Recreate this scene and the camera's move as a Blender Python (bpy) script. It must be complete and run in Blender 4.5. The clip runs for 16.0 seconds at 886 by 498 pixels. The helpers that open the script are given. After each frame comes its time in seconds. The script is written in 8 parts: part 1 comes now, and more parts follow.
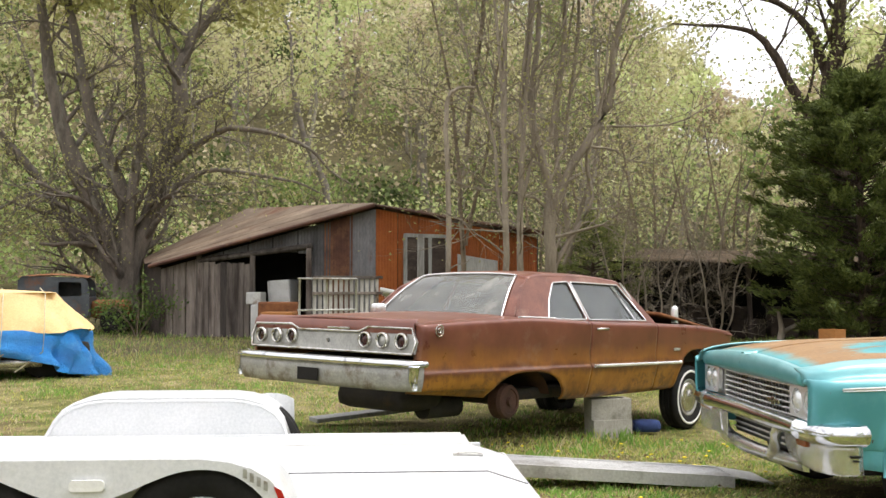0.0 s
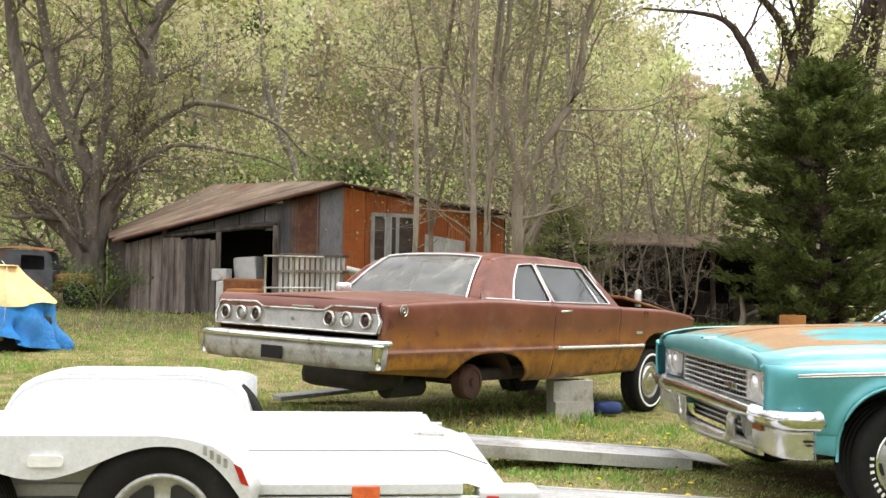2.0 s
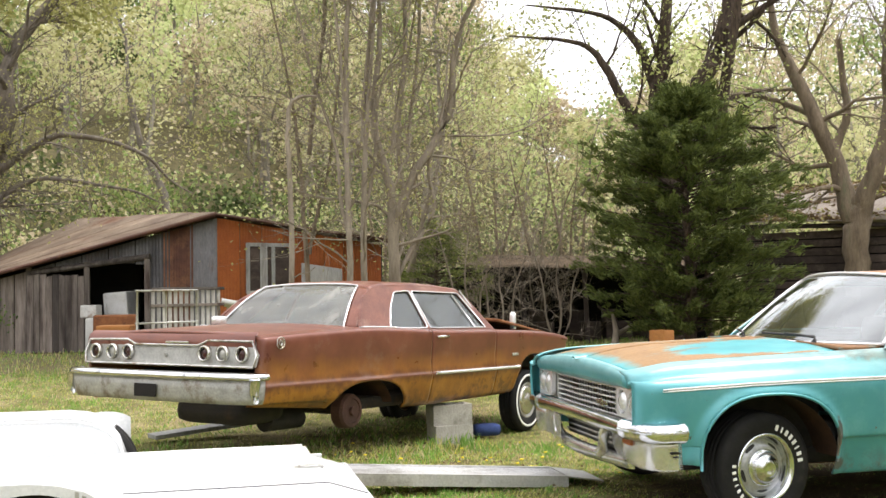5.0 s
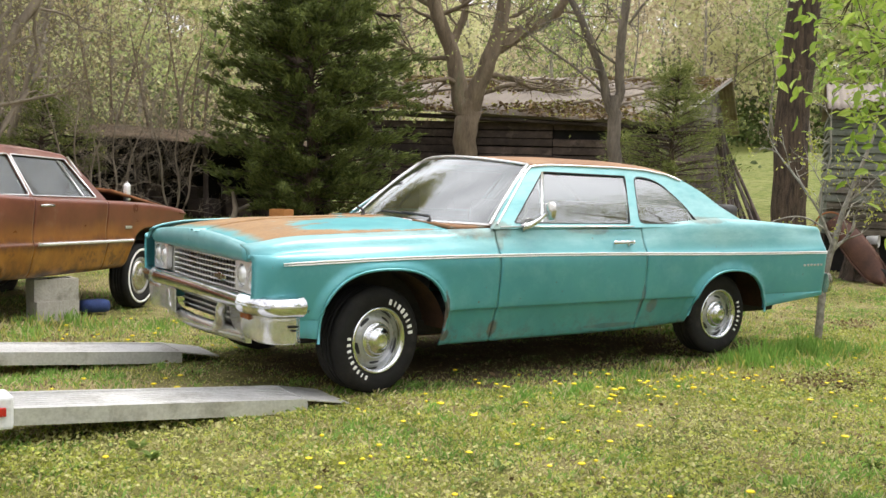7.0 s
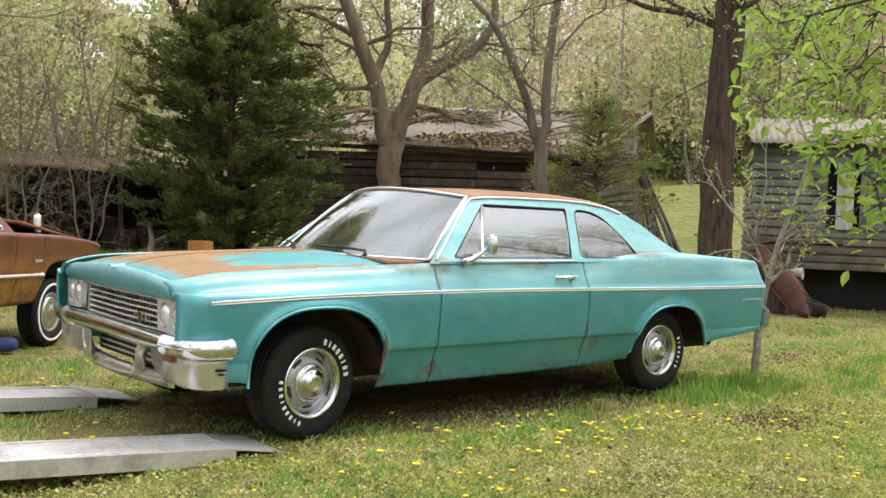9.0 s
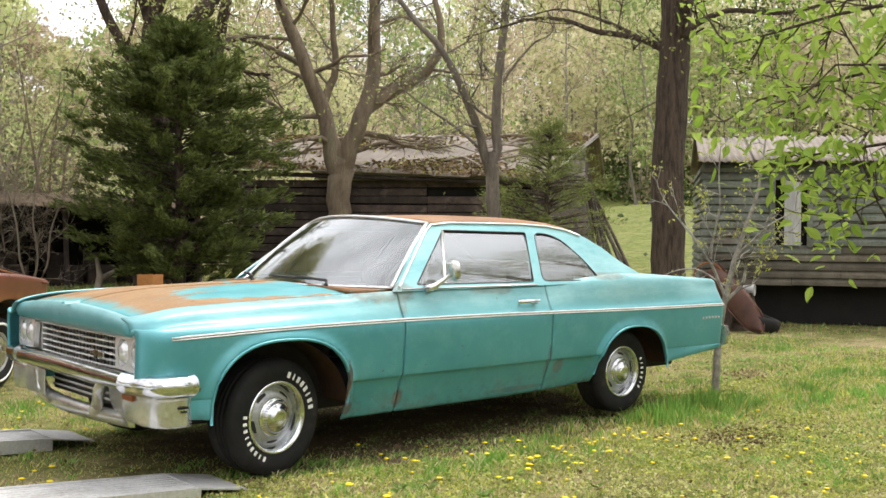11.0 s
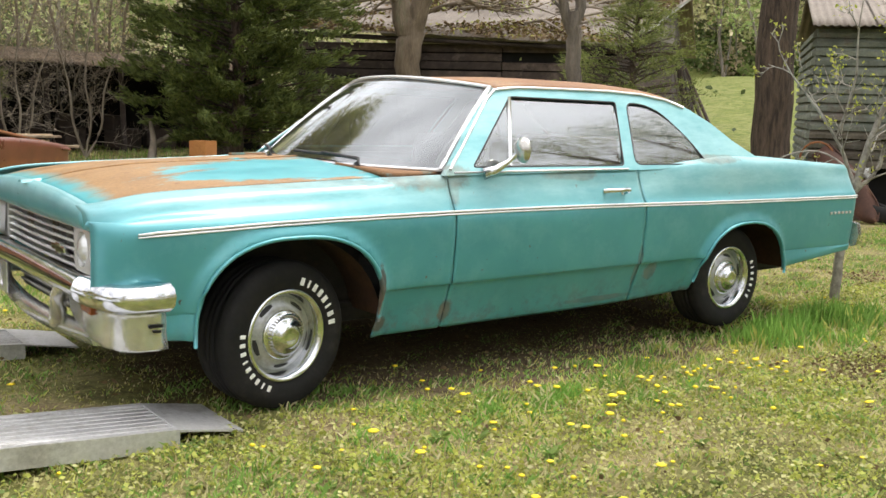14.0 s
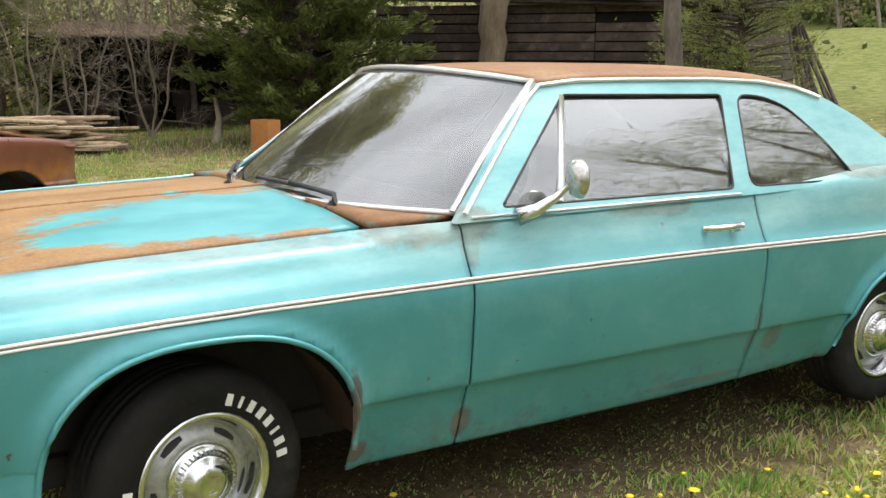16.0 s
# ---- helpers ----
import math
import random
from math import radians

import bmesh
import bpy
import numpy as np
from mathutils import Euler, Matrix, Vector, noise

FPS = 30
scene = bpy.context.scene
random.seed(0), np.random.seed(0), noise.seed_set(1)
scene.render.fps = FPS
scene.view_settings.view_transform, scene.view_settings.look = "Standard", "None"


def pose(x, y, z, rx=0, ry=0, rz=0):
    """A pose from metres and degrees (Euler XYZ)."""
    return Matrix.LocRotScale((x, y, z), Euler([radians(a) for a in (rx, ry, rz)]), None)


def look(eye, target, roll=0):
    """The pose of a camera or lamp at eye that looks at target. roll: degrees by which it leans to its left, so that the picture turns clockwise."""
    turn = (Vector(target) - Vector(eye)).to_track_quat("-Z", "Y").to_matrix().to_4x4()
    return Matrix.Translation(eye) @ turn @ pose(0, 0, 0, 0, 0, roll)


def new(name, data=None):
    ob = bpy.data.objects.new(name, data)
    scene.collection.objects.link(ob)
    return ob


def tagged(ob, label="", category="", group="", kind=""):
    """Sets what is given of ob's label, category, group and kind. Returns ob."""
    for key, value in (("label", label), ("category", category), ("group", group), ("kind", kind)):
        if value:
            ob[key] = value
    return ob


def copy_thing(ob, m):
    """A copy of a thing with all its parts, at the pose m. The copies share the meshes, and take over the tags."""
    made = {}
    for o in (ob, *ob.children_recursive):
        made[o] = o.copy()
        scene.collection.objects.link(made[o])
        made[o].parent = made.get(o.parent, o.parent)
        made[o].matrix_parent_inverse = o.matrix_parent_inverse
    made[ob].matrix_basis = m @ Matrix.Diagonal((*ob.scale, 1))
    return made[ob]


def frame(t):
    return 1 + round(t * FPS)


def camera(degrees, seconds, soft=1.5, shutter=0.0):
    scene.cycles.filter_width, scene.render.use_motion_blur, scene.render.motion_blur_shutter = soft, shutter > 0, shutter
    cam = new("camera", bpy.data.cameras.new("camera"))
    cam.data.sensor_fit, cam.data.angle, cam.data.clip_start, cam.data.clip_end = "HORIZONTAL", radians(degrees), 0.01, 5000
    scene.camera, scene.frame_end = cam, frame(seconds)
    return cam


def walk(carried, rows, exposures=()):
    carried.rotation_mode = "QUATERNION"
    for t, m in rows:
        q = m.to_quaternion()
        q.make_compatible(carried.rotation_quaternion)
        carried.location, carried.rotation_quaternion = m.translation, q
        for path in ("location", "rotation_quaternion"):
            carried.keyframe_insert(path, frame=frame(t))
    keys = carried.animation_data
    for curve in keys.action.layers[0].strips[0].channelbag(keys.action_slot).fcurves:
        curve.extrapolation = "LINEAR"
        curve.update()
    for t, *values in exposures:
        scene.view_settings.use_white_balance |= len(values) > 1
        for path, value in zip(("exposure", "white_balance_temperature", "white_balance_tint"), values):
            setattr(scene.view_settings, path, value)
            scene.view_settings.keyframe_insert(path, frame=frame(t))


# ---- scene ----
cam = camera(47.0, 16.0)
PATH = [
    (0.0, (-3.089, -5.144, 1.351), (-2.944, -3.151, 1.42), 0.1),
    (0.5, (-3.086, -5.158, 1.352), (-2.929, -3.165, 1.423), 1.1),
    (1.0, (-3.073, -5.176, 1.353), (-2.925, -3.183, 1.433), 2.0),
    (1.5, (-3.069, -5.178, 1.353), (-2.933, -3.184, 1.423), 1.8),
    (2.0, (-3.073, -5.167, 1.358), (-2.865, -3.178, 1.388), 1.1),
    (2.5, (-3.074, -5.164, 1.357), (-2.866, -3.175, 1.349), 2.1),
    (3.0, (-3.073, -5.171, 1.356), (-2.928, -3.176, 1.347), 0.3),
    (5.5, (-3.05, -5.251, 1.384), (-2.398, -3.363, 1.471), -1.1),
    (6.0, (-2.965, -5.176, 1.345), (-2.083, -3.381, 1.345), -0.1),
    (6.5, (-2.968, -5.143, 1.334), (-1.975, -3.409, 1.254), 2.0),
    (7.0, (-3.011, -5.075, 1.33), (-1.896, -3.421, 1.182), 1.9),
    (7.5, (-3.043, -4.998, 1.325), (-1.876, -3.386, 1.133), 1.2),
    (8.0, (-3.002, -4.907, 1.314), (-1.857, -3.277, 1.128), 2.6),
    (8.5, (-2.921, -4.803, 1.322), (-1.765, -3.175, 1.211), 3.1),
    (9.0, (-2.924, -4.754, 1.335), (-1.681, -3.19, 1.253), 2.1),
    (9.5, (-2.894, -4.667, 1.344), (-1.574, -3.166, 1.301), 1.4),
    (12.0, (-2.975, -4.655, 1.333), (-1.693, -3.12, 1.31), -0.9),
    (12.5, (-2.803, -4.506, 1.327), (-1.698, -2.839, 1.327), 1.9),
    (13.0, (-2.575, -4.237, 1.304), (-1.528, -2.553, 1.046), 1.9),
    (13.5, (-2.316, -3.939, 1.316), (-1.118, -2.37, 0.993), 0.5),
    (14.0, (-2.002, -3.662, 1.328), (-0.804, -2.086, 1.042), 1.7),
    (14.5, (-1.748, -3.3, 1.364), (-0.576, -1.712, 1.039), -0.3),
    (15.0, (-1.456, -3.02, 1.406), (-0.328, -1.406, 1.051), 0.3),
    (15.5, (-1.142, -2.775, 1.441), (-0.092, -1.108, 1.099), 0.4),
    (16.0, (-0.807, -2.523, 1.477), (0.22, -0.846, 1.113), 0.2),
]
walk(cam, [(t, look(eye, target, roll)) for t, eye, target, roll in PATH], [(0.0, 0.2), (1.0, 0.35), (2.0, 0.45), (5.5, 0.47), (6.2, 0.45), (7.2, 0.22), (9.0, 0.2), (9.6, 0.27), (12.0, 0.26), (14.0, 0.28), (14.8, 0.3), (15.5, 0.31), (16.0, 0.22)])

# ---- sky and light: bright thin overcast, late morning in spring ----
SUN_EL, SUN_AZ = 64.0, 92.0
world = bpy.data.worlds.new("overcast_sky")
scene.world = world
world.use_nodes = True
wn = world.node_tree.nodes
wl = world.node_tree.links
sky = wn.new("ShaderNodeTexSky")
sky.sky_type = "NISHITA"
sky.sun_disc = False
sky.sun_elevation = radians(SUN_EL)
sky.sun_rotation = radians(SUN_AZ)
sky.air_density, sky.dust_density, sky.ozone_density = 1.0, 4.0, 1.0
hs = wn.new("ShaderNodeHueSaturation")
hs.inputs["Saturation"].default_value = 0.22
hs.inputs["Value"].default_value = 1.0
wl.new(sky.outputs["Color"], hs.inputs["Color"])
veil = wn.new("ShaderNodeMix")
veil.data_type = "RGBA"
veil.inputs[0].default_value = 0.72
up = wn.new("ShaderNodeSeparateXYZ")
wl.new(wn.new("ShaderNodeTexCoord").outputs["Generated"], up.inputs[0])
cloud = wn.new("ShaderNodeValToRGB")
cloud.color_ramp.elements[0].position, cloud.color_ramp.elements[1].position = 0.0, 0.95
cloud.color_ramp.elements[0].color, cloud.color_ramp.elements[1].color = (7.7, 7.5, 7.8, 1), (15.6, 15.2, 15.8, 1)
wl.new(up.outputs["Z"], cloud.inputs["Fac"])
puff = wn.new("ShaderNodeTexNoise")
puff.inputs["Scale"].default_value, puff.inputs["Detail"].default_value = 2.6, 5.0
wl.new(wn["Texture Coordinate"].outputs["Generated"], puff.inputs["Vector"])
thick = wn.new("ShaderNodeMapRange")
thick.inputs[1].default_value, thick.inputs[2].default_value, thick.inputs[3].default_value, thick.inputs[4].default_value = 0.35, 0.65, 0.68, 1.32
wl.new(puff.outputs["Fac"], thick.inputs[0])
broken = wn.new("ShaderNodeVectorMath")
broken.operation = "SCALE"
wl.new(cloud.outputs["Color"], broken.inputs[0])
wl.new(thick.outputs[0], broken.inputs["Scale"])
wl.new(broken.outputs[0], veil.inputs[7])
wl.new(hs.outputs["Color"], veil.inputs[6])
wl.new(veil.outputs[2], wn["Background"].inputs["Color"])
wn["Background"].inputs["Strength"].default_value = 0.15
sun = new("sun", bpy.data.lights.new("sun", "SUN"))
sun.data.energy = 1.9
sun.data.angle = radians(20)
sun.data.color = (1.0, 0.95, 0.87)
sun_to = Vector((math.sin(radians(SUN_AZ)) * math.cos(radians(SUN_EL)), math.cos(radians(SUN_AZ)) * math.cos(radians(SUN_EL)), math.sin(radians(SUN_EL))))
sun.matrix_world = look(sun_to * 60, (0, 0, 0))

# ---- materials ----
def ramp_between(nt, fac, a, b, lo=0.35, hi=0.65):
    """A colour ramp from a to b, driven by fac."""
    r = nt.nodes.new("ShaderNodeValToRGB")
    r.color_ramp.elements[0].position, r.color_ramp.elements[1].position = lo, hi
    r.color_ramp.elements[0].color, r.color_ramp.elements[1].color = (*a, 1), (*b, 1)
    nt.links.new(fac, r.inputs["Fac"])
    return r.outputs["Color"]


def noise_of(nt, coord, scale, detail=4.0, rough=0.55, stretch=(1, 1, 1)):
    n = nt.nodes.new("ShaderNodeTexNoise")
    n.inputs["Scale"].default_value, n.inputs["Detail"].default_value, n.inputs["Roughness"].default_value = scale, detail, rough
    if stretch != (1, 1, 1):
        m = nt.nodes.new("ShaderNodeMapping")
        m.inputs["Scale"].default_value = stretch
        nt.links.new(coord, m.inputs["Vector"])
        coord = m.outputs["Vector"]
    nt.links.new(coord, n.inputs["Vector"])
    return n.outputs["Fac"]


def mixed(nt, fac, a, b, mode="MIX"):
    m = nt.nodes.new("ShaderNodeMix")
    m.data_type, m.blend_type = "RGBA", mode
    for sock, v in ((m.inputs[0], fac), (m.inputs[6], a), (m.inputs[7], b)):
        if isinstance(v, (int, float)):
            sock.default_value = v
        elif isinstance(v, tuple):
            sock.default_value = (*v, 1)
        else:
            nt.links.new(v, sock)
    return m.outputs[2]


def sums(nt, op, a, b, clamp=False):
    m = nt.nodes.new("ShaderNodeMath")
    m.operation, m.use_clamp = op, clamp
    for sock, v in zip(m.inputs, (a, b)):
        if isinstance(v, (int, float)):
            sock.default_value = v
        else:
            nt.links.new(v, sock)
    return m.outputs[0]


def span(nt, value, a, b, c=0.0, d=1.0):
    m = nt.nodes.new("ShaderNodeMapRange")
    m.inputs[1].default_value, m.inputs[2].default_value, m.inputs[3].default_value, m.inputs[4].default_value = a, b, c, d
    nt.links.new(value, m.inputs[0])
    return m.outputs[0]


def begin(name):
    m = bpy.data.materials.new(name)
    m.use_nodes = True
    nt = m.node_tree
    co = nt.nodes.new("ShaderNodeTexCoord").outputs["Object"]
    return m, nt, nt.nodes["Principled BSDF"], co


def finish(nt, bs, colour=None, rough=0.6, metal=0.0, height=None, bump=0.3, dist=0.01, spec=None):
    if colour is not None:
        if isinstance(colour, tuple):
            bs.inputs["Base Color"].default_value = (*colour, 1)
        else:
            nt.links.new(colour, bs.inputs["Base Color"])
    if isinstance(rough, (int, float)):
        bs.inputs["Roughness"].default_value = rough
    else:
        nt.links.new(rough, bs.inputs["Roughness"])
    if isinstance(metal, (int, float)):
        bs.inputs["Metallic"].default_value = metal
    else:
        nt.links.new(metal, bs.inputs["Metallic"])
    if spec is not None:
        bs.inputs["Specular IOR Level"].default_value = spec
    if height is not None:
        b = nt.nodes.new("ShaderNodeBump")
        b.inputs["Strength"].default_value, b.inputs["Distance"].default_value = bump, dist
        nt.links.new(height, b.inputs["Height"])
        nt.links.new(b.outputs["Normal"], bs.inputs["Normal"])


def surf(name, a, b, scale=6.0, rough=0.7, metal=0.0, bump=0.3, dist=0.005, c=None, fine=60.0, stretch=(1, 1, 1), vary=0.0, island=0.0, spec=None):
    """A surface of two colours in large patches, with fine grain, and stains of a third colour."""
    m, nt, bs, co = begin(name)
    big = noise_of(nt, co, scale, 5, 0.6, stretch)
    small = noise_of(nt, co, fine, 3, 0.6, stretch)
    col = ramp_between(nt, big, a, b, 0.32, 0.68)
    if c is not None:
        st = span(nt, noise_of(nt, co, scale * 0.45, 6, 0.7, stretch), 0.54, 0.66)
        col = mixed(nt, st, col, c)
    col = mixed(nt, 0.35, col, ramp_between(nt, small, (0.25, 0.25, 0.25), (0.95, 0.95, 0.95), 0.2, 0.8), "OVERLAY")
    if vary:
        rnd = nt.nodes.new("ShaderNodeObjectInfo").outputs["Random"]
        h = nt.nodes.new("ShaderNodeHueSaturation")
        nt.links.new(col, h.inputs["Color"])
        nt.links.new(span(nt, rnd, 0, 1, 1 - vary, 1 + vary), h.inputs["Value"])
        col = h.outputs["Color"]
    if island:
        rnd = nt.nodes.new("ShaderNodeNewGeometry").outputs["Random Per Island"]
        h = nt.nodes.new("ShaderNodeHueSaturation")
        nt.links.new(col, h.inputs["Color"])
        nt.links.new(span(nt, rnd, 0, 1, 1 - island, 1 + island), h.inputs["Value"])
        nt.links.new(span(nt, rnd, 0, 1, 0.5 - island * 0.05, 0.5 + island * 0.05), h.inputs["Hue"])
        col = h.outputs["Color"]
    finish(nt, bs, col, rough, metal, sums(nt, "ADD", big, small), bump, dist, spec)
    return m


def leaf(name, a, b, through_light=0.35, rough=0.5, wide=1.2, lo=0.3, hi=0.8):
    """Leaves: colours vary leaf by leaf, some light passes through."""
    m, nt, bs, co = begin(name)
    rnd = nt.nodes.new("ShaderNodeNewGeometry").outputs["Random Per Island"]
    col = ramp_between(nt, rnd, a, b, 0.05, 0.95)
    col = mixed(nt, 0.5, col, ramp_between(nt, noise_of(nt, co, wide, 4), (lo, lo, lo), (hi, hi, hi), 0.3, 0.7), "OVERLAY")
    finish(nt, bs, col, rough, 0.0, None, spec=0.25)
    tr = nt.nodes.new("ShaderNodeBsdfTranslucent")
    nt.links.new(col, tr.inputs["Color"])
    mx = nt.nodes.new("ShaderNodeMixShader")
    mx.inputs[0].default_value = through_light
    nt.links.new(bs.outputs[0], mx.inputs[1])
    nt.links.new(tr.outputs[0], mx.inputs[2])
    nt.links.new(mx.outputs[0], nt.nodes["Material Output"].inputs["Surface"])
    return m


def pane(name, tint=(0.75, 0.8, 0.78), clear=0.55, dust=0.08, gloss=0.12, shine=1.5):
    """Car and house glass: a thin pane with true reflection, a tint and a film of dust."""
    m, nt, bs, co = begin(name)
    nt.nodes.remove(bs)
    tp = nt.nodes.new("ShaderNodeBsdfTransparent")
    tp.inputs["Color"].default_value = tuple(clear * t for t in tint) + (1,)
    gl = nt.nodes.new("ShaderNodeBsdfGlossy")
    gl.inputs["Roughness"].default_value = 0.035
    gl.inputs["Color"].default_value = (0.93, 0.98, 0.99, 1)
    fr = nt.nodes.new("ShaderNodeFresnel")
    fr.inputs["IOR"].default_value = 1.75
    a = nt.nodes.new("ShaderNodeMixShader")
    nt.links.new(sums(nt, "ADD", sums(nt, "MULTIPLY", fr.outputs[0], shine), gloss, True), a.inputs[0])
    nt.links.new(tp.outputs[0], a.inputs[1])
    nt.links.new(gl.outputs[0], a.inputs[2])
    df = nt.nodes.new("ShaderNodeBsdfDiffuse")
    df.inputs["Color"].default_value = (0.55, 0.54, 0.48, 1)
    b = nt.nodes.new("ShaderNodeMixShader")
    nt.links.new(span(nt, noise_of(nt, co, 5, 5, 0.65), 0.3, 0.75, dust * 0.2, dust * 1.8), b.inputs[0])
    nt.links.new(a.outputs[0], b.inputs[1])
    nt.links.new(df.outputs[0], b.inputs[2])
    nt.links.new(b.outputs[0], nt.nodes["Material Output"].inputs["Surface"])
    return m


M = {}
M["chrome"] = surf("worn_chrome", (0.60, 0.625, 0.65), (0.73, 0.75, 0.78), 9, 0.14, 1.0, 0.04, 0.002, c=(0.38, 0.39, 0.4))
M["old_chrome"] = surf("pitted_chrome", (0.42, 0.41, 0.37), (0.66, 0.65, 0.61), 12, 0.26, 0.9, 0.12, 0.002, c=(0.26, 0.2, 0.13))
M["dull_metal"] = surf("dull_grey_metal", (0.34, 0.34, 0.32), (0.5, 0.5, 0.47), 7, 0.45, 0.6, 0.15, 0.003, c=(0.22, 0.17, 0.11))
M["trim"] = surf("bright_trim", (0.8, 0.8, 0.8), (0.88, 0.88, 0.88), 5, 0.25, 0.6, 0.02, 0.001)
M["black"] = surf("black_plastic", (0.012, 0.012, 0.012), (0.03, 0.03, 0.03), 8, 0.6)
M["dark"] = surf("dark_underbody", (0.012, 0.011, 0.01), (0.03, 0.024, 0.018), 6, 0.9, c=(0.05, 0.028, 0.015))
M["rubber"] = surf("tyre_rubber", (0.01, 0.01, 0.01), (0.02, 0.019, 0.018), 5, 0.75, 0, 0.2, 0.002, c=(0.035, 0.032, 0.028), spec=0.2)
M["white_rubber"] = surf("white_rubber", (0.75, 0.75, 0.72), (0.85, 0.85, 0.82), 20, 0.6)
M["rust"] = surf("rust", (0.16, 0.055, 0.02), (0.26, 0.11, 0.04), 7, 0.85, 0.1, 0.4, 0.003, c=(0.07, 0.03, 0.018))
M["orange_rust"] = surf("orange_rust", (0.30, 0.12, 0.03), (0.36, 0.16, 0.045), 4, 0.85, 0.0, 0.3, 0.003, c=(0.2, 0.08, 0.03))
M["glass"] = pane("car_glass", (0.8, 0.85, 0.83), 0.8, 0.035)
M["old_glass"] = pane("dusty_glass", (0.7, 0.75, 0.72), 0.75, 0.22, 0.0, 0.8)
M["dim_glass"] = pane("old_side_glass", (0.75, 0.8, 0.77), 0.85, 0.05, 0.0, 1.0)
M["lens_glass"] = surf("headlight_lens", (0.55, 0.56, 0.55), (0.72, 0.73, 0.72), 30, 0.12, 0.55, 0.2, 0.002)
M["amber"] = surf("amber_lens", (0.16, 0.04, 0.012), (0.2, 0.055, 0.016), 20, 0.25)
M["red_lens"] = surf("red_lens", (0.35, 0.012, 0.008), (0.42, 0.02, 0.012), 20, 0.2)
M["dark_red_lens"] = surf("faded_red_lens", (0.022, 0.007, 0.006), (0.05, 0.012, 0.009), 20, 0.2)
M["interior"] = surf("dark_upholstery", (0.05, 0.045, 0.04), (0.09, 0.08, 0.07), 5, 0.8)
M["trailer_white"] = surf("white_trailer_paint", (0.6, 0.62, 0.63), (0.68, 0.69, 0.7), 3, 0.3, 0.0, 0.05, 0.002, c=(0.62, 0.62, 0.6))
M["aluminium"] = surf("weathered_aluminium", (0.46, 0.46, 0.45), (0.6, 0.6, 0.59), 5, 0.42, 0.55, 0.2, 0.003, c=(0.33, 0.32, 0.3))
M["bark"] = surf("grey_brown_bark", (0.11, 0.082, 0.055), (0.23, 0.18, 0.125), 5, 0.9, 0, 1.0, 0.03, c=(0.13, 0.13, 0.075), fine=30, stretch=(1, 1, 0.25))
M["maple_bark"] = surf("dark_maple_bark", (0.08, 0.068, 0.054), (0.19, 0.16, 0.13), 5, 0.9, 0, 1.0, 0.03, c=(0.2, 0.185, 0.15), fine=30, stretch=(1, 1, 0.3))
M["pale_bark"] = surf("pale_grey_bark", (0.155, 0.128, 0.095), (0.31, 0.265, 0.205), 3, 0.9, 0, 0.6, 0.015, c=(0.11, 0.09, 0.07), fine=25, stretch=(1, 1, 0.3))
M["oak_bark"] = surf("dark_furrowed_bark", (0.03, 0.021, 0.015), (0.125, 0.088, 0.062), 22, 0.95, 0, 1.0, 0.05, fine=70, stretch=(1, 1, 0.16))
M["spring_leaf"] = leaf("spring_leaves", (0.30, 0.30, 0.10), (0.42, 0.41, 0.17), 0.5)
M["green_leaf"] = leaf("fresh_green_leaves", (0.21, 0.33, 0.045), (0.41, 0.52, 0.11), 0.45)
M["bud_leaf"] = leaf("budding_leaves", (0.33, 0.28, 0.14), (0.43, 0.37, 0.19), 0.55)
M["cedar_leaf"] = leaf("dark_cedar_needles", (0.05, 0.072, 0.018), (0.155, 0.185, 0.05), 0.3, 0.6)
M["young_cedar"] = leaf("young_cedar_needles", (0.11, 0.14, 0.035), (0.25, 0.28, 0.09), 0.4, 0.6)
M["shrub_leaf"] = leaf("shrub_leaves", (0.06, 0.11, 0.025), (0.15, 0.22, 0.05))
M["bare_wood"] = surf("weathered_boards", (0.045, 0.036, 0.03), (0.17, 0.145, 0.125), 6, 0.9, 0, 0.5, 0.006, c=(0.035, 0.024, 0.019), fine=40, stretch=(1, 1, 0.12), vary=0.55)
M["dark_wood"] = surf("dark_old_boards", (0.03, 0.022, 0.018), (0.075, 0.055, 0.045), 4, 0.92, 0, 0.5, 0.006, c=(0.11, 0.085, 0.07), fine=40, stretch=(0.12, 1, 1), vary=0.35)
M["pale_wood"] = surf("sawn_lumber", (0.36, 0.27, 0.17), (0.5, 0.4, 0.27), 4, 0.85, 0, 0.3, 0.004, c=(0.2, 0.14, 0.09), fine=30, vary=0.4)
M["block"] = surf("concrete_block", (0.33, 0.31, 0.27), (0.45, 0.43, 0.38), 8, 0.95, 0, 0.6, 0.006, c=(0.22, 0.21, 0.17))
M["petal"] = surf("dandelion_petals", (0.8, 0.6, 0.015), (0.88, 0.7, 0.03), 20, 0.7)


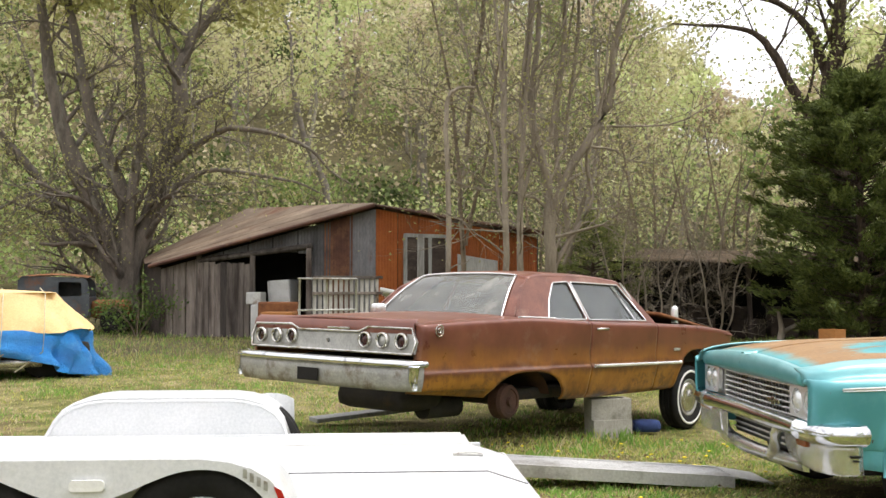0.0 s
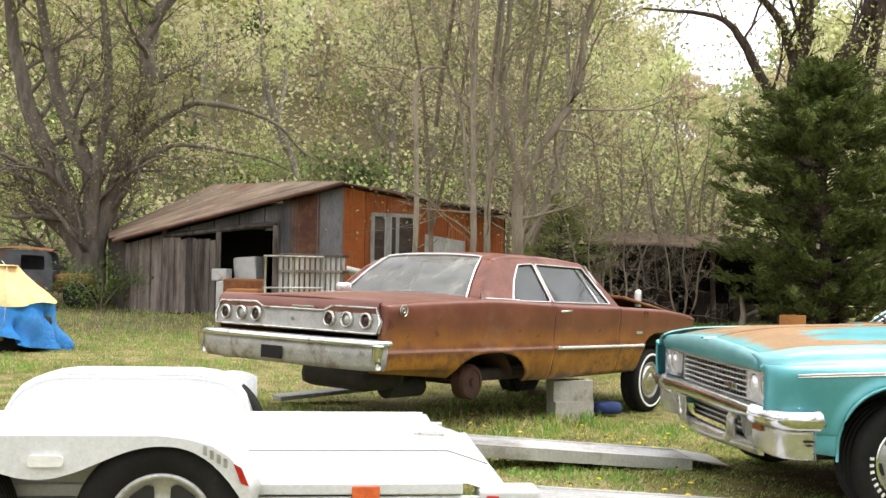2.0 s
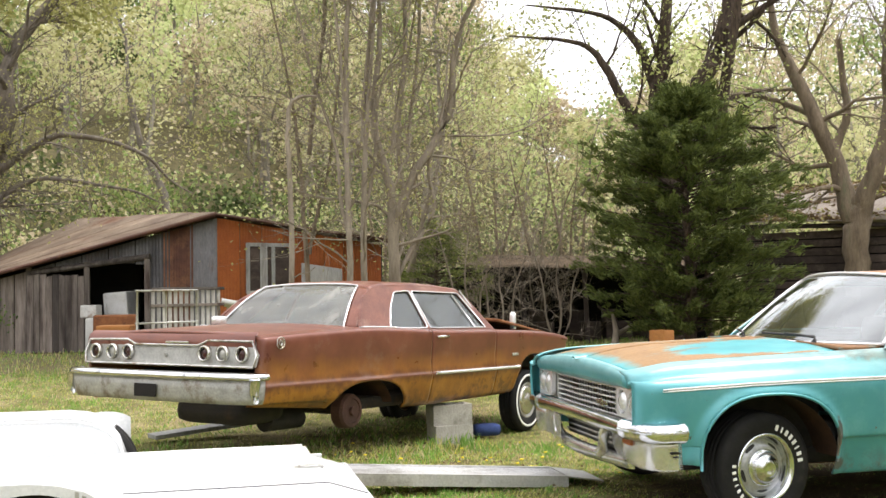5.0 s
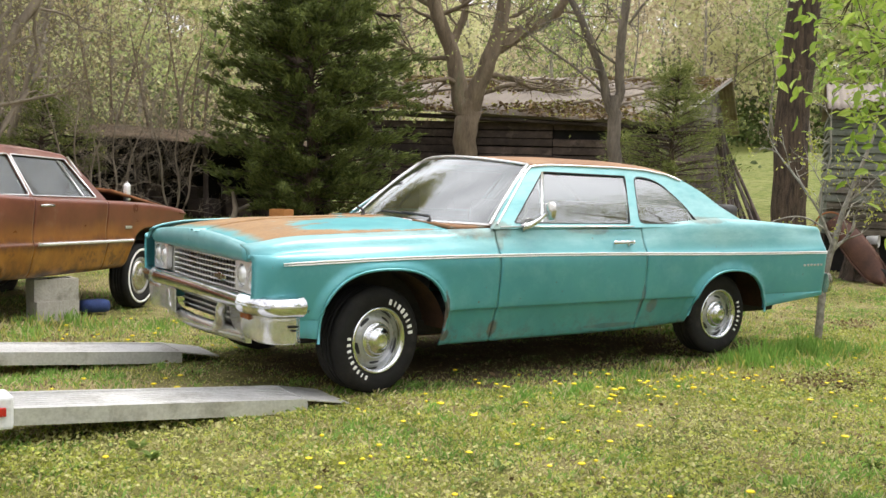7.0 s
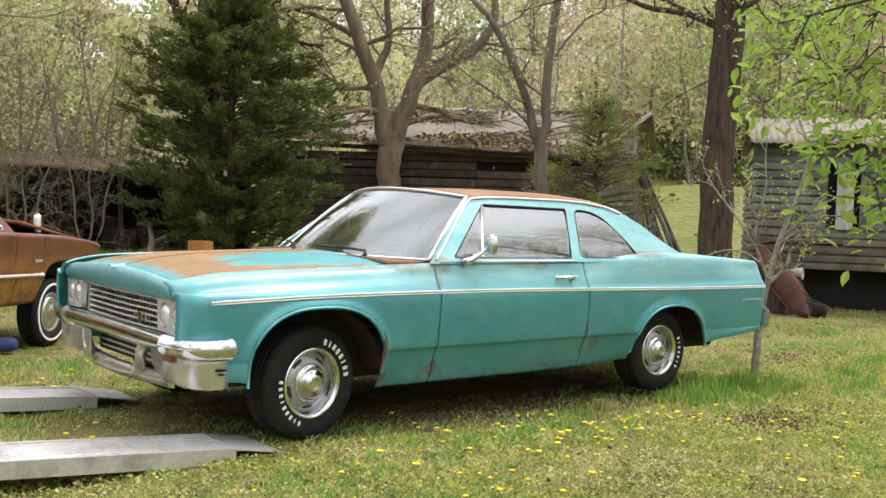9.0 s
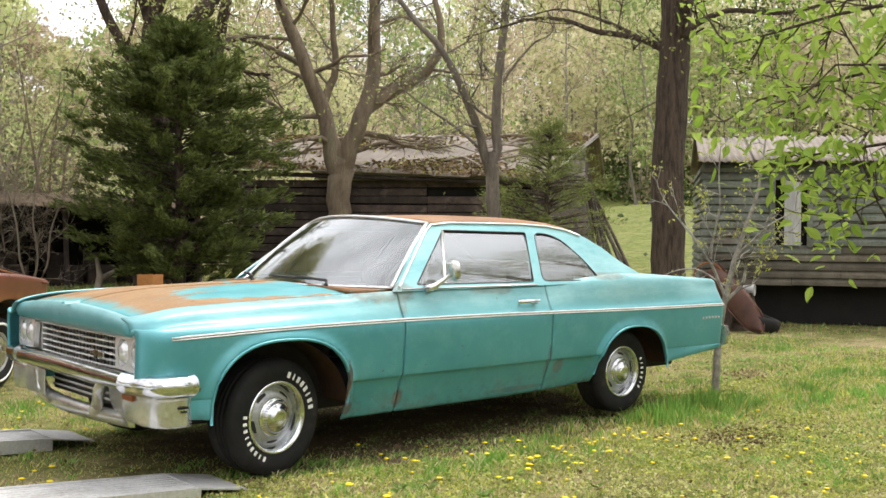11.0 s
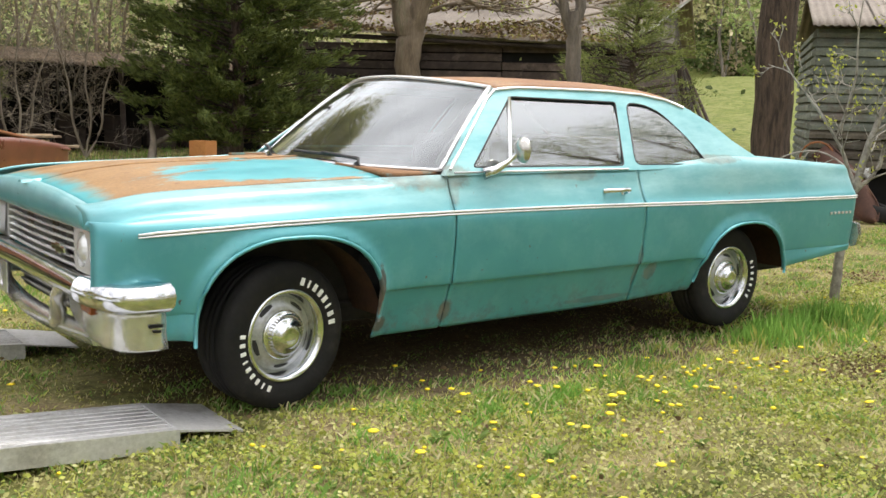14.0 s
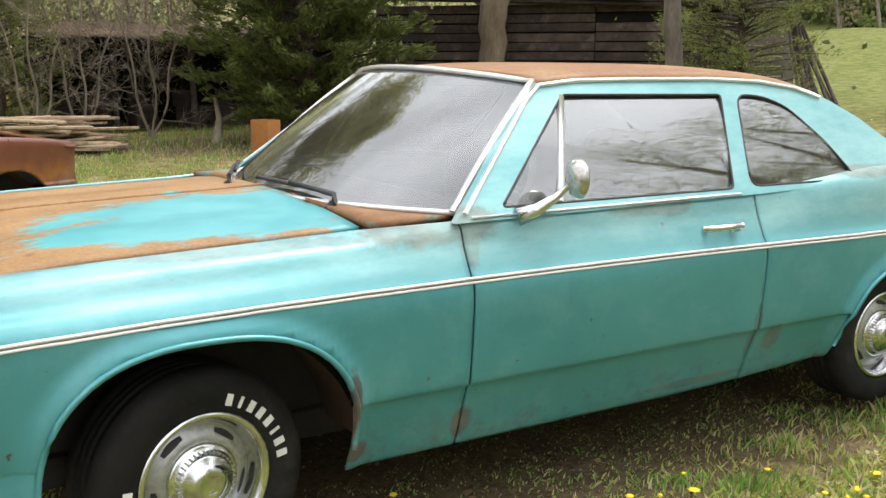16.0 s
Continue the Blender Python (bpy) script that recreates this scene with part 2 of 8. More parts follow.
def teal_paint():
    """Faded teal lacquer: chalky, skylight painted in up high, stained and rust-pricked low down."""
    m, nt, bs, co = begin("faded_teal_paint")
    z = nt.nodes.new("ShaderNodeSeparateXYZ")
    nt.links.new(co, z.inputs[0])
    big = noise_of(nt, co, 2.2, 5, 0.6)
    col = ramp_between(nt, big, (0.06, 0.285, 0.325), (0.09, 0.355, 0.385), 0.3, 0.7)
    chalk = span(nt, noise_of(nt, co, 5.0, 6, 0.7), 0.5, 0.75, 0.0, 0.35)
    col = mixed(nt, chalk, col, (0.22, 0.49, 0.53))
    spots = span(nt, noise_of(nt, co, 26.0, 4, 0.6), 0.69, 0.74)
    low = sums(nt, "MULTIPLY", span(nt, z.outputs["Z"], 0.46, 0.32), span(nt, noise_of(nt, co, 9.0, 6, 0.75), 0.48, 0.66), True)
    rust = ramp_between(nt, noise_of(nt, co, 12, 4), (0.07, 0.03, 0.014), (0.21, 0.1, 0.04))
    fac = sums(nt, "MAXIMUM", sums(nt, "MULTIPLY", low, 0.5), sums(nt, "MULTIPLY", spots, 0.8), True)
    rag = span(nt, noise_of(nt, co, 9, 6, 0.72), 0, 1, -0.75, 0.75)
    for at, size, strong in (((0.72, 0.10, 0.995), (0.26, 0.3, 0.075), 0.85), ((0.845, 0.0, 0.95), (0.035, 0.3, 0.09), 0.6), ((2.2, -0.04, 0.45), (0.06, 0.3, 0.07), 0.55), ((1.85, -0.04, 0.325), (0.3, 0.3, 0.02), 0.45), ((0.44, -0.04, 0.34), (0.09, 0.3, 0.05), 0.75), ((1.62, 0.05, 0.985), (0.2, 0.3, 0.035), 0.7), ((2.09, -0.04, 0.5), (0.022, 0.3, 0.13), 0.45), ((0.83, -0.04, 0.36), (0.05, 0.3, 0.06), 0.7), ((0.425, -0.04, 0.48), (0.025, 0.3, 0.16), 0.8), ((2.75, 0.06, 1.05), (0.22, 0.3, 0.03), 0.8), ((0.2, 0.15, 0.965), (0.5, 0.2, 0.016), 0.6)):
        mp = nt.nodes.new("ShaderNodeMapping")
        mp.inputs["Location"].default_value = tuple(-a / s for a, s in zip(at, size))
        mp.inputs["Scale"].default_value = tuple(1 / s for s in size)
        nt.links.new(co, mp.inputs["Vector"])
        ln = nt.nodes.new("ShaderNodeVectorMath")
        ln.operation = "LENGTH"
        nt.links.new(mp.outputs["Vector"], ln.inputs[0])
        fac = sums(nt, "MAXIMUM", fac, span(nt, sums(nt, "ADD", ln.outputs["Value"], rag), 1.0, 0.72, 0, strong), True)
    col = mixed(nt, fac, col, rust)
    # Chalky fade above the moulding, raised to paint in the sky's sheen.
    pale = sums(nt, "MULTIPLY", span(nt, noise_of(nt, co, 3.2, 6, 0.7, (0.6, 1, 2)), 0.36, 0.64, 0.2, 0.6), span(nt, z.outputs["Z"], 0.82, 0.92))
    col = mixed(nt, pale, col, (0.42, 0.68, 0.68))
    dull = span(nt, noise_of(nt, co, 6, 5, 0.6), 0.3, 0.7, 0.36, 0.48)
    finish(nt, bs, col, sums(nt, "ADD", dull, span(nt, fac, 0, 1, 0, 0.45)), span(nt, fac, 0, 0.6, 0.32, 0.0), noise_of(nt, co, 60, 3), 0.04, 0.002)
    nt.links.new(span(nt, fac, 0, 0.5, 0.5, 0.0), bs.inputs["Coat Weight"])
    bs.inputs["Coat Roughness"].default_value = 0.28
    return m


def rusted_teal(name, teal_at, spread, rust_a=(0.21, 0.11, 0.038), rust_b=(0.35, 0.21, 0.088), front=None):
    """Bare rusted sheet with a patch of teal paint left round teal_at."""
    m, nt, bs, co = begin(name)
    mp = nt.nodes.new("ShaderNodeMapping")
    mp.inputs["Location"].default_value = tuple(-a / s for a, s in zip(teal_at, spread))
    mp.inputs["Scale"].default_value = tuple(1 / s for s in spread)
    nt.links.new(co, mp.inputs["Vector"])
    ln = nt.nodes.new("ShaderNodeVectorMath")
    ln.operation = "LENGTH"
    nt.links.new(mp.outputs["Vector"], ln.inputs[0])
    rag = noise_of(nt, co, 4.5, 7, 0.7, (0.7, 1.6, 1))
    edge = sums(nt, "ADD", ln.outputs["Value"], span(nt, rag, 0, 1, -1.1, 1.1))
    left = span(nt, edge, 1.12, 0.92)
    if front is not None:
        fx = nt.nodes.new("ShaderNodeSeparateXYZ")
        nt.links.new(co, fx.inputs[0])
        left = sums(nt, "MAXIMUM", left, span(nt, sums(nt, "ADD", fx.outputs["X"], span(nt, rag, 0, 1, -0.12, 0.12)), front + 0.05, front - 0.04), True)
    rust = ramp_between(nt, noise_of(nt, co, 3.0, 6, 0.65, (0.5, 1.5, 1)), rust_a, rust_b, 0.3, 0.7)
    rust = mixed(nt, span(nt, noise_of(nt, co, 1.6, 5, 0.6), 0.55, 0.7, 0, 0.6), rust, (0.36, 0.24, 0.115))
    rust = mixed(nt, span(nt, noise_of(nt, co, 9, 5, 0.7), 0.6, 0.72, 0, 0.7), rust, (0.13, 0.05, 0.022))
    teal = ramp_between(nt, noise_of(nt, co, 5, 4), (0.055, 0.3, 0.33), (0.09, 0.37, 0.39))
    rust = mixed(nt, 0.4, rust, ramp_between(nt, noise_of(nt, co, 70, 4, 0.7), (0.2, 0.2, 0.2), (0.85, 0.85, 0.85), 0.3, 0.7), "OVERLAY")
    col = mixed(nt, left, rust, teal)
    finish(nt, bs, col, span(nt, left, 0, 1, 0.55, 0.38), 0.0, noise_of(nt, co, 50, 4), 0.15, 0.002)
    return m


def impala_paint():
    """Sun-burnt brown-red above, golden primer and rust below, in streaks."""
    m, nt, bs, co = begin("oxidised_brown_paint")
    z = nt.nodes.new("ShaderNodeSeparateXYZ")
    nt.links.new(co, z.inputs[0])
    top = ramp_between(nt, noise_of(nt, co, 2.5, 6, 0.65), (0.12, 0.036, 0.023), (0.22, 0.075, 0.045), 0.3, 0.7)
    gold = ramp_between(nt, noise_of(nt, co, 3.0, 6, 0.7, (1, 1, 0.4)), (0.25, 0.092, 0.012), (0.43, 0.195, 0.03), 0.3, 0.7)
    wav = sums(nt, "ADD", z.outputs["Z"], span(nt, noise_of(nt, co, 4, 6, 0.75, (1.0, 1, 0.5)), 0, 1, -0.12, 0.12))
    col = mixed(nt, span(nt, wav, 0.54, 0.78), gold, top)
    line = sums(nt, "MULTIPLY", span(nt, wav, 0.50, 0.56), span(nt, wav, 0.64, 0.58), True)
    col = mixed(nt, sums(nt, "MULTIPLY", line, 0.9), col, (0.11, 0.036, 0.018))
    blot = sums(nt, "MULTIPLY", span(nt, noise_of(nt, co, 5.5, 6, 0.75), 0.52, 0.62), span(nt, z.outputs["Z"], 0.72, 0.5), True)
    col = mixed(nt, sums(nt, "MULTIPLY", blot, 0.8), col, (0.12, 0.042, 0.02))
    low = sums(nt, "MULTIPLY", span(nt, z.outputs["Z"], 0.5, 0.3), span(nt, noise_of(nt, co, 8, 6, 0.7), 0.4, 0.6), True)
    col = mixed(nt, low, col, (0.09, 0.036, 0.018))
    col = mixed(nt, span(nt, noise_of(nt, co, 1.3, 6, 0.7), 0.57, 0.68, 0, 0.6), col, (0.27, 0.17, 0.13))
    finish(nt, bs, col, span(nt, noise_of(nt, co, 5, 5, 0.6), 0.3, 0.7, 0.26, 0.42), 0.2, noise_of(nt, co, 45, 4), 0.06, 0.002)
    bs.inputs["Coat Weight"].default_value = 0.3
    bs.inputs["Coat Roughness"].default_value = 0.15
    return m


M["teal"] = teal_paint()
M["hood"] = rusted_teal("rusted_hood", (0.30, 0.55, 0.98), (0.62, 0.34, 2.0), front=-0.66)
M["roof"] = rusted_teal("rusted_roof", (3.05, 0.97, 1.3), (0.5, 1.6, 2.0), (0.2, 0.085, 0.028), (0.28, 0.14, 0.05))
M["cowl"] = surf("rusted_cowl", (0.16, 0.078, 0.032), (0.27, 0.145, 0.065), 6, 0.75, 0, 0.2, 0.002, c=(0.09, 0.3, 0.29))
M["impala"] = impala_paint()
M["impala_roof"] = surf("oxidised_roof", (0.11, 0.036, 0.023), (0.2, 0.075, 0.046), 3, 0.38, 0.1, 0.1, 0.002, c=(0.24, 0.13, 0.09))
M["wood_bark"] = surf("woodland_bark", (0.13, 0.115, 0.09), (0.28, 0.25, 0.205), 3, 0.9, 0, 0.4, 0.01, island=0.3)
# Woods leaves kept pale and muted: distance haze is mixed into their colours.
M["hazed_green"] = leaf("woodland_hazed_green", (0.228, 0.312, 0.102), (0.336, 0.42, 0.156), 0.55, wide=0.16, lo=0.3)
M["hazed_spring"] = leaf("woodland_hazed_spring", (0.528, 0.516, 0.276), (0.636, 0.612, 0.348), 0.55, wide=0.16, lo=0.35)
M["hazed_bright"] = leaf("woodland_hazed_fresh", (0.492, 0.552, 0.24), (0.6, 0.66, 0.312), 0.55, wide=0.16, lo=0.35)
M["hazed_bud"] = leaf("woodland_hazed_buds", (0.48, 0.402, 0.27), (0.624, 0.528, 0.372), 0.55, wide=0.16, lo=0.3)
M["wood_brush"] = leaf("woodland_brush", (0.07, 0.10, 0.035), (0.16, 0.21, 0.07), 0.35, wide=0.2, lo=0.15)
M["tree_leaf"] = leaf("pale_spring_leaves", (0.26, 0.30, 0.09), (0.42, 0.44, 0.17), 0.5)
M["yellow_leaf"] = leaf("yellow_green_buds", (0.30, 0.34, 0.055), (0.46, 0.46, 0.10), 0.45)
M["lichen_bark"] = surf("lichen_grey_bark", (0.16, 0.145, 0.12), (0.34, 0.32, 0.27), 14, 0.9, 0, 0.6, 0.006, c=(0.08, 0.065, 0.05), fine=40)
M["grass_blade"] = leaf("grass_blades", (0.341, 0.358, 0.077), (0.627, 0.616, 0.198), 0.55, wide=7.0, lo=0.15, hi=0.85)
M["straw_blade"] = leaf("dry_straw_blades", (0.46, 0.39, 0.2), (0.68, 0.6, 0.36), 0.5)
M["clover_leaf"] = leaf("clover_leaves", (0.275, 0.319, 0.0562), (0.55, 0.575, 0.138), 0.4, wide=7.0, lo=0.15, hi=0.85)
M["moss_pale"] = leaf("yellow_moss_tufts", (0.40, 0.40, 0.15), (0.58, 0.55, 0.26), 0.35, wide=7.0, lo=0.2, hi=0.85)
M["lush_blade"] = leaf("lush_grass_blades", (0.138, 0.276, 0.046), (0.299, 0.483, 0.115), 0.5)
M["weed_leaf"] = leaf("weed_leaves", (0.12, 0.18, 0.04), (0.25, 0.34, 0.09), 0.35)
M["rust_sheet"] = surf("dark_rusted_sheet", (0.055, 0.022, 0.014), (0.13, 0.055, 0.03), 2.0, 0.8, 0.1, 0.3, 0.004, c=(0.18, 0.085, 0.04), fine=30, vary=0.2)
M["pale_board"] = surf("pale_weathered_board", (0.28, 0.28, 0.27), (0.42, 0.42, 0.4), 3, 0.9, 0, 0.4, 0.005, c=(0.16, 0.14, 0.12), fine=30, stretch=(1, 1, 0.15), vary=0.2)
M["peel_board"] = surf("peeling_painted_board", (0.2, 0.19, 0.17), (0.45, 0.44, 0.41), 6, 0.9, 0, 0.4, 0.005, c=(0.1, 0.075, 0.055), fine=30, stretch=(1, 1, 0.2), vary=0.2)
M["pale_metal"] = surf("chipped_pale_enamel", (0.42, 0.42, 0.40), (0.55, 0.55, 0.53), 3, 0.5, 0.1, 0.15, 0.003, c=(0.2, 0.14, 0.09))
M["grey_log"] = surf("grey_weathered_logs", (0.12, 0.105, 0.09), (0.22, 0.2, 0.18), 3, 0.9, 0, 0.5, 0.006, c=(0.06, 0.045, 0.04), fine=30, vary=0.3)
M["blue_tarp"] = surf("blue_tarpaulin", (0.02, 0.2, 0.62), (0.04, 0.3, 0.78), 5, 0.34, 0.0, 0.9, 0.06, c=(0.1, 0.35, 0.75))
M["tan_tarp"] = surf("tan_orange_tarpaulin", (0.7, 0.46, 0.2), (0.8, 0.56, 0.27), 2.5, 0.6, 0.0, 0.3, 0.01, c=(0.62, 0.4, 0.17))
M["yellow_tarp"] = surf("yellow_tarpaulin", (0.65, 0.5, 0.03), (0.75, 0.6, 0.06), 3, 0.5, 0.0, 0.3, 0.01)
M["rope"] = surf("pale_rope", (0.5, 0.43, 0.3), (0.62, 0.55, 0.4), 30, 0.9)
M["litter"] = leaf("brown_leaf_litter", (0.09, 0.06, 0.03), (0.24, 0.17, 0.09), 0.1, 0.9)
M["moss_leaf"] = leaf("moss", (0.14, 0.13, 0.03), (0.26, 0.24, 0.06), 0.1, 0.9)
M["old_blue"] = surf("faded_blue_truck_paint", (0.03, 0.036, 0.045), (0.08, 0.09, 0.10), 3, 0.6, 0.1, 0.2, 0.003, c=(0.14, 0.065, 0.035))
M["blue_cloth"] = surf("dark_blue_cloth", (0.015, 0.03, 0.1), (0.03, 0.055, 0.17), 12, 0.9, 0.0, 0.6, 0.01)
M["rust_red"] = surf("rust_red_paint", (0.045, 0.022, 0.016), (0.10, 0.045, 0.03), 4, 0.8, 0.0, 0.3, 0.003, c=(0.2, 0.11, 0.065))

# ---- building helpers ----
def part(name, bm, material, parent, label=""):
    """A bmesh as one mesh object, under a thing or a part."""
    me = bpy.data.meshes.new(name)
    bm.to_mesh(me)
    bm.free()
    for m in material if isinstance(material, (list, tuple)) else [material]:
        me.materials.append(m)
    ob = new(name, me)
    ob.parent = parent
    if label:
        tagged(ob, label)
    return ob


def raw(name, verts, faces, material, parent=None, smooth=False):
    me = bpy.data.meshes.new(name)
    me.from_pydata([tuple(v) for v in verts], [], faces)
    me.materials.append(material)
    if smooth:
        me.shade_smooth()
    ob = new(name, me)
    ob.parent = parent
    return ob


def thing(name, label, category, m=None, group="", kind=""):
    ob = new(name)
    ob.empty_display_size = 0.2
    if m is not None:
        ob.matrix_world = m
    return tagged(ob, label, category, group, kind)


def box(sx, sy, sz, at=(0, 0, 0), bevel=0.0, turn=None):
    """A box of that size, its base centred on at."""
    bm = bmesh.new()
    bmesh.ops.create_cube(bm, size=1.0)
    bmesh.ops.scale(bm, vec=(sx, sy, sz), verts=bm.verts)
    if bevel:
        bmesh.ops.bevel(bm, geom=bm.edges[:], offset=bevel, segments=2, profile=0.6, affect="EDGES")
    bmesh.ops.translate(bm, vec=(0, 0, sz / 2), verts=bm.verts)
    if turn is not None:
        bmesh.ops.transform(bm, matrix=turn, verts=bm.verts)
    bmesh.ops.translate(bm, vec=at, verts=bm.verts)
    return bm


def join(*bms):
    out = bms[0]
    for b in bms[1:]:
        me = bpy.data.meshes.new("tmp")
        b.to_mesh(me)
        b.free()
        out.from_mesh(me)
        bpy.data.meshes.remove(me)
    return out


def smooth(bm):
    for f in bm.faces:
        f.smooth = True
    return bm


def flat(bm):
    for f in bm.faces:
        f.smooth = False
    return bm


def grid(rows, close_u=False, close_v=False, caps=False):
    """A skin over rows of points (all rows of one length)."""
    bm = bmesh.new()
    vs = [[bm.verts.new(p) for p in r] for r in rows]
    n, k = len(vs), len(vs[0])
    for i in range(n if close_u else n - 1):
        for j in range(k if close_v else k - 1):
            q = [vs[i][j], vs[(i + 1) % n][j], vs[(i + 1) % n][(j + 1) % k], vs[i][(j + 1) % k]]
            try:
                bm.faces.new(q).smooth = True
            except ValueError:
                pass
    if caps:
        bm.faces.new(vs[0][::-1])
        bm.faces.new(vs[-1])
    return bm


def tube(points, radius, sides=8, caps=True):
    """A round bar along points; radius is one number, or one for each point."""
    pts = [Vector(p) for p in points]
    rows = []
    for i, p in enumerate(pts):
        d = (pts[min(i + 1, len(pts) - 1)] - pts[max(i - 1, 0)]).normalized()
        a = d.cross(Vector((0, 0, 1)) if abs(d.z) < 0.9 else Vector((1, 0, 0))).normalized()
        b = d.cross(a)
        r = radius if isinstance(radius, (int, float)) else radius[i]
        rows.append([p + (a * math.cos(t) + b * math.sin(t)) * r for t in (2 * math.pi * k / sides for k in range(sides))])
    return grid(rows, close_v=True, caps=caps)


def lathe(profile, steps=40, axis="y"):
    """A profile of (radius, along) turned about an axis through the origin."""
    rows = []
    for k in range(steps):
        a = 2 * math.pi * k / steps
        c, s = math.cos(a), math.sin(a)
        rows.append([{"y": (r * c, h, r * s), "z": (r * c, r * s, h), "x": (h, r * c, r * s)}[axis] for r, h in profile])
    return grid(rows, close_u=True)


def sweep(path, section, close=True, up=(0, 0, 1), caps=True):
    """A section of (out, up) carried along a path in plan."""
    pts = [Vector(p) for p in path]
    rows = []
    for i, p in enumerate(pts):
        d = (pts[min(i + 1, len(pts) - 1)] - pts[max(i - 1, 0)]).normalized()
        out = d.cross(Vector(up)).normalized()
        rows.append([p + out * a + Vector(up) * b for a, b in section])
    return grid(rows, close_v=close, caps=caps and close)


def panel(outer, holes, place, thick=0.02):
    """A flat outline with holes, put into space by place(u, v, depth)."""
    bm = bmesh.new()
    edges = []
    for loop in [outer, *holes]:
        vs = [bm.verts.new((u, v, 0)) for u, v in loop]
        edges += [bm.edges.new((vs[i], vs[(i + 1) % len(vs)])) for i in range(len(vs))]
    bmesh.ops.triangle_fill(bm, use_beauty=True, use_dissolve=False, edges=edges)
    top = bm.faces[:]
    ext = bmesh.ops.extrude_face_region(bm, geom=top)
    for v in [g for g in ext["geom"] if isinstance(g, bmesh.types.BMVert)]:
        v.co.z = 1.0
    for v in bm.verts:
        v.co = place(v.co.x, v.co.y, v.co.z * thick)
    bmesh.ops.recalc_face_normals(bm, faces=bm.faces)
    return bm


def cub(xs, ys, x):
    """Smooth interpolation through keys."""
    xs, ys = np.asarray(xs, float), np.asarray(ys, float)
    x = np.clip(np.asarray(x, float), xs[0], xs[-1])
    m = np.gradient(ys, xs)
    h = np.diff(xs)
    s = np.diff(ys) / h
    for i in range(len(s)):
        if abs(s[i]) < 1e-9:
            m[i] = m[i + 1] = 0
    i = np.clip(np.searchsorted(xs, x, "right") - 1, 0, len(xs) - 2)
    t = (x - xs[i]) / h[i]
    return (2 * t**3 - 3 * t**2 + 1) * ys[i] + (t**3 - 2 * t**2 + t) * h[i] * m[i] + (-2 * t**3 + 3 * t**2) * ys[i + 1] + (t**3 - t**2) * h[i] * m[i + 1]


def rounded(loop, r=0.05, n=4):
    """Round the corners of a 2D loop."""
    out = []
    for i, p in enumerate(loop):
        a, b, c = Vector(loop[i - 1]), Vector(p), Vector(loop[(i + 1) % len(loop)])
        k = min(r, (a - b).length * 0.45, (c - b).length * 0.45)
        s, e = b + (a - b).normalized() * k, b + (c - b).normalized() * k
        out += [tuple((1 - t) ** 2 * s + 2 * t * (1 - t) * b + t * t * e) for t in (j / n for j in range(n + 1))]
    return out


def sheet(ob, t=0.014):
    s = ob.modifiers.new("thickness", "SOLIDIFY")
    s.thickness, s.offset = t, -1
    return ob

# ---- ground ----
def dip(x, y):
    """A shallow hollow under the nose of the brown coupe."""
    return 0.17 * np.exp(-((x - 0.3) ** 2 + (y - 5.6) ** 2) / 4.8)


def lie(x, y):
    """Height of the ground: nearly level yard, rising into the wooded slope behind."""
    r = math.hypot(x + 3, y + 5)
    back = max(0.0, y - 26 - 0.25 * x)
    k = min(max((r - 27) / 45, 0.0), 1.0)
    meadow = 3.5 * k * k * (3 - 2 * k) * math.exp(-((math.degrees(math.atan2(x + 3, y + 5)) - 53) / 10.0) ** 2)
    return meadow - float(dip(x, y)) + 0.02 * math.sin(x * 0.9 + 1) * math.cos(y * 0.7) + 0.36 * min(back, 75.0) * min(1.0, back / 30.0) * (1 - 0.42 * math.exp(-((math.degrees(math.atan2(x + 3, y + 5)) - 20.5) / 6.0) ** 2))


def make_ground():
    def axis(lo, hi, near_lo, near_hi, step):
        a = list(np.arange(near_lo, near_hi, step))
        k, s = near_hi, step
        while k < hi:
            a.append(k)
            s *= 1.25
            k += s
        a.append(hi)
        k, s = near_lo, step
        while k > lo:
            s *= 1.25
            k -= s
            a.insert(0, max(k, lo))
        return a
    xs, ys = axis(-600, 600, -12, 24, 0.5), axis(-600, 600, -10, 34, 0.5)
    bm = grid([[(x, y, lie(x, y)) for y in ys] for x in xs])
    bmesh.ops.reverse_faces(bm, faces=bm.faces)
    bmesh.ops.recalc_face_normals(bm, faces=bm.faces)
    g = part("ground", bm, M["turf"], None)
    tagged(g, "patchy spring lawn with straw, moss and bare soil", "ground", kind="structure")
    return g


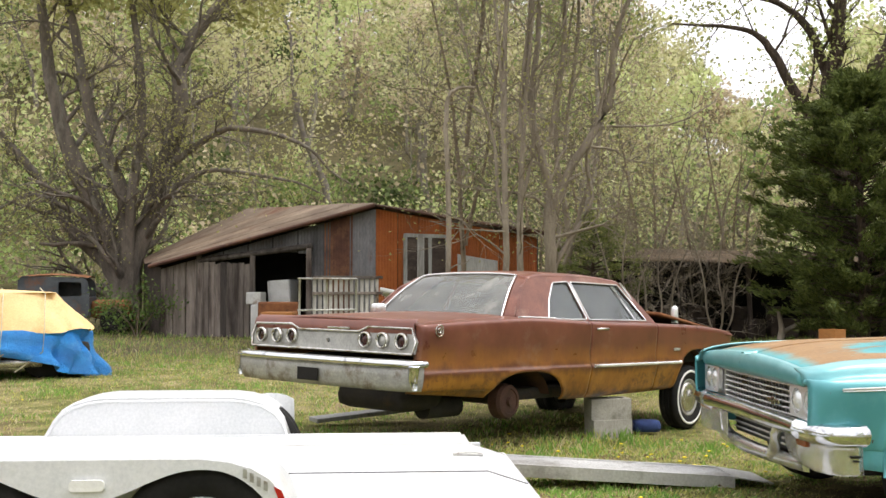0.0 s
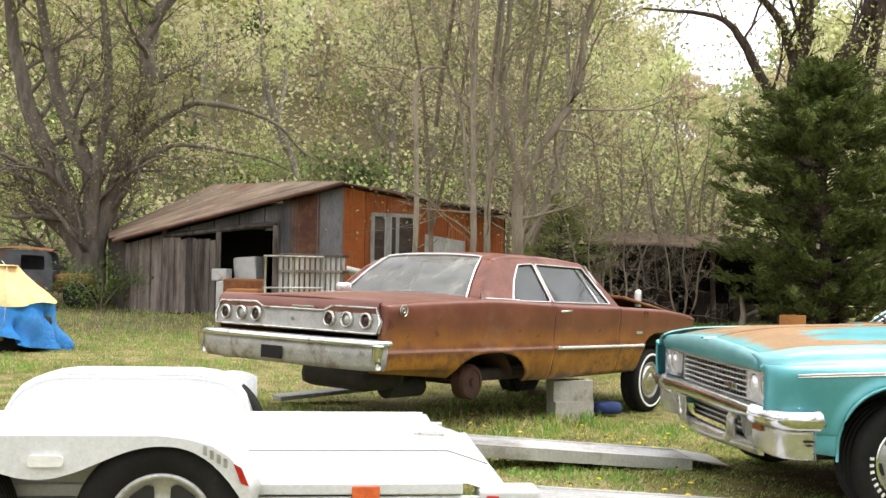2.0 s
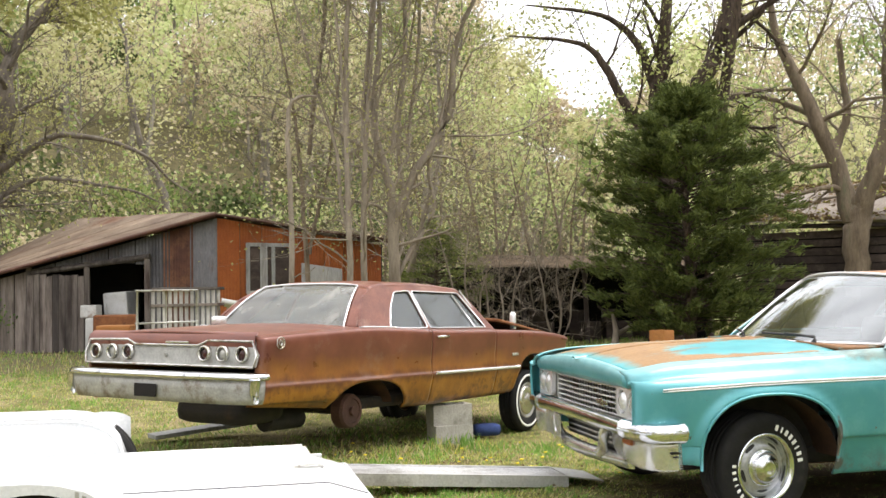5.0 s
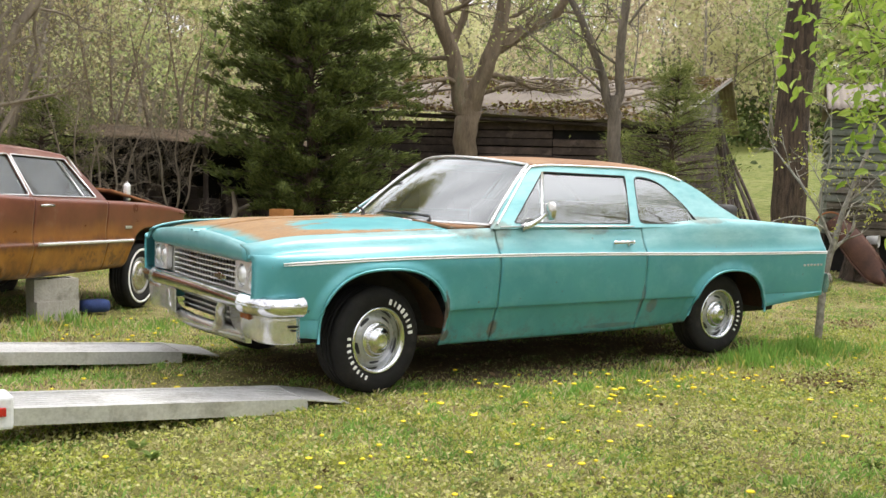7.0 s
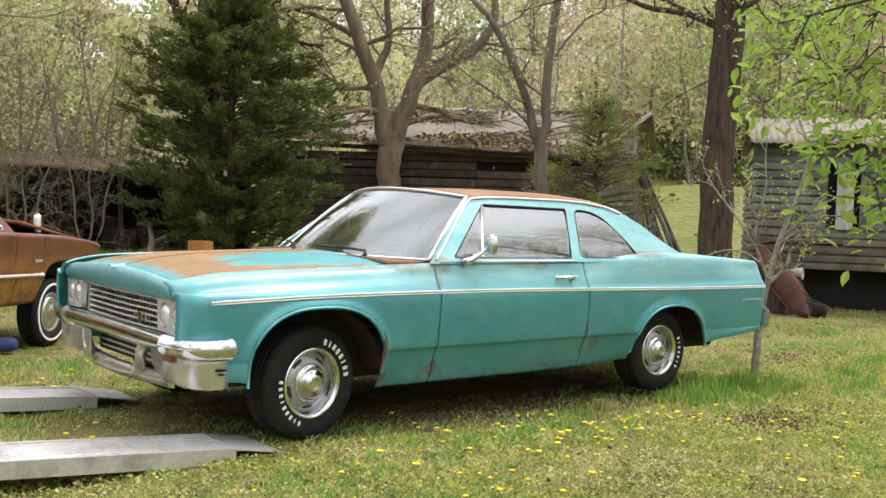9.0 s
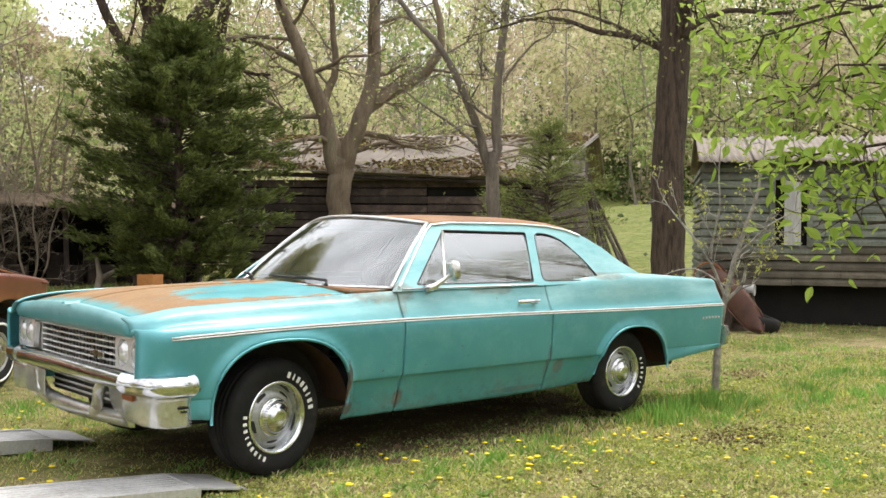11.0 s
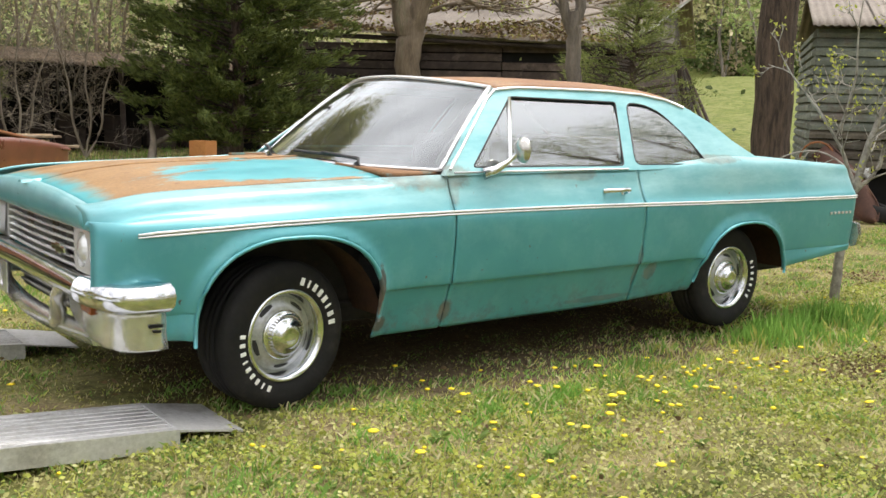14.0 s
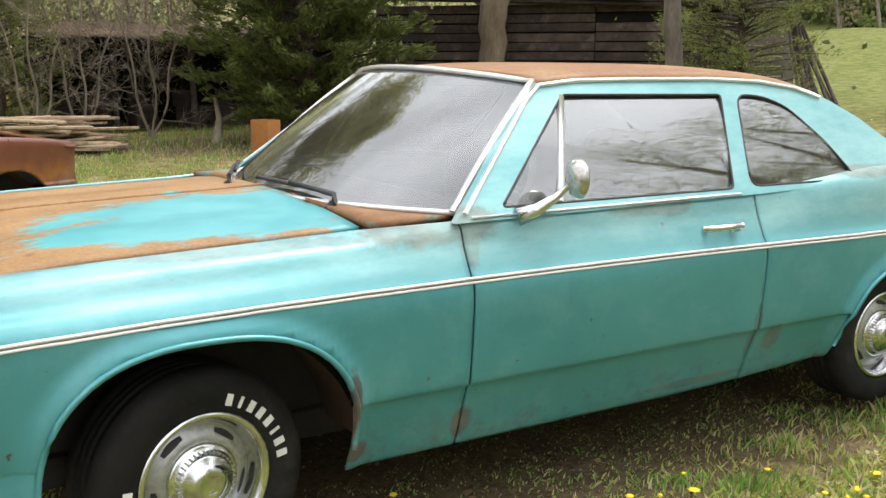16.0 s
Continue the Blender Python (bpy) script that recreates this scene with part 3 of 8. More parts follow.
def turf():
    m, nt, bs, co = begin("patchy_turf")
    big = noise_of(nt, co, 0.55, 6, 0.65)
    mid = noise_of(nt, co, 3.2, 6, 0.7)
    fine = noise_of(nt, co, 38.0, 4, 0.7)
    green = ramp_between(nt, mid, (0.085, 0.09, 0.03), (0.21, 0.21, 0.065), 0.35, 0.65)
    straw = ramp_between(nt, fine, (0.2, 0.165, 0.085), (0.36, 0.3, 0.16), 0.3, 0.7)
    col = mixed(nt, span(nt, sums(nt, "ADD", big, span(nt, mid, 0, 1, -0.25, 0.25)), 0.46, 0.62), green, straw)
    col = mixed(nt, span(nt, noise_of(nt, co, 1.3, 6, 0.75), 0.55, 0.64, 0, 0.85), col, (0.16, 0.11, 0.07))
    col = mixed(nt, 0.5, col, ramp_between(nt, fine, (0.2, 0.2, 0.2), (0.9, 0.9, 0.9), 0.3, 0.7), "OVERLAY")
    at = nt.nodes.new("ShaderNodeSeparateXYZ")
    nt.links.new(co, at.inputs[0])
    # Bare soil under the teal car, darkened to paint the car's shade.
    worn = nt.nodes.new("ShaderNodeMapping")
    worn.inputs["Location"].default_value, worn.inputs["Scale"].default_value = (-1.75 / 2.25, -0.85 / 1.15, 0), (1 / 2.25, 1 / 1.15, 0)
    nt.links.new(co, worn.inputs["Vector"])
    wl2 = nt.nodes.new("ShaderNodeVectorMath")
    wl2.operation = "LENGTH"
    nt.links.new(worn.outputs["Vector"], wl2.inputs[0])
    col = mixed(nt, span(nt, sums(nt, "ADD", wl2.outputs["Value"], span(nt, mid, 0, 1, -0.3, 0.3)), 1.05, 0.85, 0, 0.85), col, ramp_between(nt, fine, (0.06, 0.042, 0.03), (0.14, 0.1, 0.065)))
    # Bare littered soil around the cedar; the tree's shade is in this colour too.
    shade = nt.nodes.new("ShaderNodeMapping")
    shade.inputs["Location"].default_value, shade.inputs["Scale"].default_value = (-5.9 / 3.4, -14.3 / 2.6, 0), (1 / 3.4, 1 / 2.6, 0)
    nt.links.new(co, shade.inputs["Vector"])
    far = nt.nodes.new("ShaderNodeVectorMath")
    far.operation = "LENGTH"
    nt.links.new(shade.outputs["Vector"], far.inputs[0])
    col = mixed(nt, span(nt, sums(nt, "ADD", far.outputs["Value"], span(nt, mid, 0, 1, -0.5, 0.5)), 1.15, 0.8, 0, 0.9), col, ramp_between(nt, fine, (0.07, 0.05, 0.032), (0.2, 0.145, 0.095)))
    # Leaf litter on the wooded slope, darkened to paint shade between trees.
    slope = sums(nt, "SUBTRACT", at.outputs["Y"], sums(nt, "MULTIPLY", at.outputs["X"], 1.15))
    slope = sums(nt, "ADD", slope, span(nt, big, 0, 1, -4, 4))
    col = mixed(nt, span(nt, slope, 19, 25), col, ramp_between(nt, mid, (0.075, 0.068, 0.036), (0.16, 0.14, 0.075)))
    fresh = ramp_between(nt, mid, (0.10, 0.135, 0.035), (0.21, 0.24, 0.075), 0.35, 0.65)
    col = mixed(nt, span(nt, sums(nt, "SUBTRACT", at.outputs["X"], sums(nt, "MULTIPLY", at.outputs["Y"], 0.4)), 14, 20, 0, 0.75), col, fresh)
    finish(nt, bs, col, 0.95, 0.0, sums(nt, "ADD", mid, fine), 0.8, 0.03, spec=0.1)
    return m


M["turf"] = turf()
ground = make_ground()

# ---- sheds and barn ----
def roof_metal(name, a, b, c):
    return surf(name, a, b, 1.3, 0.7, 0.25, 0.35, 0.006, c=c, fine=30, vary=0.18)


M["rust_roof"] = roof_metal("rusty_roof_sheet", (0.13, 0.088, 0.06), (0.26, 0.2, 0.14), (0.13, 0.06, 0.032))
M["grey_roof"] = surf("grey_roof_with_litter", (0.15, 0.125, 0.1), (0.24, 0.205, 0.165), 0.9, 0.75, 0.1, 0.5, 0.01, c=(0.13, 0.09, 0.055), fine=22)
M["orange_sheet"] = surf("orange_rust_sheet", (0.26, 0.065, 0.013), (0.34, 0.10, 0.02), 1.6, 0.8, 0, 0.3, 0.004, c=(0.22, 0.06, 0.02), fine=30, vary=0.12)
M["grey_sheet"] = surf("grey_galvanised_sheet", (0.055, 0.053, 0.055), (0.15, 0.15, 0.155), 1.8, 0.6, 0.4, 0.3, 0.004, c=(0.085, 0.04, 0.025), fine=30, vary=0.45, stretch=(1, 1, 0.4))
M["litter_roof"] = surf("litter_strewn_roof", (0.07, 0.052, 0.036), (0.16, 0.12, 0.08), 3, 0.95, 0, 0.8, 0.03, c=(0.05, 0.04, 0.03), spec=0.1)
M["clapboard"] = surf("peeling_clapboard", (0.085, 0.10, 0.08), (0.20, 0.215, 0.175), 3.0, 0.85, 0, 0.4, 0.005, c=(0.13, 0.11, 0.09), fine=30, vary=0.2)
M["bare_clapboard"] = surf("bare_worn_clapboard", (0.07, 0.058, 0.042), (0.17, 0.15, 0.11), 3.0, 0.9, 0, 0.5, 0.006, c=(0.10, 0.11, 0.085), fine=34, vary=0.4)
# Near-black stand-in for the shade inside buildings and cavities.
M["shade_black"] = surf("interior_shade", (0.006, 0.006, 0.006), (0.014, 0.012, 0.01), 3, 1.0)


def corrugated(a, b, c, d, pitch=0.075, amp=0.012, rows=3):
    """A corrugated sheet between corners a-b (foot) and d-c (head), ribs running up."""
    a, b, c, d = map(Vector, (a, b, c, d))
    n = max(8, int((b - a).length / pitch * 4))
    nor = (b - a).cross(d - a).normalized()
    return grid([[(a.lerp(b, i / n)).lerp(d.lerp(c, i / n), j / rows) + nor * amp * math.sin(2 * math.pi * i / 4) for j in range(rows + 1)] for i in range(n + 1)])


def board(a, b, h0, h1, thick, jog=0.0):
    """An upright board: foot corners a, b, heights at both, thickness towards the front."""
    a, b = Vector(a), Vector(b)
    out = (b - a).cross(Vector((0, 0, 1))).normalized() * thick
    bm = bmesh.new()
    v = [bm.verts.new(p) for p in (a, b, b + Vector((0, 0, h1)), a + Vector((0, 0, h0)), a + out, b + out, b + out + Vector((0, 0, h1 + jog)), a + out + Vector((0, 0, h0 + jog)))]
    for f in ((3, 2, 1, 0), (4, 5, 6, 7), (0, 1, 5, 4), (1, 2, 6, 5), (2, 3, 7, 6), (3, 0, 4, 7)):
        bm.faces.new([v[i] for i in f])
    return bm


brng = random.Random(5)
F1, F2, BP, B1, R1 = (-8.38, 21.31), (-2.93, 19.36), (-6.63, 25.14), (-9.6, 25.0), (1.35, 21.6)
ZF1, ZF2, ZBP, ZB1, ZR = 1.80, 3.22, 3.50, 2.06, 2.66
RB = (R1[0] + BP[0] - F2[0], R1[1] + BP[1] - F2[1])


def mix2(p, q, s):
    return (p[0] + (q[0] - p[0]) * s, p[1] + (q[1] - p[1]) * s)


shed = thing("shed", "sagging tin shed, rust-orange and grey, with an open bay", "shed")


def front_sheet(s0, s1, z0, mat, label=""):
    a, b = mix2(F1, F2, s0), mix2(F1, F2, s1)
    t0, t1 = ZF1 + (ZF2 - ZF1) * s0 - 0.06, ZF1 + (ZF2 - ZF1) * s1 - 0.06
    return part("wall_sheet", corrugated((*a, z0), (*b, z0), (*b, t1), (*a, t0), 0.08, 0.012), mat, shed, label)


for k in range(3):
    s0, s1 = 0.004 + 0.062 * k, 0.062 + 0.062 * k
    a, b = mix2(F1, F2, s0), mix2(F1, F2, s1)
    part("wall_board", board((*a, 0), (*b, 0), ZF1 + 1.42 * s0 - 0.08, ZF1 + 1.42 * s1 - 0.08, 0.025 + 0.008 * (k % 2)), M["bare_wood"], shed)
for k in range(7):
    front_sheet(0.19 + 0.116 * k, 0.19 + 0.116 * (k + 1) - 0.004, 1.98 + 0.35 * (k / 7) if k < 4 else (0.0 if k > 4 else 2.1), M["grey_sheet"] if k not in (5,) else M["rust_sheet"])
a, b = mix2(F1, F2, 0.19), mix2(F1, F2, 0.72)
off = Vector((b[0] - a[0], b[1] - a[1], 0)).cross(Vector((0, 0, 1))).normalized() * 0.06
lin = tube([Vector((*a, 1.93)) + off, Vector((*b, 2.28)) + off], 0.075, 4)
part("lintel", lin, M["bare_wood"], shed, "weathered grey lintel beam")
for s in (0.19, 0.445, 0.705):
    q = mix2(F1, F2, s)
    part("post", board((q[0] - 0.06, q[1] + 0.0, 0), (q[0] + 0.06, q[1] - 0.02, 0), 2.0 + 0.4 * s, 2.0 + 0.4 * s, 0.08), M["bare_wood"], shed)
a, b = mix2(F1, F2, 0.70), mix2(F1, F2, 1.0)
front_sheet(0.712, 0.80, 0.0, M["grey_sheet"])
front_sheet(0.804, 0.90, 0.0, M["rust_sheet"])
front_sheet(0.904, 1.0, 0.0, M["grey_sheet"])
door = new("shed_door")
door.parent = shed
tagged(door, "weathered vertical-plank door")
for k in range(9):
    s0, s1 = 0.195 + 0.0275 * k, 0.195 + 0.0275 * (k + 1) - 0.0018
    a, b = mix2(F1, F2, s0), mix2(F1, F2, s1)
    a, b = (a[0] - 0.04, a[1] - 0.12), (b[0] - 0.04, b[1] - 0.12)
    part("plank", board((*a, 0.03), (*b, 0.03), 1.84 + brng.uniform(-0.04, 0.04), 1.84 + brng.uniform(-0.04, 0.04), 0.022 + 0.006 * (k % 2)), M["bare_wood"], door)
for k in range(8):
    a, b = mix2(F2, R1, k / 8 + 0.002), mix2(F2, R1, (k + 1) / 8 - 0.002)
    t0, t1 = ZF2 + (ZR - ZF2) * k / 8 - 0.06, ZF2 + (ZR - ZF2) * (k + 1) / 8 - 0.06
    part("wall_sheet", corrugated((*a, 0), (*b, 0), (*b, t1), (*a, t0), 0.08, 0.008), M["orange_sheet"], shed, "orange rusted wall sheet")
wn2 = new("shed_window")
wn2.parent = shed
tagged(wn2, "boarded window with grey weathered frame")
wa, wb = mix2(F2, R1, 0.16), mix2(F2, R1, 0.41)
wo = Vector((wb[0] - wa[0], wb[1] - wa[1], 0)).cross(Vector((0, 0, 1))).normalized()
part("window_pane", board((*(Vector((*wa, 0)) + wo * 0.02).xy, 1.38), (*(Vector((*wb, 0)) + wo * 0.02).xy, 1.38), 1.18, 1.10, 0.02), M["dark_wood"], wn2)
for s in (0.155, 0.235, 0.30, 0.405):
    q = Vector((*mix2(F2, R1, s), 1.36)) + wo * 0.03
    q2 = Vector((*mix2(F2, R1, s + (0.04 if s in (0.235,) else 0.02)), 1.36)) + wo * 0.03
    part("frame_board", board(q, q2, 1.22, 1.2, 0.03), M["pale_board"], wn2)
for z in (1.34, 2.5):
    part("frame_rail", board((*(Vector((*wa, 0)) + wo * 0.03).xy, z), (*(Vector((*wb, 0)) + wo * 0.03).xy, z), 0.09, 0.09, 0.035), M["pale_board"], wn2)
pa, pb = mix2(F2, R1, 0.45), mix2(F2, R1, 0.70)
sheet2 = part("leaning_panel", board((*(Vector((*pa, 0)) + wo * 0.25).xy, 0.0), (*(Vector((*pb, 0)) + wo * 0.25).xy, 0.0), 2.1, 1.95, 0.03), M["pale_board"], None)
tagged(sheet2, "pale grey panel leaning against the orange shed wall", "panel")
for a, b, z0, z1 in ((F1, B1, ZF1, ZB1), (B1, BP, ZB1, ZBP), (BP, RB, ZBP, ZR), (R1, RB, ZR, ZR)):
    part("wall_sheet", board((*a, 0), (*b, 0), z0 - 0.05, z1 - 0.05, 0.04), M["dark_wood"], shed)
# Near-black sheet across the bay paints the shade of its depth.
part("bay_shade_sheet", board((*mix2(mix2(F1, F2, 0.1), mix2(B1, BP, 0.1), 0.55), 0), (*mix2(mix2(F1, F2, 0.95), mix2(B1, BP, 0.95), 0.45), 0), 1.8, 2.9, 0.03), M["shade_black"], shed)


def lerp_roof(c00, c10, c11, c01, u, v):
    return (Vector(c00).lerp(Vector(c10), u)).lerp(Vector(c01).lerp(Vector(c11), u), v)


def roof_sheets(owner, c00, c10, c11, c01, n, mat, pitch=0.08, over=0.02, label="", name="roof_sheet"):
    for k in range(n):
        u0, u1 = k / n, (k + 1) / n
        lift = Vector((0, 0, 0.012 * (k % 2) + brng.uniform(0, 0.012)))
        e = brng.uniform(-over, over)
        bm = corrugated(lerp_roof(c00, c10, c11, c01, u0, e) + lift, lerp_roof(c00, c10, c11, c01, u1 + 0.004, e) + lift, lerp_roof(c00, c10, c11, c01, u1 + 0.004, 1) + lift, lerp_roof(c00, c10, c11, c01, u0, 1) + lift, pitch, 0.012, 4)
        sheet(part(name, bm, mat, owner, label), 0.006)


def out(p, q, d):
    v = Vector((p[0] - q[0], p[1] - q[1]))
    v = v / v.length * d
    return (p[0] + v.x, p[1] + v.y)


G1, G2 = (F1[0] - 0.25, F1[1] - 0.3), (F2[0] - 0.02, F2[1] - 0.32)
roof_sheets(shed, (*G1, ZF1 + 0.02), (*B1, ZB1 + 0.02), (*BP, ZBP + 0.05), (*G2, ZF2 + 0.05), 7, M["rust_roof"], 0.09, label="rusty corrugated roof sheet strewn with needles")
roof_sheets(shed, (*G2, ZF2 + 0.05), (R1[0] + 0.3, R1[1] - 0.25, ZR + 0.04), (*RB, ZR + 0.04), (*BP, ZBP + 0.05), 6, M["rust_roof"], 0.09, label="rusty corrugated roof sheet")
part("roof_edge", tube([(*G1, ZF1 - 0.02), (*G2, ZF2 + 0.0)], 0.05, 4), M["rust_sheet"], shed, "rusted roof edge strip")
part("roof_edge", tube([(*G2, ZF2 + 0.0), (R1[0] + 0.25, R1[1] - 0.28, ZR)], 0.035, 4), M["rust_sheet"], shed, "rusted roof edge strip")

# clutter in and before the bay
fridge = tagged(part("fridge", join(box(0.62, 0.6, 1.45, (0, 0, 0), 0.06), box(0.03, 0.03, 0.4, (-0.22, -0.32, 0.8), 0.01)), M["pale_metal"], None), "old pale enamel fridge standing in the shed bay", "fridge")
fridge.matrix_world = pose(-5.15, 20.75, 0, 0, -4, -22)
for x, y, z, sx, sy, sz, m, nm, lb in ((-5.65, 19.9, 0.0, 0.5, 0.4, 0.85, "pale_metal", "washing_machine", "white enamel washer before the shed bay"), (-5.85, 20.2, 0.85, 0.4, 0.35, 0.3, "pale_metal", "metal_box", "dented white metal box"), (-5.0, 17.0, 0.0, 0.7, 0.6, 0.75, "orange_rust", "steel_drum", "orange rusted steel tank"), (-5.1, 17.9, 0.0, 0.9, 0.5, 0.95, "rust", "scrap_box", "rusty open steel scrap box")):
    ob = tagged(part(nm, box(sx, sy, sz, (0, 0, 0), 0.04), M[m], None), lb, nm.replace("_", " "))
    ob.matrix_world = pose(x, y, z, 0, 0, brng.uniform(-20, 20))
bed = thing("truck_bed", "old wooden stake truck bed with picket top, grey and peeling", "truck bed", pose(-3.45, 12.2, 0.42, 0, 0, 30))
for k in range(13):
    part("stake", join(box(0.062, 0.02, 0.86, (-0.62 + 0.1 * k, 0, 0.2), 0.006), box(0.05, 0.022, 0.06, (-0.62 + 0.1 * k, 0, 1.0), 0.012)), M["peel_board"], bed)
for z in (0.35, 0.75, 1.02):
    part("rail", box(1.35, 0.03, 0.05, (0, -0.03, z), 0.008), M["bare_wood"], bed)
for x, s in ((-0.95, 0), (-0.45, 0), (0.1, 0)):
    part("frame_tube", tube([(x, -0.1, 0.1), (x, -0.12, 1.02)], 0.018, 6), M["dull_metal"], bed)
part("top_tube", tube([(-0.98, -0.11, 1.02), (0.12, -0.11, 1.02)], 0.018, 6), M["dull_metal"], bed)
part("low_tube", tube([(-0.98, -0.11, 0.5), (0.12, -0.11, 0.5)], 0.018, 6), M["dull_metal"], bed)
part("bed_floor", box(1.5, 1.4, 0.1, (0, 0.7, 0.1), 0.01), M["bare_wood"], bed)
for x in (-0.6, 0.6):
    part("bearer", box(0.15, 1.2, 0.46, (x, 0.7, -0.36), 0.01), M["dark_wood"], bed)
for k in range(4):
    ob = tagged(part("pipe_length", tube([(0, 0, 0), (2.6, 0.5, -0.55)], 0.05, 8), M["pale_metal"], None, ""), "pale metal gutter pipe leaning on scrap", "pipe", "pipes")
    ob.matrix_world = pose(-2.9 + 0.05 * k, 12.6 + 0.1 * k, 1.25 - 0.05 * k, 0, 0, -12 + 3 * k)

# the long dark barn
barn = thing("barn", "long dark log barn under a sheet roof with leaf litter", "barn")
E0, E1, H0, H1 = Vector((10.5, 19.3, 3.02)), Vector((15.5, 12.7, 2.72)), Vector((13.72, 21.8, 4.25)), Vector((19.73, 14.47, 4.26))
inb = Vector((0.8, 0.6, 0)) * 0.45
W0, W1 = E0 + inb, E1 + inb - (E1 - E0).normalized() * 0.3
nb = 13
for k in range(nb):
    z0 = 0.0 + k * 2.75 / nb
    for h in range(3):
        a = Vector((W0.x, W0.y, 0)).lerp(Vector((W1.x, W1.y, 0)), h / 3)
        b = Vector((W0.x, W0.y, 0)).lerp(Vector((W1.x, W1.y, 0)), (h + 1) / 3 - 0.003)
        dz = brng.uniform(-0.012, 0.012)
        if k > 8 and h == 2 and brng.random() < 0.3:
            continue
        part("log_board", board((a.x, a.y, z0 + dz), (b.x, b.y, z0 + brng.uniform(-0.012, 0.012)), 0.185, 0.185, 0.03 + brng.uniform(0, 0.025), -0.012), M["dark_wood"], barn)
# Black sheet behind the boards: the barn's inner shade as colour.
part("shade_backing", board((W0.x + 0.1, W0.y + 0.1, 0), (W1.x + 0.1, W1.y + 0.1, 0), 2.75, 2.6, 0.02), M["shade_black"], barn)
gb = Vector((H1.x - 0.35, H1.y + 0.2, 0))
for k in range(16):
    z0 = 0.2 + k * 0.235
    s0 = 0.0 if z0 < 2.5 else min(0.96, (z0 - 2.5) / 1.5)
    a, b = Vector((W1.x, W1.y, 0)).lerp(gb, s0), gb
    part("gable_board", board((a.x, a.y, z0), (b.x, b.y, z0), 0.22, 0.22, 0.03 + 0.015 * (k % 2)), M["dark_wood"] if k < 12 else M["grey_log"], barn)
bk = Vector((3.4, 2.5, 0))
far_end = gb + bk
part("gable_rest", board((gb.x, gb.y, 0), (far_end.x, far_end.y, 0), 4.0, 2.6, 0.03), M["dark_wood"], barn)
part("end_wall", board((H0.x + 2.5, H0.y + 2.0, 0), (W0.x, W0.y, 0), 2.6, 2.7, 0.03), M["dark_wood"], barn)
roof_sheets(barn, E0, E1, H1, H0, 9, M["grey_roof"], 0.1, 0.012, "grey roof sheet with brown litter")
roof_sheets(barn, H0, H1, H1 + bk + Vector((0, 0, -1.4)), H0 + bk + Vector((0, 0, -1.4)), 5, M["grey_roof"], 0.1)
part("eave_beam", tube([E0 + inb * 0.4 - Vector((0, 0, 0.1)), E1 + inb * 0.4 - Vector((0, 0, 0.1))], 0.06, 4), M["dark_wood"], barn)
part("verge_board", tube([E1 - Vector((0, 0, 0.06)), H1 - Vector((0, 0, 0.06))], 0.05, 4), M["pale_board"], barn, "pale verge board")
drng = np.random.default_rng(9)
for k in range(16):
    u, v = drng.uniform(0.15, 0.85), drng.uniform(0.25, 0.8)
    p = lerp_roof(E0, E1, H1, H0, u, v) + Vector((0, 0, 0.06))
    q = lerp_roof(E0, E1, H1, H0, min(0.97, u + drng.uniform(0.12, 0.22)), v + drng.uniform(-0.15, 0.15)) + Vector((0, 0, 0.06))
    tagged(part("dead_branch", join(tube([p, p.lerp(q, 0.5) + Vector((0, 0, 0.14)), q], [0.045, 0.035, 0.015], 6), tube([p.lerp(q, 0.5) + Vector((0, 0, 0.12)), p.lerp(q, 0.6) + Vector((0.2, -0.3, 0.3))], [0.02, 0.008], 5)), M["pale_bark"], None), "fallen dead branch lying on the barn roof", "branch", "fallen branches")
lr = np.random.default_rng(19)
uu, vv = lr.random(11000), lr.random(11000)
ok = (np.sin(uu * 9 + 2 * np.sin(vv * 7)) + np.sin(vv * 8 + 1) * 0.8 + lr.normal(0, 0.5, 11000)) > 0.25
pts = np.array([tuple(lerp_roof(E0, E1, H1, H0, u, v)) for u, v in zip(uu[ok], vv[ok])]) + np.array([0, 0, 0.04])
litter_at = pts

# dark open lean-to beside the cedar
lean = thing("lean_to", "collapsed dark lean-to with brush on its low roof", "shed")
L0, L1, LB0, LB1 = Vector((2.9, 19.0, 1.95)), Vector((9.2, 18.2, 1.75)), Vector((3.3, 22.4, 2.35)), Vector((9.8, 21.6, 2.2))
roof_sheets(lean, L0, L1, LB1, LB0, 6, M["litter_roof"], 0.1, 0.02)
for k in range(5):
    p = L0.lerp(L1, k / 4)
    part("post", tube([(p.x, p.y + 0.1, 0), (p.x + brng.uniform(-0.1, 0.1), p.y + 0.12, p.z - 0.03)], 0.06, 6), M["dark_wood"], lean)
# Back and side boards are near-black to paint the lean-to's inner shade.
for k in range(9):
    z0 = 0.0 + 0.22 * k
    part("back_board", board((LB0.x, LB0.y - 0.2, z0), (LB1.x, LB1.y - 0.2, z0), 0.22, 0.22, 0.03), M["shade_black"], lean)
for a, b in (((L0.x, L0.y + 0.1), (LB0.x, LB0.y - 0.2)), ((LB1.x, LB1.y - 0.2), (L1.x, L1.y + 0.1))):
    part("side_wall", board((*a, 0), (*b, 0), 1.85, 2.0, 0.03), M["shade_black"], lean)
for k in range(6):
    x = 3.4 + 1.0 * k
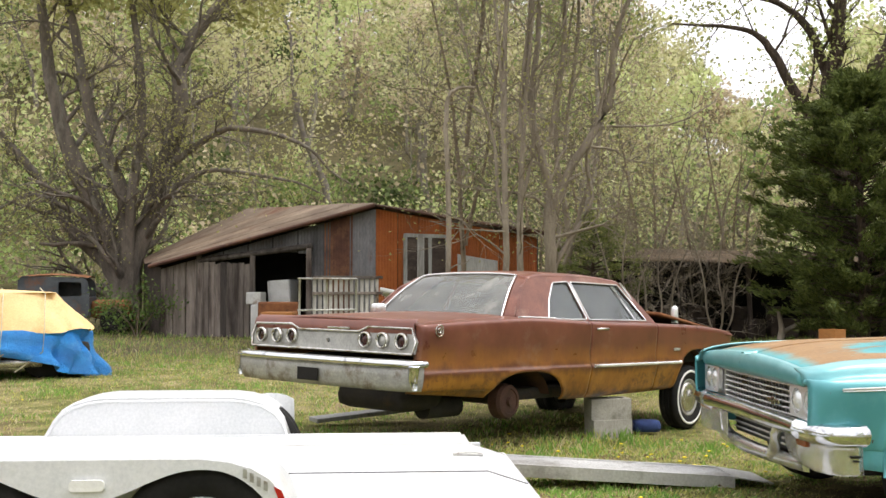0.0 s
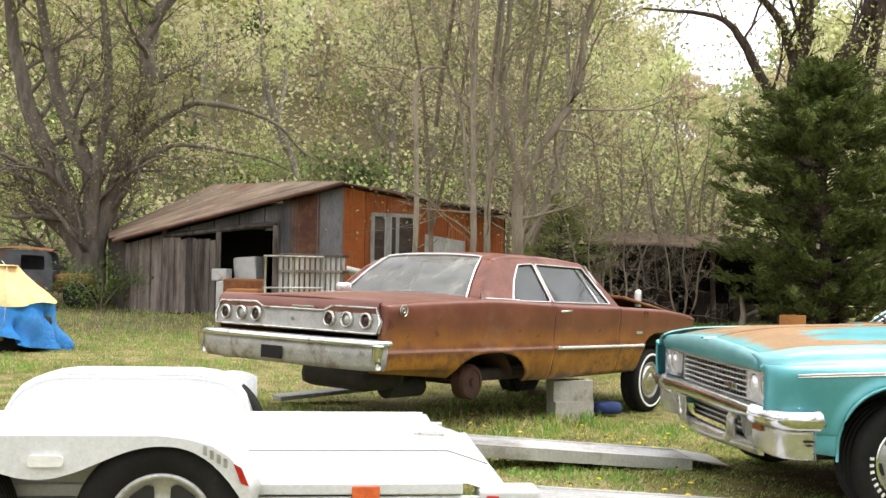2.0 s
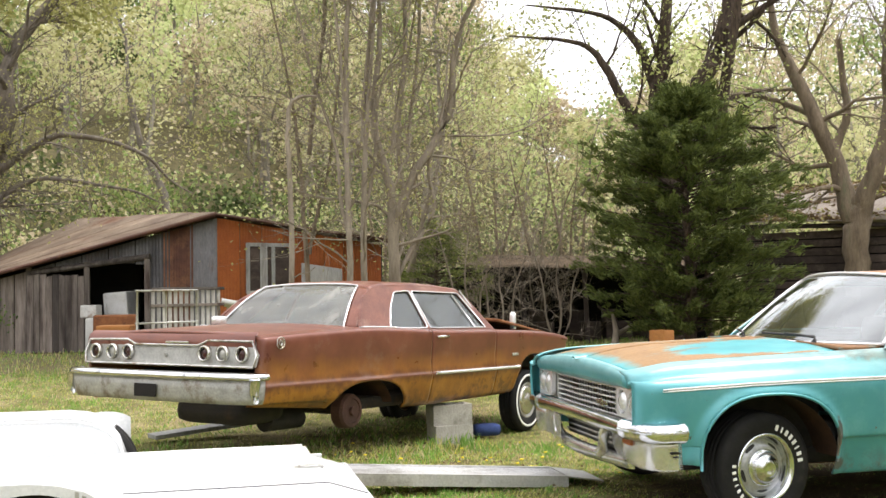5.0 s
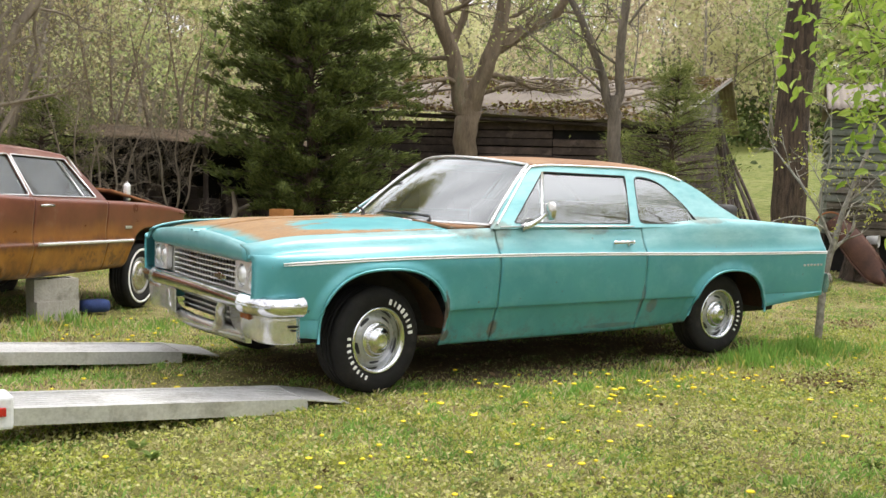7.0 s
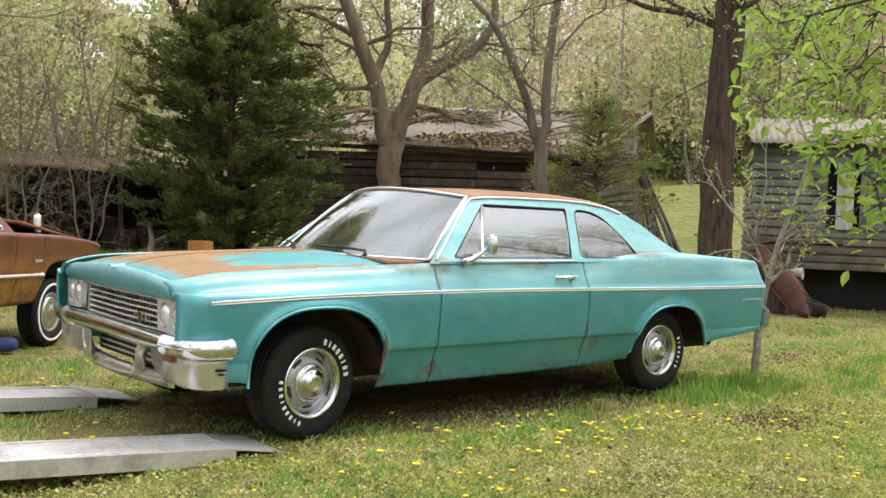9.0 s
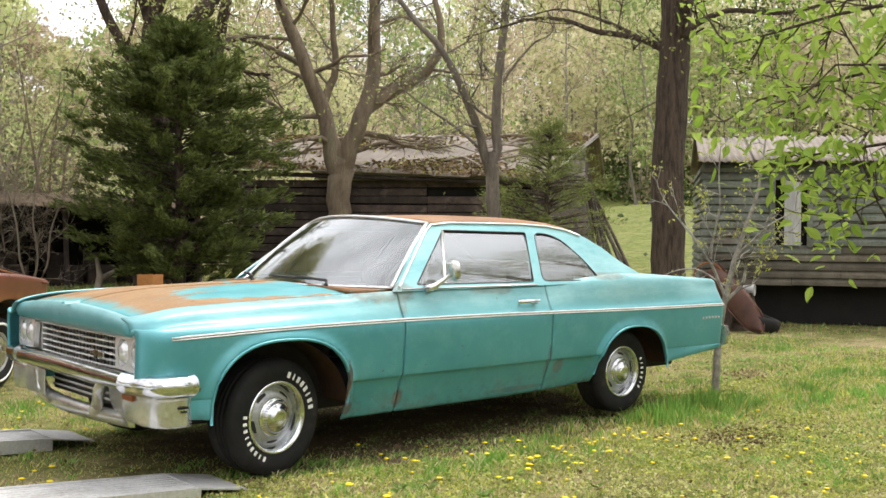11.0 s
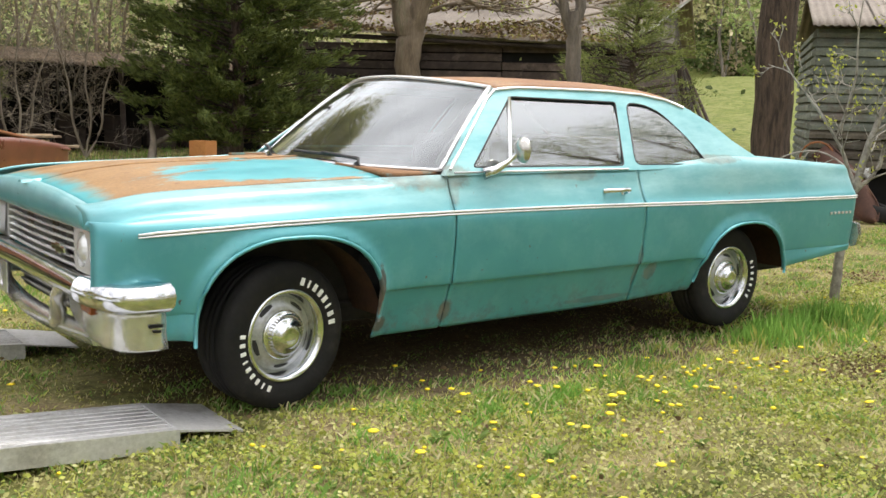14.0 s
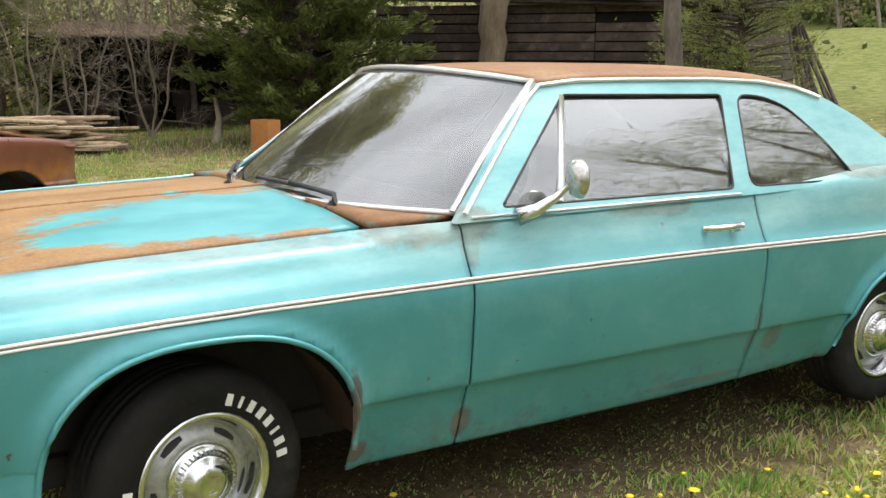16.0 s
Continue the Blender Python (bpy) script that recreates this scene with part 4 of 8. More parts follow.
    tagged(part("old_crate", join(box(0.7, 0.5, 0.5, (0, 0, 0), 0.05, Matrix.Rotation(0.2, 4, "Z")), box(0.4, 0.4, 0.35, (0.2, 0.1, 0.45), 0.05), tube([(-0.4, 0, 0.1), (0.5, -0.1, 0.9)], 0.03, 5)), M["dark_wood"], None), "dark broken crate with a pipe under the lean-to", "crate", "old crates").matrix_world = pose(x, 19.8 + 0.3 * (k % 3), 0, 0, 0, 40 * k)

# the small clapboard hut
hut = thing("hut", "small grey-green clapboard hut on piers, peeling", "hut")
Q0 = Vector((10.35, 4.45, 0))
hd, hn = Vector((0.60, -0.80, 0)), Vector((0.80, 0.60, 0))
for k in range(15):
    z0 = 0.62 + 0.122 * k
    runs = [(0, 4.4)] if not 5 <= k <= 12 else [(0, 1.02), (1.52, 4.4)]
    if k < 5:
        runs = [(0, 1.3 + 0.7 * (k % 3)), (1.31 + 0.7 * (k % 3), 4.4)]
    for s0, s1 in runs:
        a, b = Q0 + hd * s0, Q0 + hd * s1
        wob = 0.016 if k < 5 else 0.008
        part("clapboard", board((a.x, a.y, z0 + brng.uniform(-wob, wob)), (b.x, b.y, z0 + brng.uniform(-wob, wob)), 0.124, 0.124, 0.05, -0.06 - brng.uniform(0, wob)), M["bare_clapboard" if k < 4 or (k == 4 and s0 > 0) else "clapboard"], hut)
for k in range(15):
    z0 = 0.62 + 0.122 * k
    a, b = Q0 + hn * 3.2, Q0
    part("clapboard", board((a.x, a.y, z0), (b.x, b.y, z0), 0.124, 0.124, 0.05, -0.06), M["clapboard"], hut)
# Black sheet behind the window stands in for the hut's inner shade.
inn = Q0 + hn * 0.1 + hd * 0.05
part("shade_backing", board((inn.x, inn.y, 0.6), ((inn + hd * 4.3).x, (inn + hd * 4.3).y, 0.6), 1.85, 1.85, 0.02), M["shade_black"], hut)
wq = Q0 + hd * 1.02
part("window_frame", join(board((*(wq - hd * 0.05 - hn * 0.05).xy, 1.2), (*(wq + hd * 0.03 - hn * 0.05).xy, 1.2), 1.02, 1.02, 0.03), board((*(wq + hd * 0.49 - hn * 0.05).xy, 1.2), (*(wq + hd * 0.57 - hn * 0.05).xy, 1.2), 1.02, 1.02, 0.03), board((*(wq - hd * 0.05 - hn * 0.055).xy, 2.2), (*(wq + hd * 0.57 - hn * 0.055).xy, 2.2), 0.08, 0.08, 0.03)), M["clapboard"], hut)
part("window_shutter", board((*(wq + hd * 0.16 - hn * 0.06).xy, 1.22), (*(wq + hd * 0.40 - hn * 0.06).xy, 1.22), 0.98, 0.94, 0.03), M["pale_board"], hut, "pale board hanging in the window")
hz = Vector((0, 0, 1))
roof_sheets(hut, Q0 - hd * 0.08 - hn * 0.3 + hz * 2.46, Q0 + hd * 4.7 - hn * 0.3 + hz * 2.46, Q0 + hd * 4.7 + hn * 1.6 + hz * 3.0, Q0 - hd * 0.08 + hn * 1.6 + hz * 3.0, 6, M["grey_roof"], 0.1)
roof_sheets(hut, Q0 + hd * 4.7 + hn * 3.4 + hz * 2.46, Q0 - hd * 0.08 + hn * 3.4 + hz * 2.46, Q0 - hd * 0.08 + hn * 1.6 + hz * 3.0, Q0 + hd * 4.7 + hn * 1.6 + hz * 3.0, 4, M["grey_roof"], 0.1)
for s in (0.15, 1.5, 2.9, 4.2):
    for d in (0.5, 3.0):
        p = Q0 + hd * s + hn * d
        part("pier", box(0.24, 0.24, 0.62, (p.x, p.y, 0), 0.03), M["dark_wood"], hut)
# Black sheet added under the hut, shade painted as a plane.
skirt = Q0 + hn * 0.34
part("under_floor_shade", board((skirt.x, skirt.y, 0.02), ((skirt + hd * 4.3).x, (skirt + hd * 4.3).y, 0.02), 0.62, 0.62, 0.02), M["shade_black"], hut)
for s, e in ((Q0 + hn * 3.2, Q0 + hn * 3.2 + hd * 4.4), (Q0 + hd * 4.4, Q0 + hd * 4.4 + hn * 3.2)):
    part("back_wall", board((s.x, s.y, 0.6), (e.x, e.y, 0.6), 1.85, 1.85, 0.03), M["clapboard"], hut)

# ---- the two old cars ----
YC = 0.97


class Body:
    """The sheet-metal surface of a car: nose at low x, left side at y = -0.04, centre line at y = 0.97."""

    def __init__(self, xk, zt, zb, prof, arches, nose, tail, out=-0.04, flare=0.024):
        self.xk, self.zt, self.zb, self.prof, self.arches, self.nose, self.tail, self.out, self.flare = xk, zt, zb, prof, arches, nose, tail, out, flare

    def side(self, x, v):
        """A point of the left side; v runs from the sill up to the shoulder."""
        zt, zb = float(cub(self.xk, self.zt, x)), float(cub(self.xk, self.zb, x))
        ks = self.prof(zb, zt)
        d = float(cub(range(len(ks)), [k[0] for k in ks], v))
        z = float(cub(range(len(ks)), [k[1] for k in ks], v))
        (xn, rn), (xt, rt) = self.nose, self.tail
        if x < xn:
            d += rn - math.sqrt(max(rn * rn - (xn - x) ** 2, 0))
        if x > xt:
            d += rt - math.sqrt(max(rt * rt - (x - xt) ** 2, 0))
        return Vector((x, self.out + d, z))

    def inside(self, p):
        """Under 1 within a wheel arch; the arch too."""
        best = (9.0, None)
        for a in self.arches:
            xc, zc, fr, re, h, e = a
            u = abs(p.x - xc) / (fr if p.x < xc else re)
            w = max(p.z - zc, 0) / h
            f = (u**e + w**e) ** (1 / e)
            if f < best[0]:
                best = (f, a)
        return best

    def skin(self, x0, x1, v0, v1, step=0.02, nv=44):
        """Panel of the left side between two seams, with the arches cut out and flared."""
        n = max(int((x1 - x0) / step), 2)
        pts = [[self.side(x0 + (x1 - x0) * i / n, v0 + (v1 - v0) * j / nv) for j in range(nv + 1)] for i in range(n + 1)]
        fs = [[self.inside(p) for p in r] for r in pts]
        keep = [[any(fs[a][b][0] > 1 for a in (i, i + 1) for b in (j, j + 1)) and sum(fs[a][b][0] > 1 for a in (i, i + 1) for b in (j, j + 1)) >= 2 for j in range(nv)] for i in range(n)]
        bm = bmesh.new()
        made = {}

        def vert(i, j):
            if (i, j) in made:
                return made[i, j]
            p, (f, a) = pts[i][j].copy(), fs[i][j]
            if a is not None:
                around = [keep[s][t] for s in (i - 1, i) for t in (j - 1, j) if 0 <= s < n and 0 <= t < nv]
                if f < 1.0 or (f < 1.12 and not all(around)):
                    if f > 0.02:
                        p.x = a[0] + (p.x - a[0]) / f
                        if p.z > a[1]:
                            p.z = a[1] + (p.z - a[1]) / f
                    f = 1.0
                if f < 1.13:
                    s = (1.13 - f) / 0.13
                    p.y -= self.flare * math.sin(min(s * 1.7, 1) * math.pi / 2) ** 2 * (1 if p.z > a[1] - 0.02 else 0.7)
            made[i, j] = bm.verts.new(p)
            return made[i, j]

        for i in range(n):
            for j in range(nv):
                if keep[i][j]:
                    bm.faces.new((vert(i, j), vert(i + 1, j), vert(i + 1, j + 1), vert(i, j + 1))).smooth = True
        return bm


def mirrored(bm):
    """The same panel on the far side."""
    b = bm.copy()
    for v in b.verts:
        v.co.y = 2 * YC - v.co.y
    bmesh.ops.reverse_faces(b, faces=b.faces)
    return b


def both(name, bm, mat, parent, label="", thick=0.014):
    far = mirrored(bm)
    a, b = part(name, bm, mat, parent, label), part(name, far, mat, parent, label)
    if thick:
        sheet(a, thick), sheet(b, thick)
    return a, b


def across(xs, edge_y, edge_z, crown, n=24, dip=0.0):
    """A lid from side to side: for each x its edge, its height there and its crown."""
    rows = []
    for x in xs:
        ey, ez, cr = edge_y(x), edge_z(x), crown(x)
        row = []
        for k in range(n + 1):
            t = -1 + 2 * k / n
            row.append((x, YC + t * (YC - ey), ez + cr * (1 - t * t) - dip * math.exp(-((abs(t) - 0.5) / 0.08) ** 2)))
        rows.append(row)
    return grid(rows)


def tyre(parent, width, r, rim):
    w = width / 2
    prof = [(rim, -w * 0.82), (rim + 0.02, -w * 0.98), (rim + 0.06, -w * 1.06), (r - 0.05, -w * 1.04), (r - 0.02, -w * 0.97), (r - 0.004, -w * 0.82), (r, -w * 0.6)]
    for g in (-0.3, 0.0, 0.3):
        prof += [(r, w * (g - 0.1)), (r - 0.008, w * (g - 0.07)), (r - 0.008, w * (g + 0.02)), (r, w * (g + 0.05))]
    prof += [(r, w * 0.6), (r - 0.004, w * 0.82), (r - 0.02, w * 0.97), (r - 0.05, w * 1.04), (rim + 0.06, w * 1.06), (rim + 0.02, w * 0.98), (rim, w * 0.82)]
    return part("tyre", lathe(prof, 56), M["rubber"], parent)


def white_marks(ty, width, r, words, face=-1):
    """Raised white blocks round the sidewall, where the maker's lettering stands."""
    for start, count, step, big in words:
        for k in range(count):
            w = (0.021 if big else 0.017) * (0.5 if k % 4 == 1 else 1.0)
            b = box(w, 0.005, 0.036 if big else 0.028, (0, 0, -0.016), 0.002)
            bmesh.ops.transform(b, matrix=Matrix.Rotation(radians(start + k * step), 4, "Y") @ Matrix.Translation((0, face * (width / 2 * 1.05 + 0.001), r - 0.090)), verts=b.verts)
            part("sidewall_mark", b, M["white_rubber"], ty)


def rally_wheel(m, label, words):
    """A steel sports wheel with five slots, bright trim ring and cap, on a white-marked tyre."""
    w = new("wheel")
    w.matrix_world = m
    if label:
        tagged(w, label)
    ty = tyre(w, 0.235, 0.337, 0.198)
    white_marks(ty, 0.235, 0.337, words)
    part("trim_ring", lathe([(0.206, -0.09), (0.213, -0.105), (0.209, -0.118), (0.197, -0.120), (0.184, -0.1), (0.172, -0.07), (0.165, -0.055)], 56), M["chrome"], w, "chrome trim ring")
    rim = part("rim", lathe([(0.185, 0.1), (0.18, -0.03), (0.173, -0.052), (0.156, -0.06), (0.138, -0.074), (0.118, -0.082), (0.1, -0.078), (0.085, -0.07), (0.0, -0.07)], 56), M["wheel_grey"], w, "silver painted steel wheel")
    # Five black patches on the uncut rim paint the shade of its slots.
    for k in range(5):
        a = radians(36 + 72 * k)
        rows = []
        for s in range(9):
            b = a + radians(-15 + 30 * s / 8)
            e = 0.6 + 0.4 * math.sin(math.pi * s / 8)
            rows.append([(math.sin(b) * q, -0.064 - 0.022 * (0.154 - q) / 0.03, math.cos(b) * q) for q in (0.147 - 0.011 * e, 0.147, 0.147 + 0.008 * e)])
        part("slot", grid(rows), M["black"], rim)
    cap = part("hub_cap", lathe([(0.112, -0.078), (0.112, -0.09), (0.104, -0.096), (0.092, -0.097), (0.084, -0.118), (0.078, -0.124), (0.06, -0.127), (0.054, -0.137), (0.036, -0.146), (0.03, -0.142), (0.0, -0.144)], 48), M["chrome"], w, "chrome hub cap")
    ribs = []
    for k in range(36):
        b = box(0.005, 0.022, 0.006, (0, -0.108, 0.086), 0)
        bmesh.ops.transform(b, matrix=Matrix.Rotation(radians(10 * k), 4, "Y"), verts=b.verts)
        ribs.append(b)
    part("fluting", join(*ribs), M["dull_metal"], cap)
    return w


M["wheel_grey"] = surf("silver_wheel_paint", (0.35, 0.36, 0.37), (0.46, 0.47, 0.48), 9, 0.4, 0.7, 0.1, 0.002, c=(0.28, 0.25, 0.2))


def teal_profile(zb, zt):
    h = min(1.0, max(0.0, (zt - 1.01) / 0.05))
    w = min(1.0, max(0.0, (zt - 0.985) / 0.015))
    k = 1.0 - 0.8 * min(1.0, max(0.0, (zb - 0.335) / 0.05))
    return [(0.125 * k, zb), (0.102 * k, zb + 0.03), (0.022 + 0.018 * k, 0.488), (0.022, 0.51), (0.006, 0.66), (0.0, 0.80), (0.026, 0.855), (0.062 - 0.002 * w - 0.010 * h, zt - 0.075), (0.10 - 0.024 * w, zt - 0.022), (0.175 - 0.082 * w + 0.02 * h, zt)]


TEAL = Body(
    [-0.80, -0.6, -0.3, 0.0, 0.5, 0.9, 1.5, 2.0, 2.4, 2.8, 3.2, 3.7, 4.1, 4.36],
    [0.905, 0.942, 0.96, 0.97, 0.985, 1.0, 1.005, 1.003, 1.03, 1.062, 1.055, 1.025, 0.997, 0.975],
    [0.41, 0.40, 0.37, 0.32, 0.275, 0.275, 0.275, 0.28, 0.295, 0.32, 0.37, 0.42, 0.455, 0.475],
    teal_profile,
    [(0.0, 0.36, 0.43, 0.44, 0.402, 2.5), (2.965, 0.36, 0.37, 0.385, 0.322, 2.3)],
    (-0.67, 0.14), (4.06, 0.09))


def teal_car():
    car = thing("sedan", "faded teal two-door sedan with rusted hood and roof standing in grass", "car")
    B = TEAL
    # side panels, seams left open between them
    fender = B.skin(-0.80, 0.822, 0, 9)
    bmesh.ops.delete(fender, geom=[f for f in fender.faces if f.calc_center_median().x < -0.575 and f.calc_center_median().z < 0.585], context="FACES")
    both("front_fender", fender, M["teal"], car, "teal front fender with rust at its lower edge")
    both("door", B.skin(0.831, 2.093, 0.55, 9), M["teal"], car, "teal door")
    both("rocker_panel", B.skin(0.85, 2.30, 0, 0.52, nv=4), M["teal"], car, "rust-edged rocker panel")
    both("quarter_panel", B.skin(2.103, 4.145, 0, 9), M["teal"], car, "teal rear quarter panel")
    for xc, zc, fr, re, h, e in B.arches:
        edge = []
        for k in range(33):
            a = math.pi * k / 32
            c, sn = math.cos(a), max(math.sin(a), 0.0)
            x = xc + math.copysign(abs(c) ** (2 / e), c) * (fr if c < 0 else re) * 1.015
            z = zc + sn ** (2 / e) * h * 1.015
            p = min((B.side(x, 0.1 * q) for q in range(5, 70)), key=lambda q: abs(q.z - z))
            edge.append((x, p.y - B.flare - 0.003, z))
        both("arch_lip", tube(edge, 0.009, 6), M["teal"], car, "rolled wheel arch lip", 0)
    # hood, its front lip and the cowl
    hx = [-0.75 + 1.31 * i / 30 for i in range(31)]
    hood = across(hx, lambda x: 0.185 + 0.02 * max(0, x), lambda x: float(cub(B.xk, B.zt, x)) - 0.003 - 0.032 * max(0.0, (-0.3 - x) / 0.45), lambda x: 0.045, dip=0.006)
    sheet(part("hood", hood, M["hood"], car, "hood of orange rust with teal paint left"), 0.02)
    ridge = [(x, YC, float(cub(B.xk, B.zt, x)) + 0.043 - 0.032 * max(0.0, (-0.3 - x) / 0.45)) for x in hx]
    part("hood_crease", tube(ridge, 0.007, 6), M["hood"], car)
    lip = grid([[(-0.745 - b, YC + t * 0.80, z + 0.015 + 0.045 * (1 - t * t) * k) for t in [-1 + 2 * j / 24 for j in range(25)]] for b, z, k in ((0.02, 0.79, 0), (0.035, 0.805, 0.3), (0.042, 0.84, 0.8), (0.028, 0.868, 1), (0, 0.880, 1))])
    sheet(part("hood_lip", lip, M["teal"], car, "teal front edge of the hood"), 0.01)
    bird = grid([[(-0.80 + 0.11 * s, YC + 0.035 * (1 - s) * t, 0.928 + 0.006 * s + 0.012 * (1 - t * t)) for t in (-1, -0.5, 0, 0.5, 1)] for s in (0, 0.3, 0.6, 1)])
    part("hood_ornament", bird, M["teal"], car)
    cow = grid([[(0.57 + (0.02 + 0.31 * abs(t) ** 2.2) * s, YC + t * 0.83, 1.0 + 0.03 * (1 - t * t) * (1 - s) + 0.006 * s) for t in [-1 + 2 * j / 24 for j in range(25)]] for s in (0, 0.5, 1)])
    sheet(part("cowl", cow, M["cowl"], car, "rust-brown cowl below the windshield"), 0.02)
    # roof, windshield, side frames
    def place(u, v, d):
        return Vector((u, 0.045 + (v - 1.02) * 0.665 - 0.05 * (v - 1.02) * max(0, v - 1.25) + d, v))
    outer = [(0.80, 0.995), (2.1, 1.0), (2.7, 1.01), (3.24, 1.02), (3.12, 1.08), (3.0, 1.15), (2.87, 1.25), (2.73, 1.325), (2.57, 1.376), (2.36, 1.402), (2.1, 1.413), (1.7, 1.416), (1.45, 1.412), (1.29, 1.402), (1.2, 1.34)]
    win = rounded([(0.985, 1.028), (2.0, 1.024), (2.135, 1.352), (1.38, 1.362)], 0.02)
    quarter = rounded([(2.09, 1.026), (2.69, 1.022), (2.60, 1.17), (2.47, 1.30), (2.36, 1.342), (2.22, 1.352)], 0.05)
    both("side_frame", panel(outer, [win, quarter], place, 0.03), M["teal"], car, "teal window frame and rear pillar", 0)
    def curved(left, right, n=14):
        """Glass bowed outwards between two upright edges of (u, v)."""
        lo, hi = left[0][1], left[-1][1]
        rows = []
        for k in range(n + 1):
            v = lo + (hi - lo) * k / n
            a, b = (np.interp(v, [q[1] for q in e], [q[0] for q in e]) for e in (left, right))
            bow = 0.016 * (1 - ((v - 1.19) / 0.17) ** 2)
            rows.append([place(a + (b - a) * i / 10, v, 0.016 - bow) for i in range(11)])
        return grid(rows[::-1])
    both("door_glass", curved([(0.975, 1.018), (1.38, 1.366)], [(2.005, 1.018), (2.14, 1.366)]), M["glass"], car, "side window reflecting sky and trees", 0)
    both("quarter_glass", curved([(2.08, 1.016), (2.225, 1.356)], [(2.71, 1.016), (2.615, 1.17), (2.49, 1.3), (2.36, 1.356)]), M["glass"], car, "rear side window", 0)
    wind = lambda s, t: Vector(((0.53 + 0.335 * abs(t) ** 2.2) * (1 - s) + (1.12 + 0.165 * t * t) * s, YC + t * (0.845 * (1 - s) + 0.665 * s), (1.008 + 0.004 * (1 - t * t)) * (1 - s) + (1.447 - 0.045 * t * t) * s + 0.02 * math.sin(math.pi * s)))
    ts = [-1 + 2 * j / 30 for j in range(31)]
    part("windshield", grid([[wind(s, t) for t in ts] for s in [k / 10 for k in range(11)]]), M["glass"], car, "dusty windshield reflecting trees")
    def roof_pt(s, t):
        x = (1.125 + 0.165 * t * t) * (1 - s) + (2.62 + 0.1 * t * t) * s
        ez = float(cub([1.1, 1.29, 1.5, 1.9, 2.3, 2.56, 2.72], [1.398, 1.402, 1.415, 1.417, 1.406, 1.376, 1.328], x))
        y = 0.045 + (ez - 1.02) * 0.665
        k = math.sqrt(max(0, 1 - abs(t) ** 3))
        return Vector((x, YC + t * (YC - y), ez + 0.052 * k))
    sheet(part("roof", grid([[roof_pt(s, t) for t in ts] for s in [k / 26 for k in range(27)]]), M["roof"], car, "orange rusted roof, teal towards the rear"), 0.02)
    back = lambda s, t: roof_pt(1, t) * (1 - s) + Vector((3.23 + 0.1 * (1 - t * t), YC + t * 0.80, 1.02)) * s
    sheet(part("rear_window_frame", grid([[back(s, t) for t in ts] for s in [k / 8 for k in range(9)]]), M["teal"], car), 0.02)
    part("rear_window", grid([[back(s, t) + Vector((0.006, 0, 0.009)) for t in [-0.72 + 1.44 * j / 12 for j in range(13)]] for s in [0.1 + 0.8 * k / 6 for k in range(7)]]), M["glass"], car)
    dx = [3.2 + 0.94 * i / 16 for i in range(17)]
    sheet(part("trunk_lid", across(dx, lambda x: 0.11, lambda x: float(cub(B.xk, B.zt, x)) - 0.002, lambda x: 0.02), M["teal"], car, "teal trunk lid"), 0.02)
    shelf = across([2.2 + 1.05 * i / 8 for i in range(9)], lambda x: 0.11, lambda x: 0.99, lambda x: 0.0, 8)
    part("parcel_shelf", shelf, M["interior"], car)
    part("tail_panel", box(0.02, 1.80, 0.44, (4.13, YC, 0.49), 0.005), M["teal"], car)
    part("rear_bumper", sweep([(4.12, -0.01, 0.55), (4.17, 0.0, 0.55), (4.20, 0.06, 0.55), (4.23, 0.25, 0.55), (4.25, YC, 0.55), (4.23, 1.69, 0.55), (4.20, 1.88, 0.55), (4.17, 1.94, 0.55), (4.12, 1.95, 0.55)], [(0.0, -0.08), (0.03, -0.07), (0.045, 0.0), (0.03, 0.07), (0.0, 0.08), (-0.03, 0.0)]), M["old_chrome"], car, "chrome rear bumper")
    # bright trim
    edge = [place(u, v, -0.006) for u, v in [(0.84, 1.02), (0.95, 1.115), (1.1, 1.245), (1.22, 1.35), (1.29, 1.395), (1.45, 1.41), (1.7, 1.412), (2.1, 1.411), (2.36, 1.40), (2.55, 1.374), (2.68, 1.335)]]
    both("drip_rail", tube(edge, 0.0085, 6), M["trim"], car, "bright drip rail", 0)
    both("windshield_pillar_trim", tube([wind(s, -0.985) + Vector((-0.004, -0.012, 0.004)) for s in [k / 8 for k in range(9)]], 0.014, 6), M["trim"], car, "bright windshield moulding", 0)
    part("windshield_moulding", join(tube([wind(0, t) + Vector((-0.006, 0, 0.004)) for t in ts], 0.010, 6), tube([wind(1, t) + Vector((-0.006, 0, 0.006)) for t in ts], 0.010, 6)), M["trim"], car, "bright windshield moulding")
    both("sill_moulding", tube([place(u, 1.008, -0.004) for u in (0.86, 1.2, 1.6, 2.02)], 0.005, 6), M["trim"], car, "bright moulding below the window", 0)
    both("vent_post", tube([place(1.215, 1.03, 0.004), place(1.375, 1.358, 0.004)], 0.011, 6), M["trim"], car, "bright vent window post", 0)
    both("window_seal", tube([place(u, v, 0.004) for u, v in win + win[:1]], 0.006, 5), M["black"], car, "", 0)
    both("quarter_seal", tube([place(u, v, 0.004) for u, v in quarter + quarter[:1]], 0.006, 5), M["black"], car, "", 0)
    trim_z = lambda x: float(cub([-0.66, 0.0, 0.8, 2.0, 2.8, 4.3], [0.808, 0.826, 0.832, 0.824, 0.812, 0.80], x))
    strip = [min((B.side(x, 5 + 0.02 * k) for k in range(60)), key=lambda p: abs(p.z - trim_z(x))) for x in [-0.655 + 4.77 * i / 60 for i in range(61)]]
    for k, off in enumerate((-0.0066, 0.0066)):
        both("side_moulding", tube([p + Vector((0, -0.008, off)) for p in strip], [0.002] + [0.0044] * 60, 6), M["stripe"], car, "thin bright side moulding", 0)
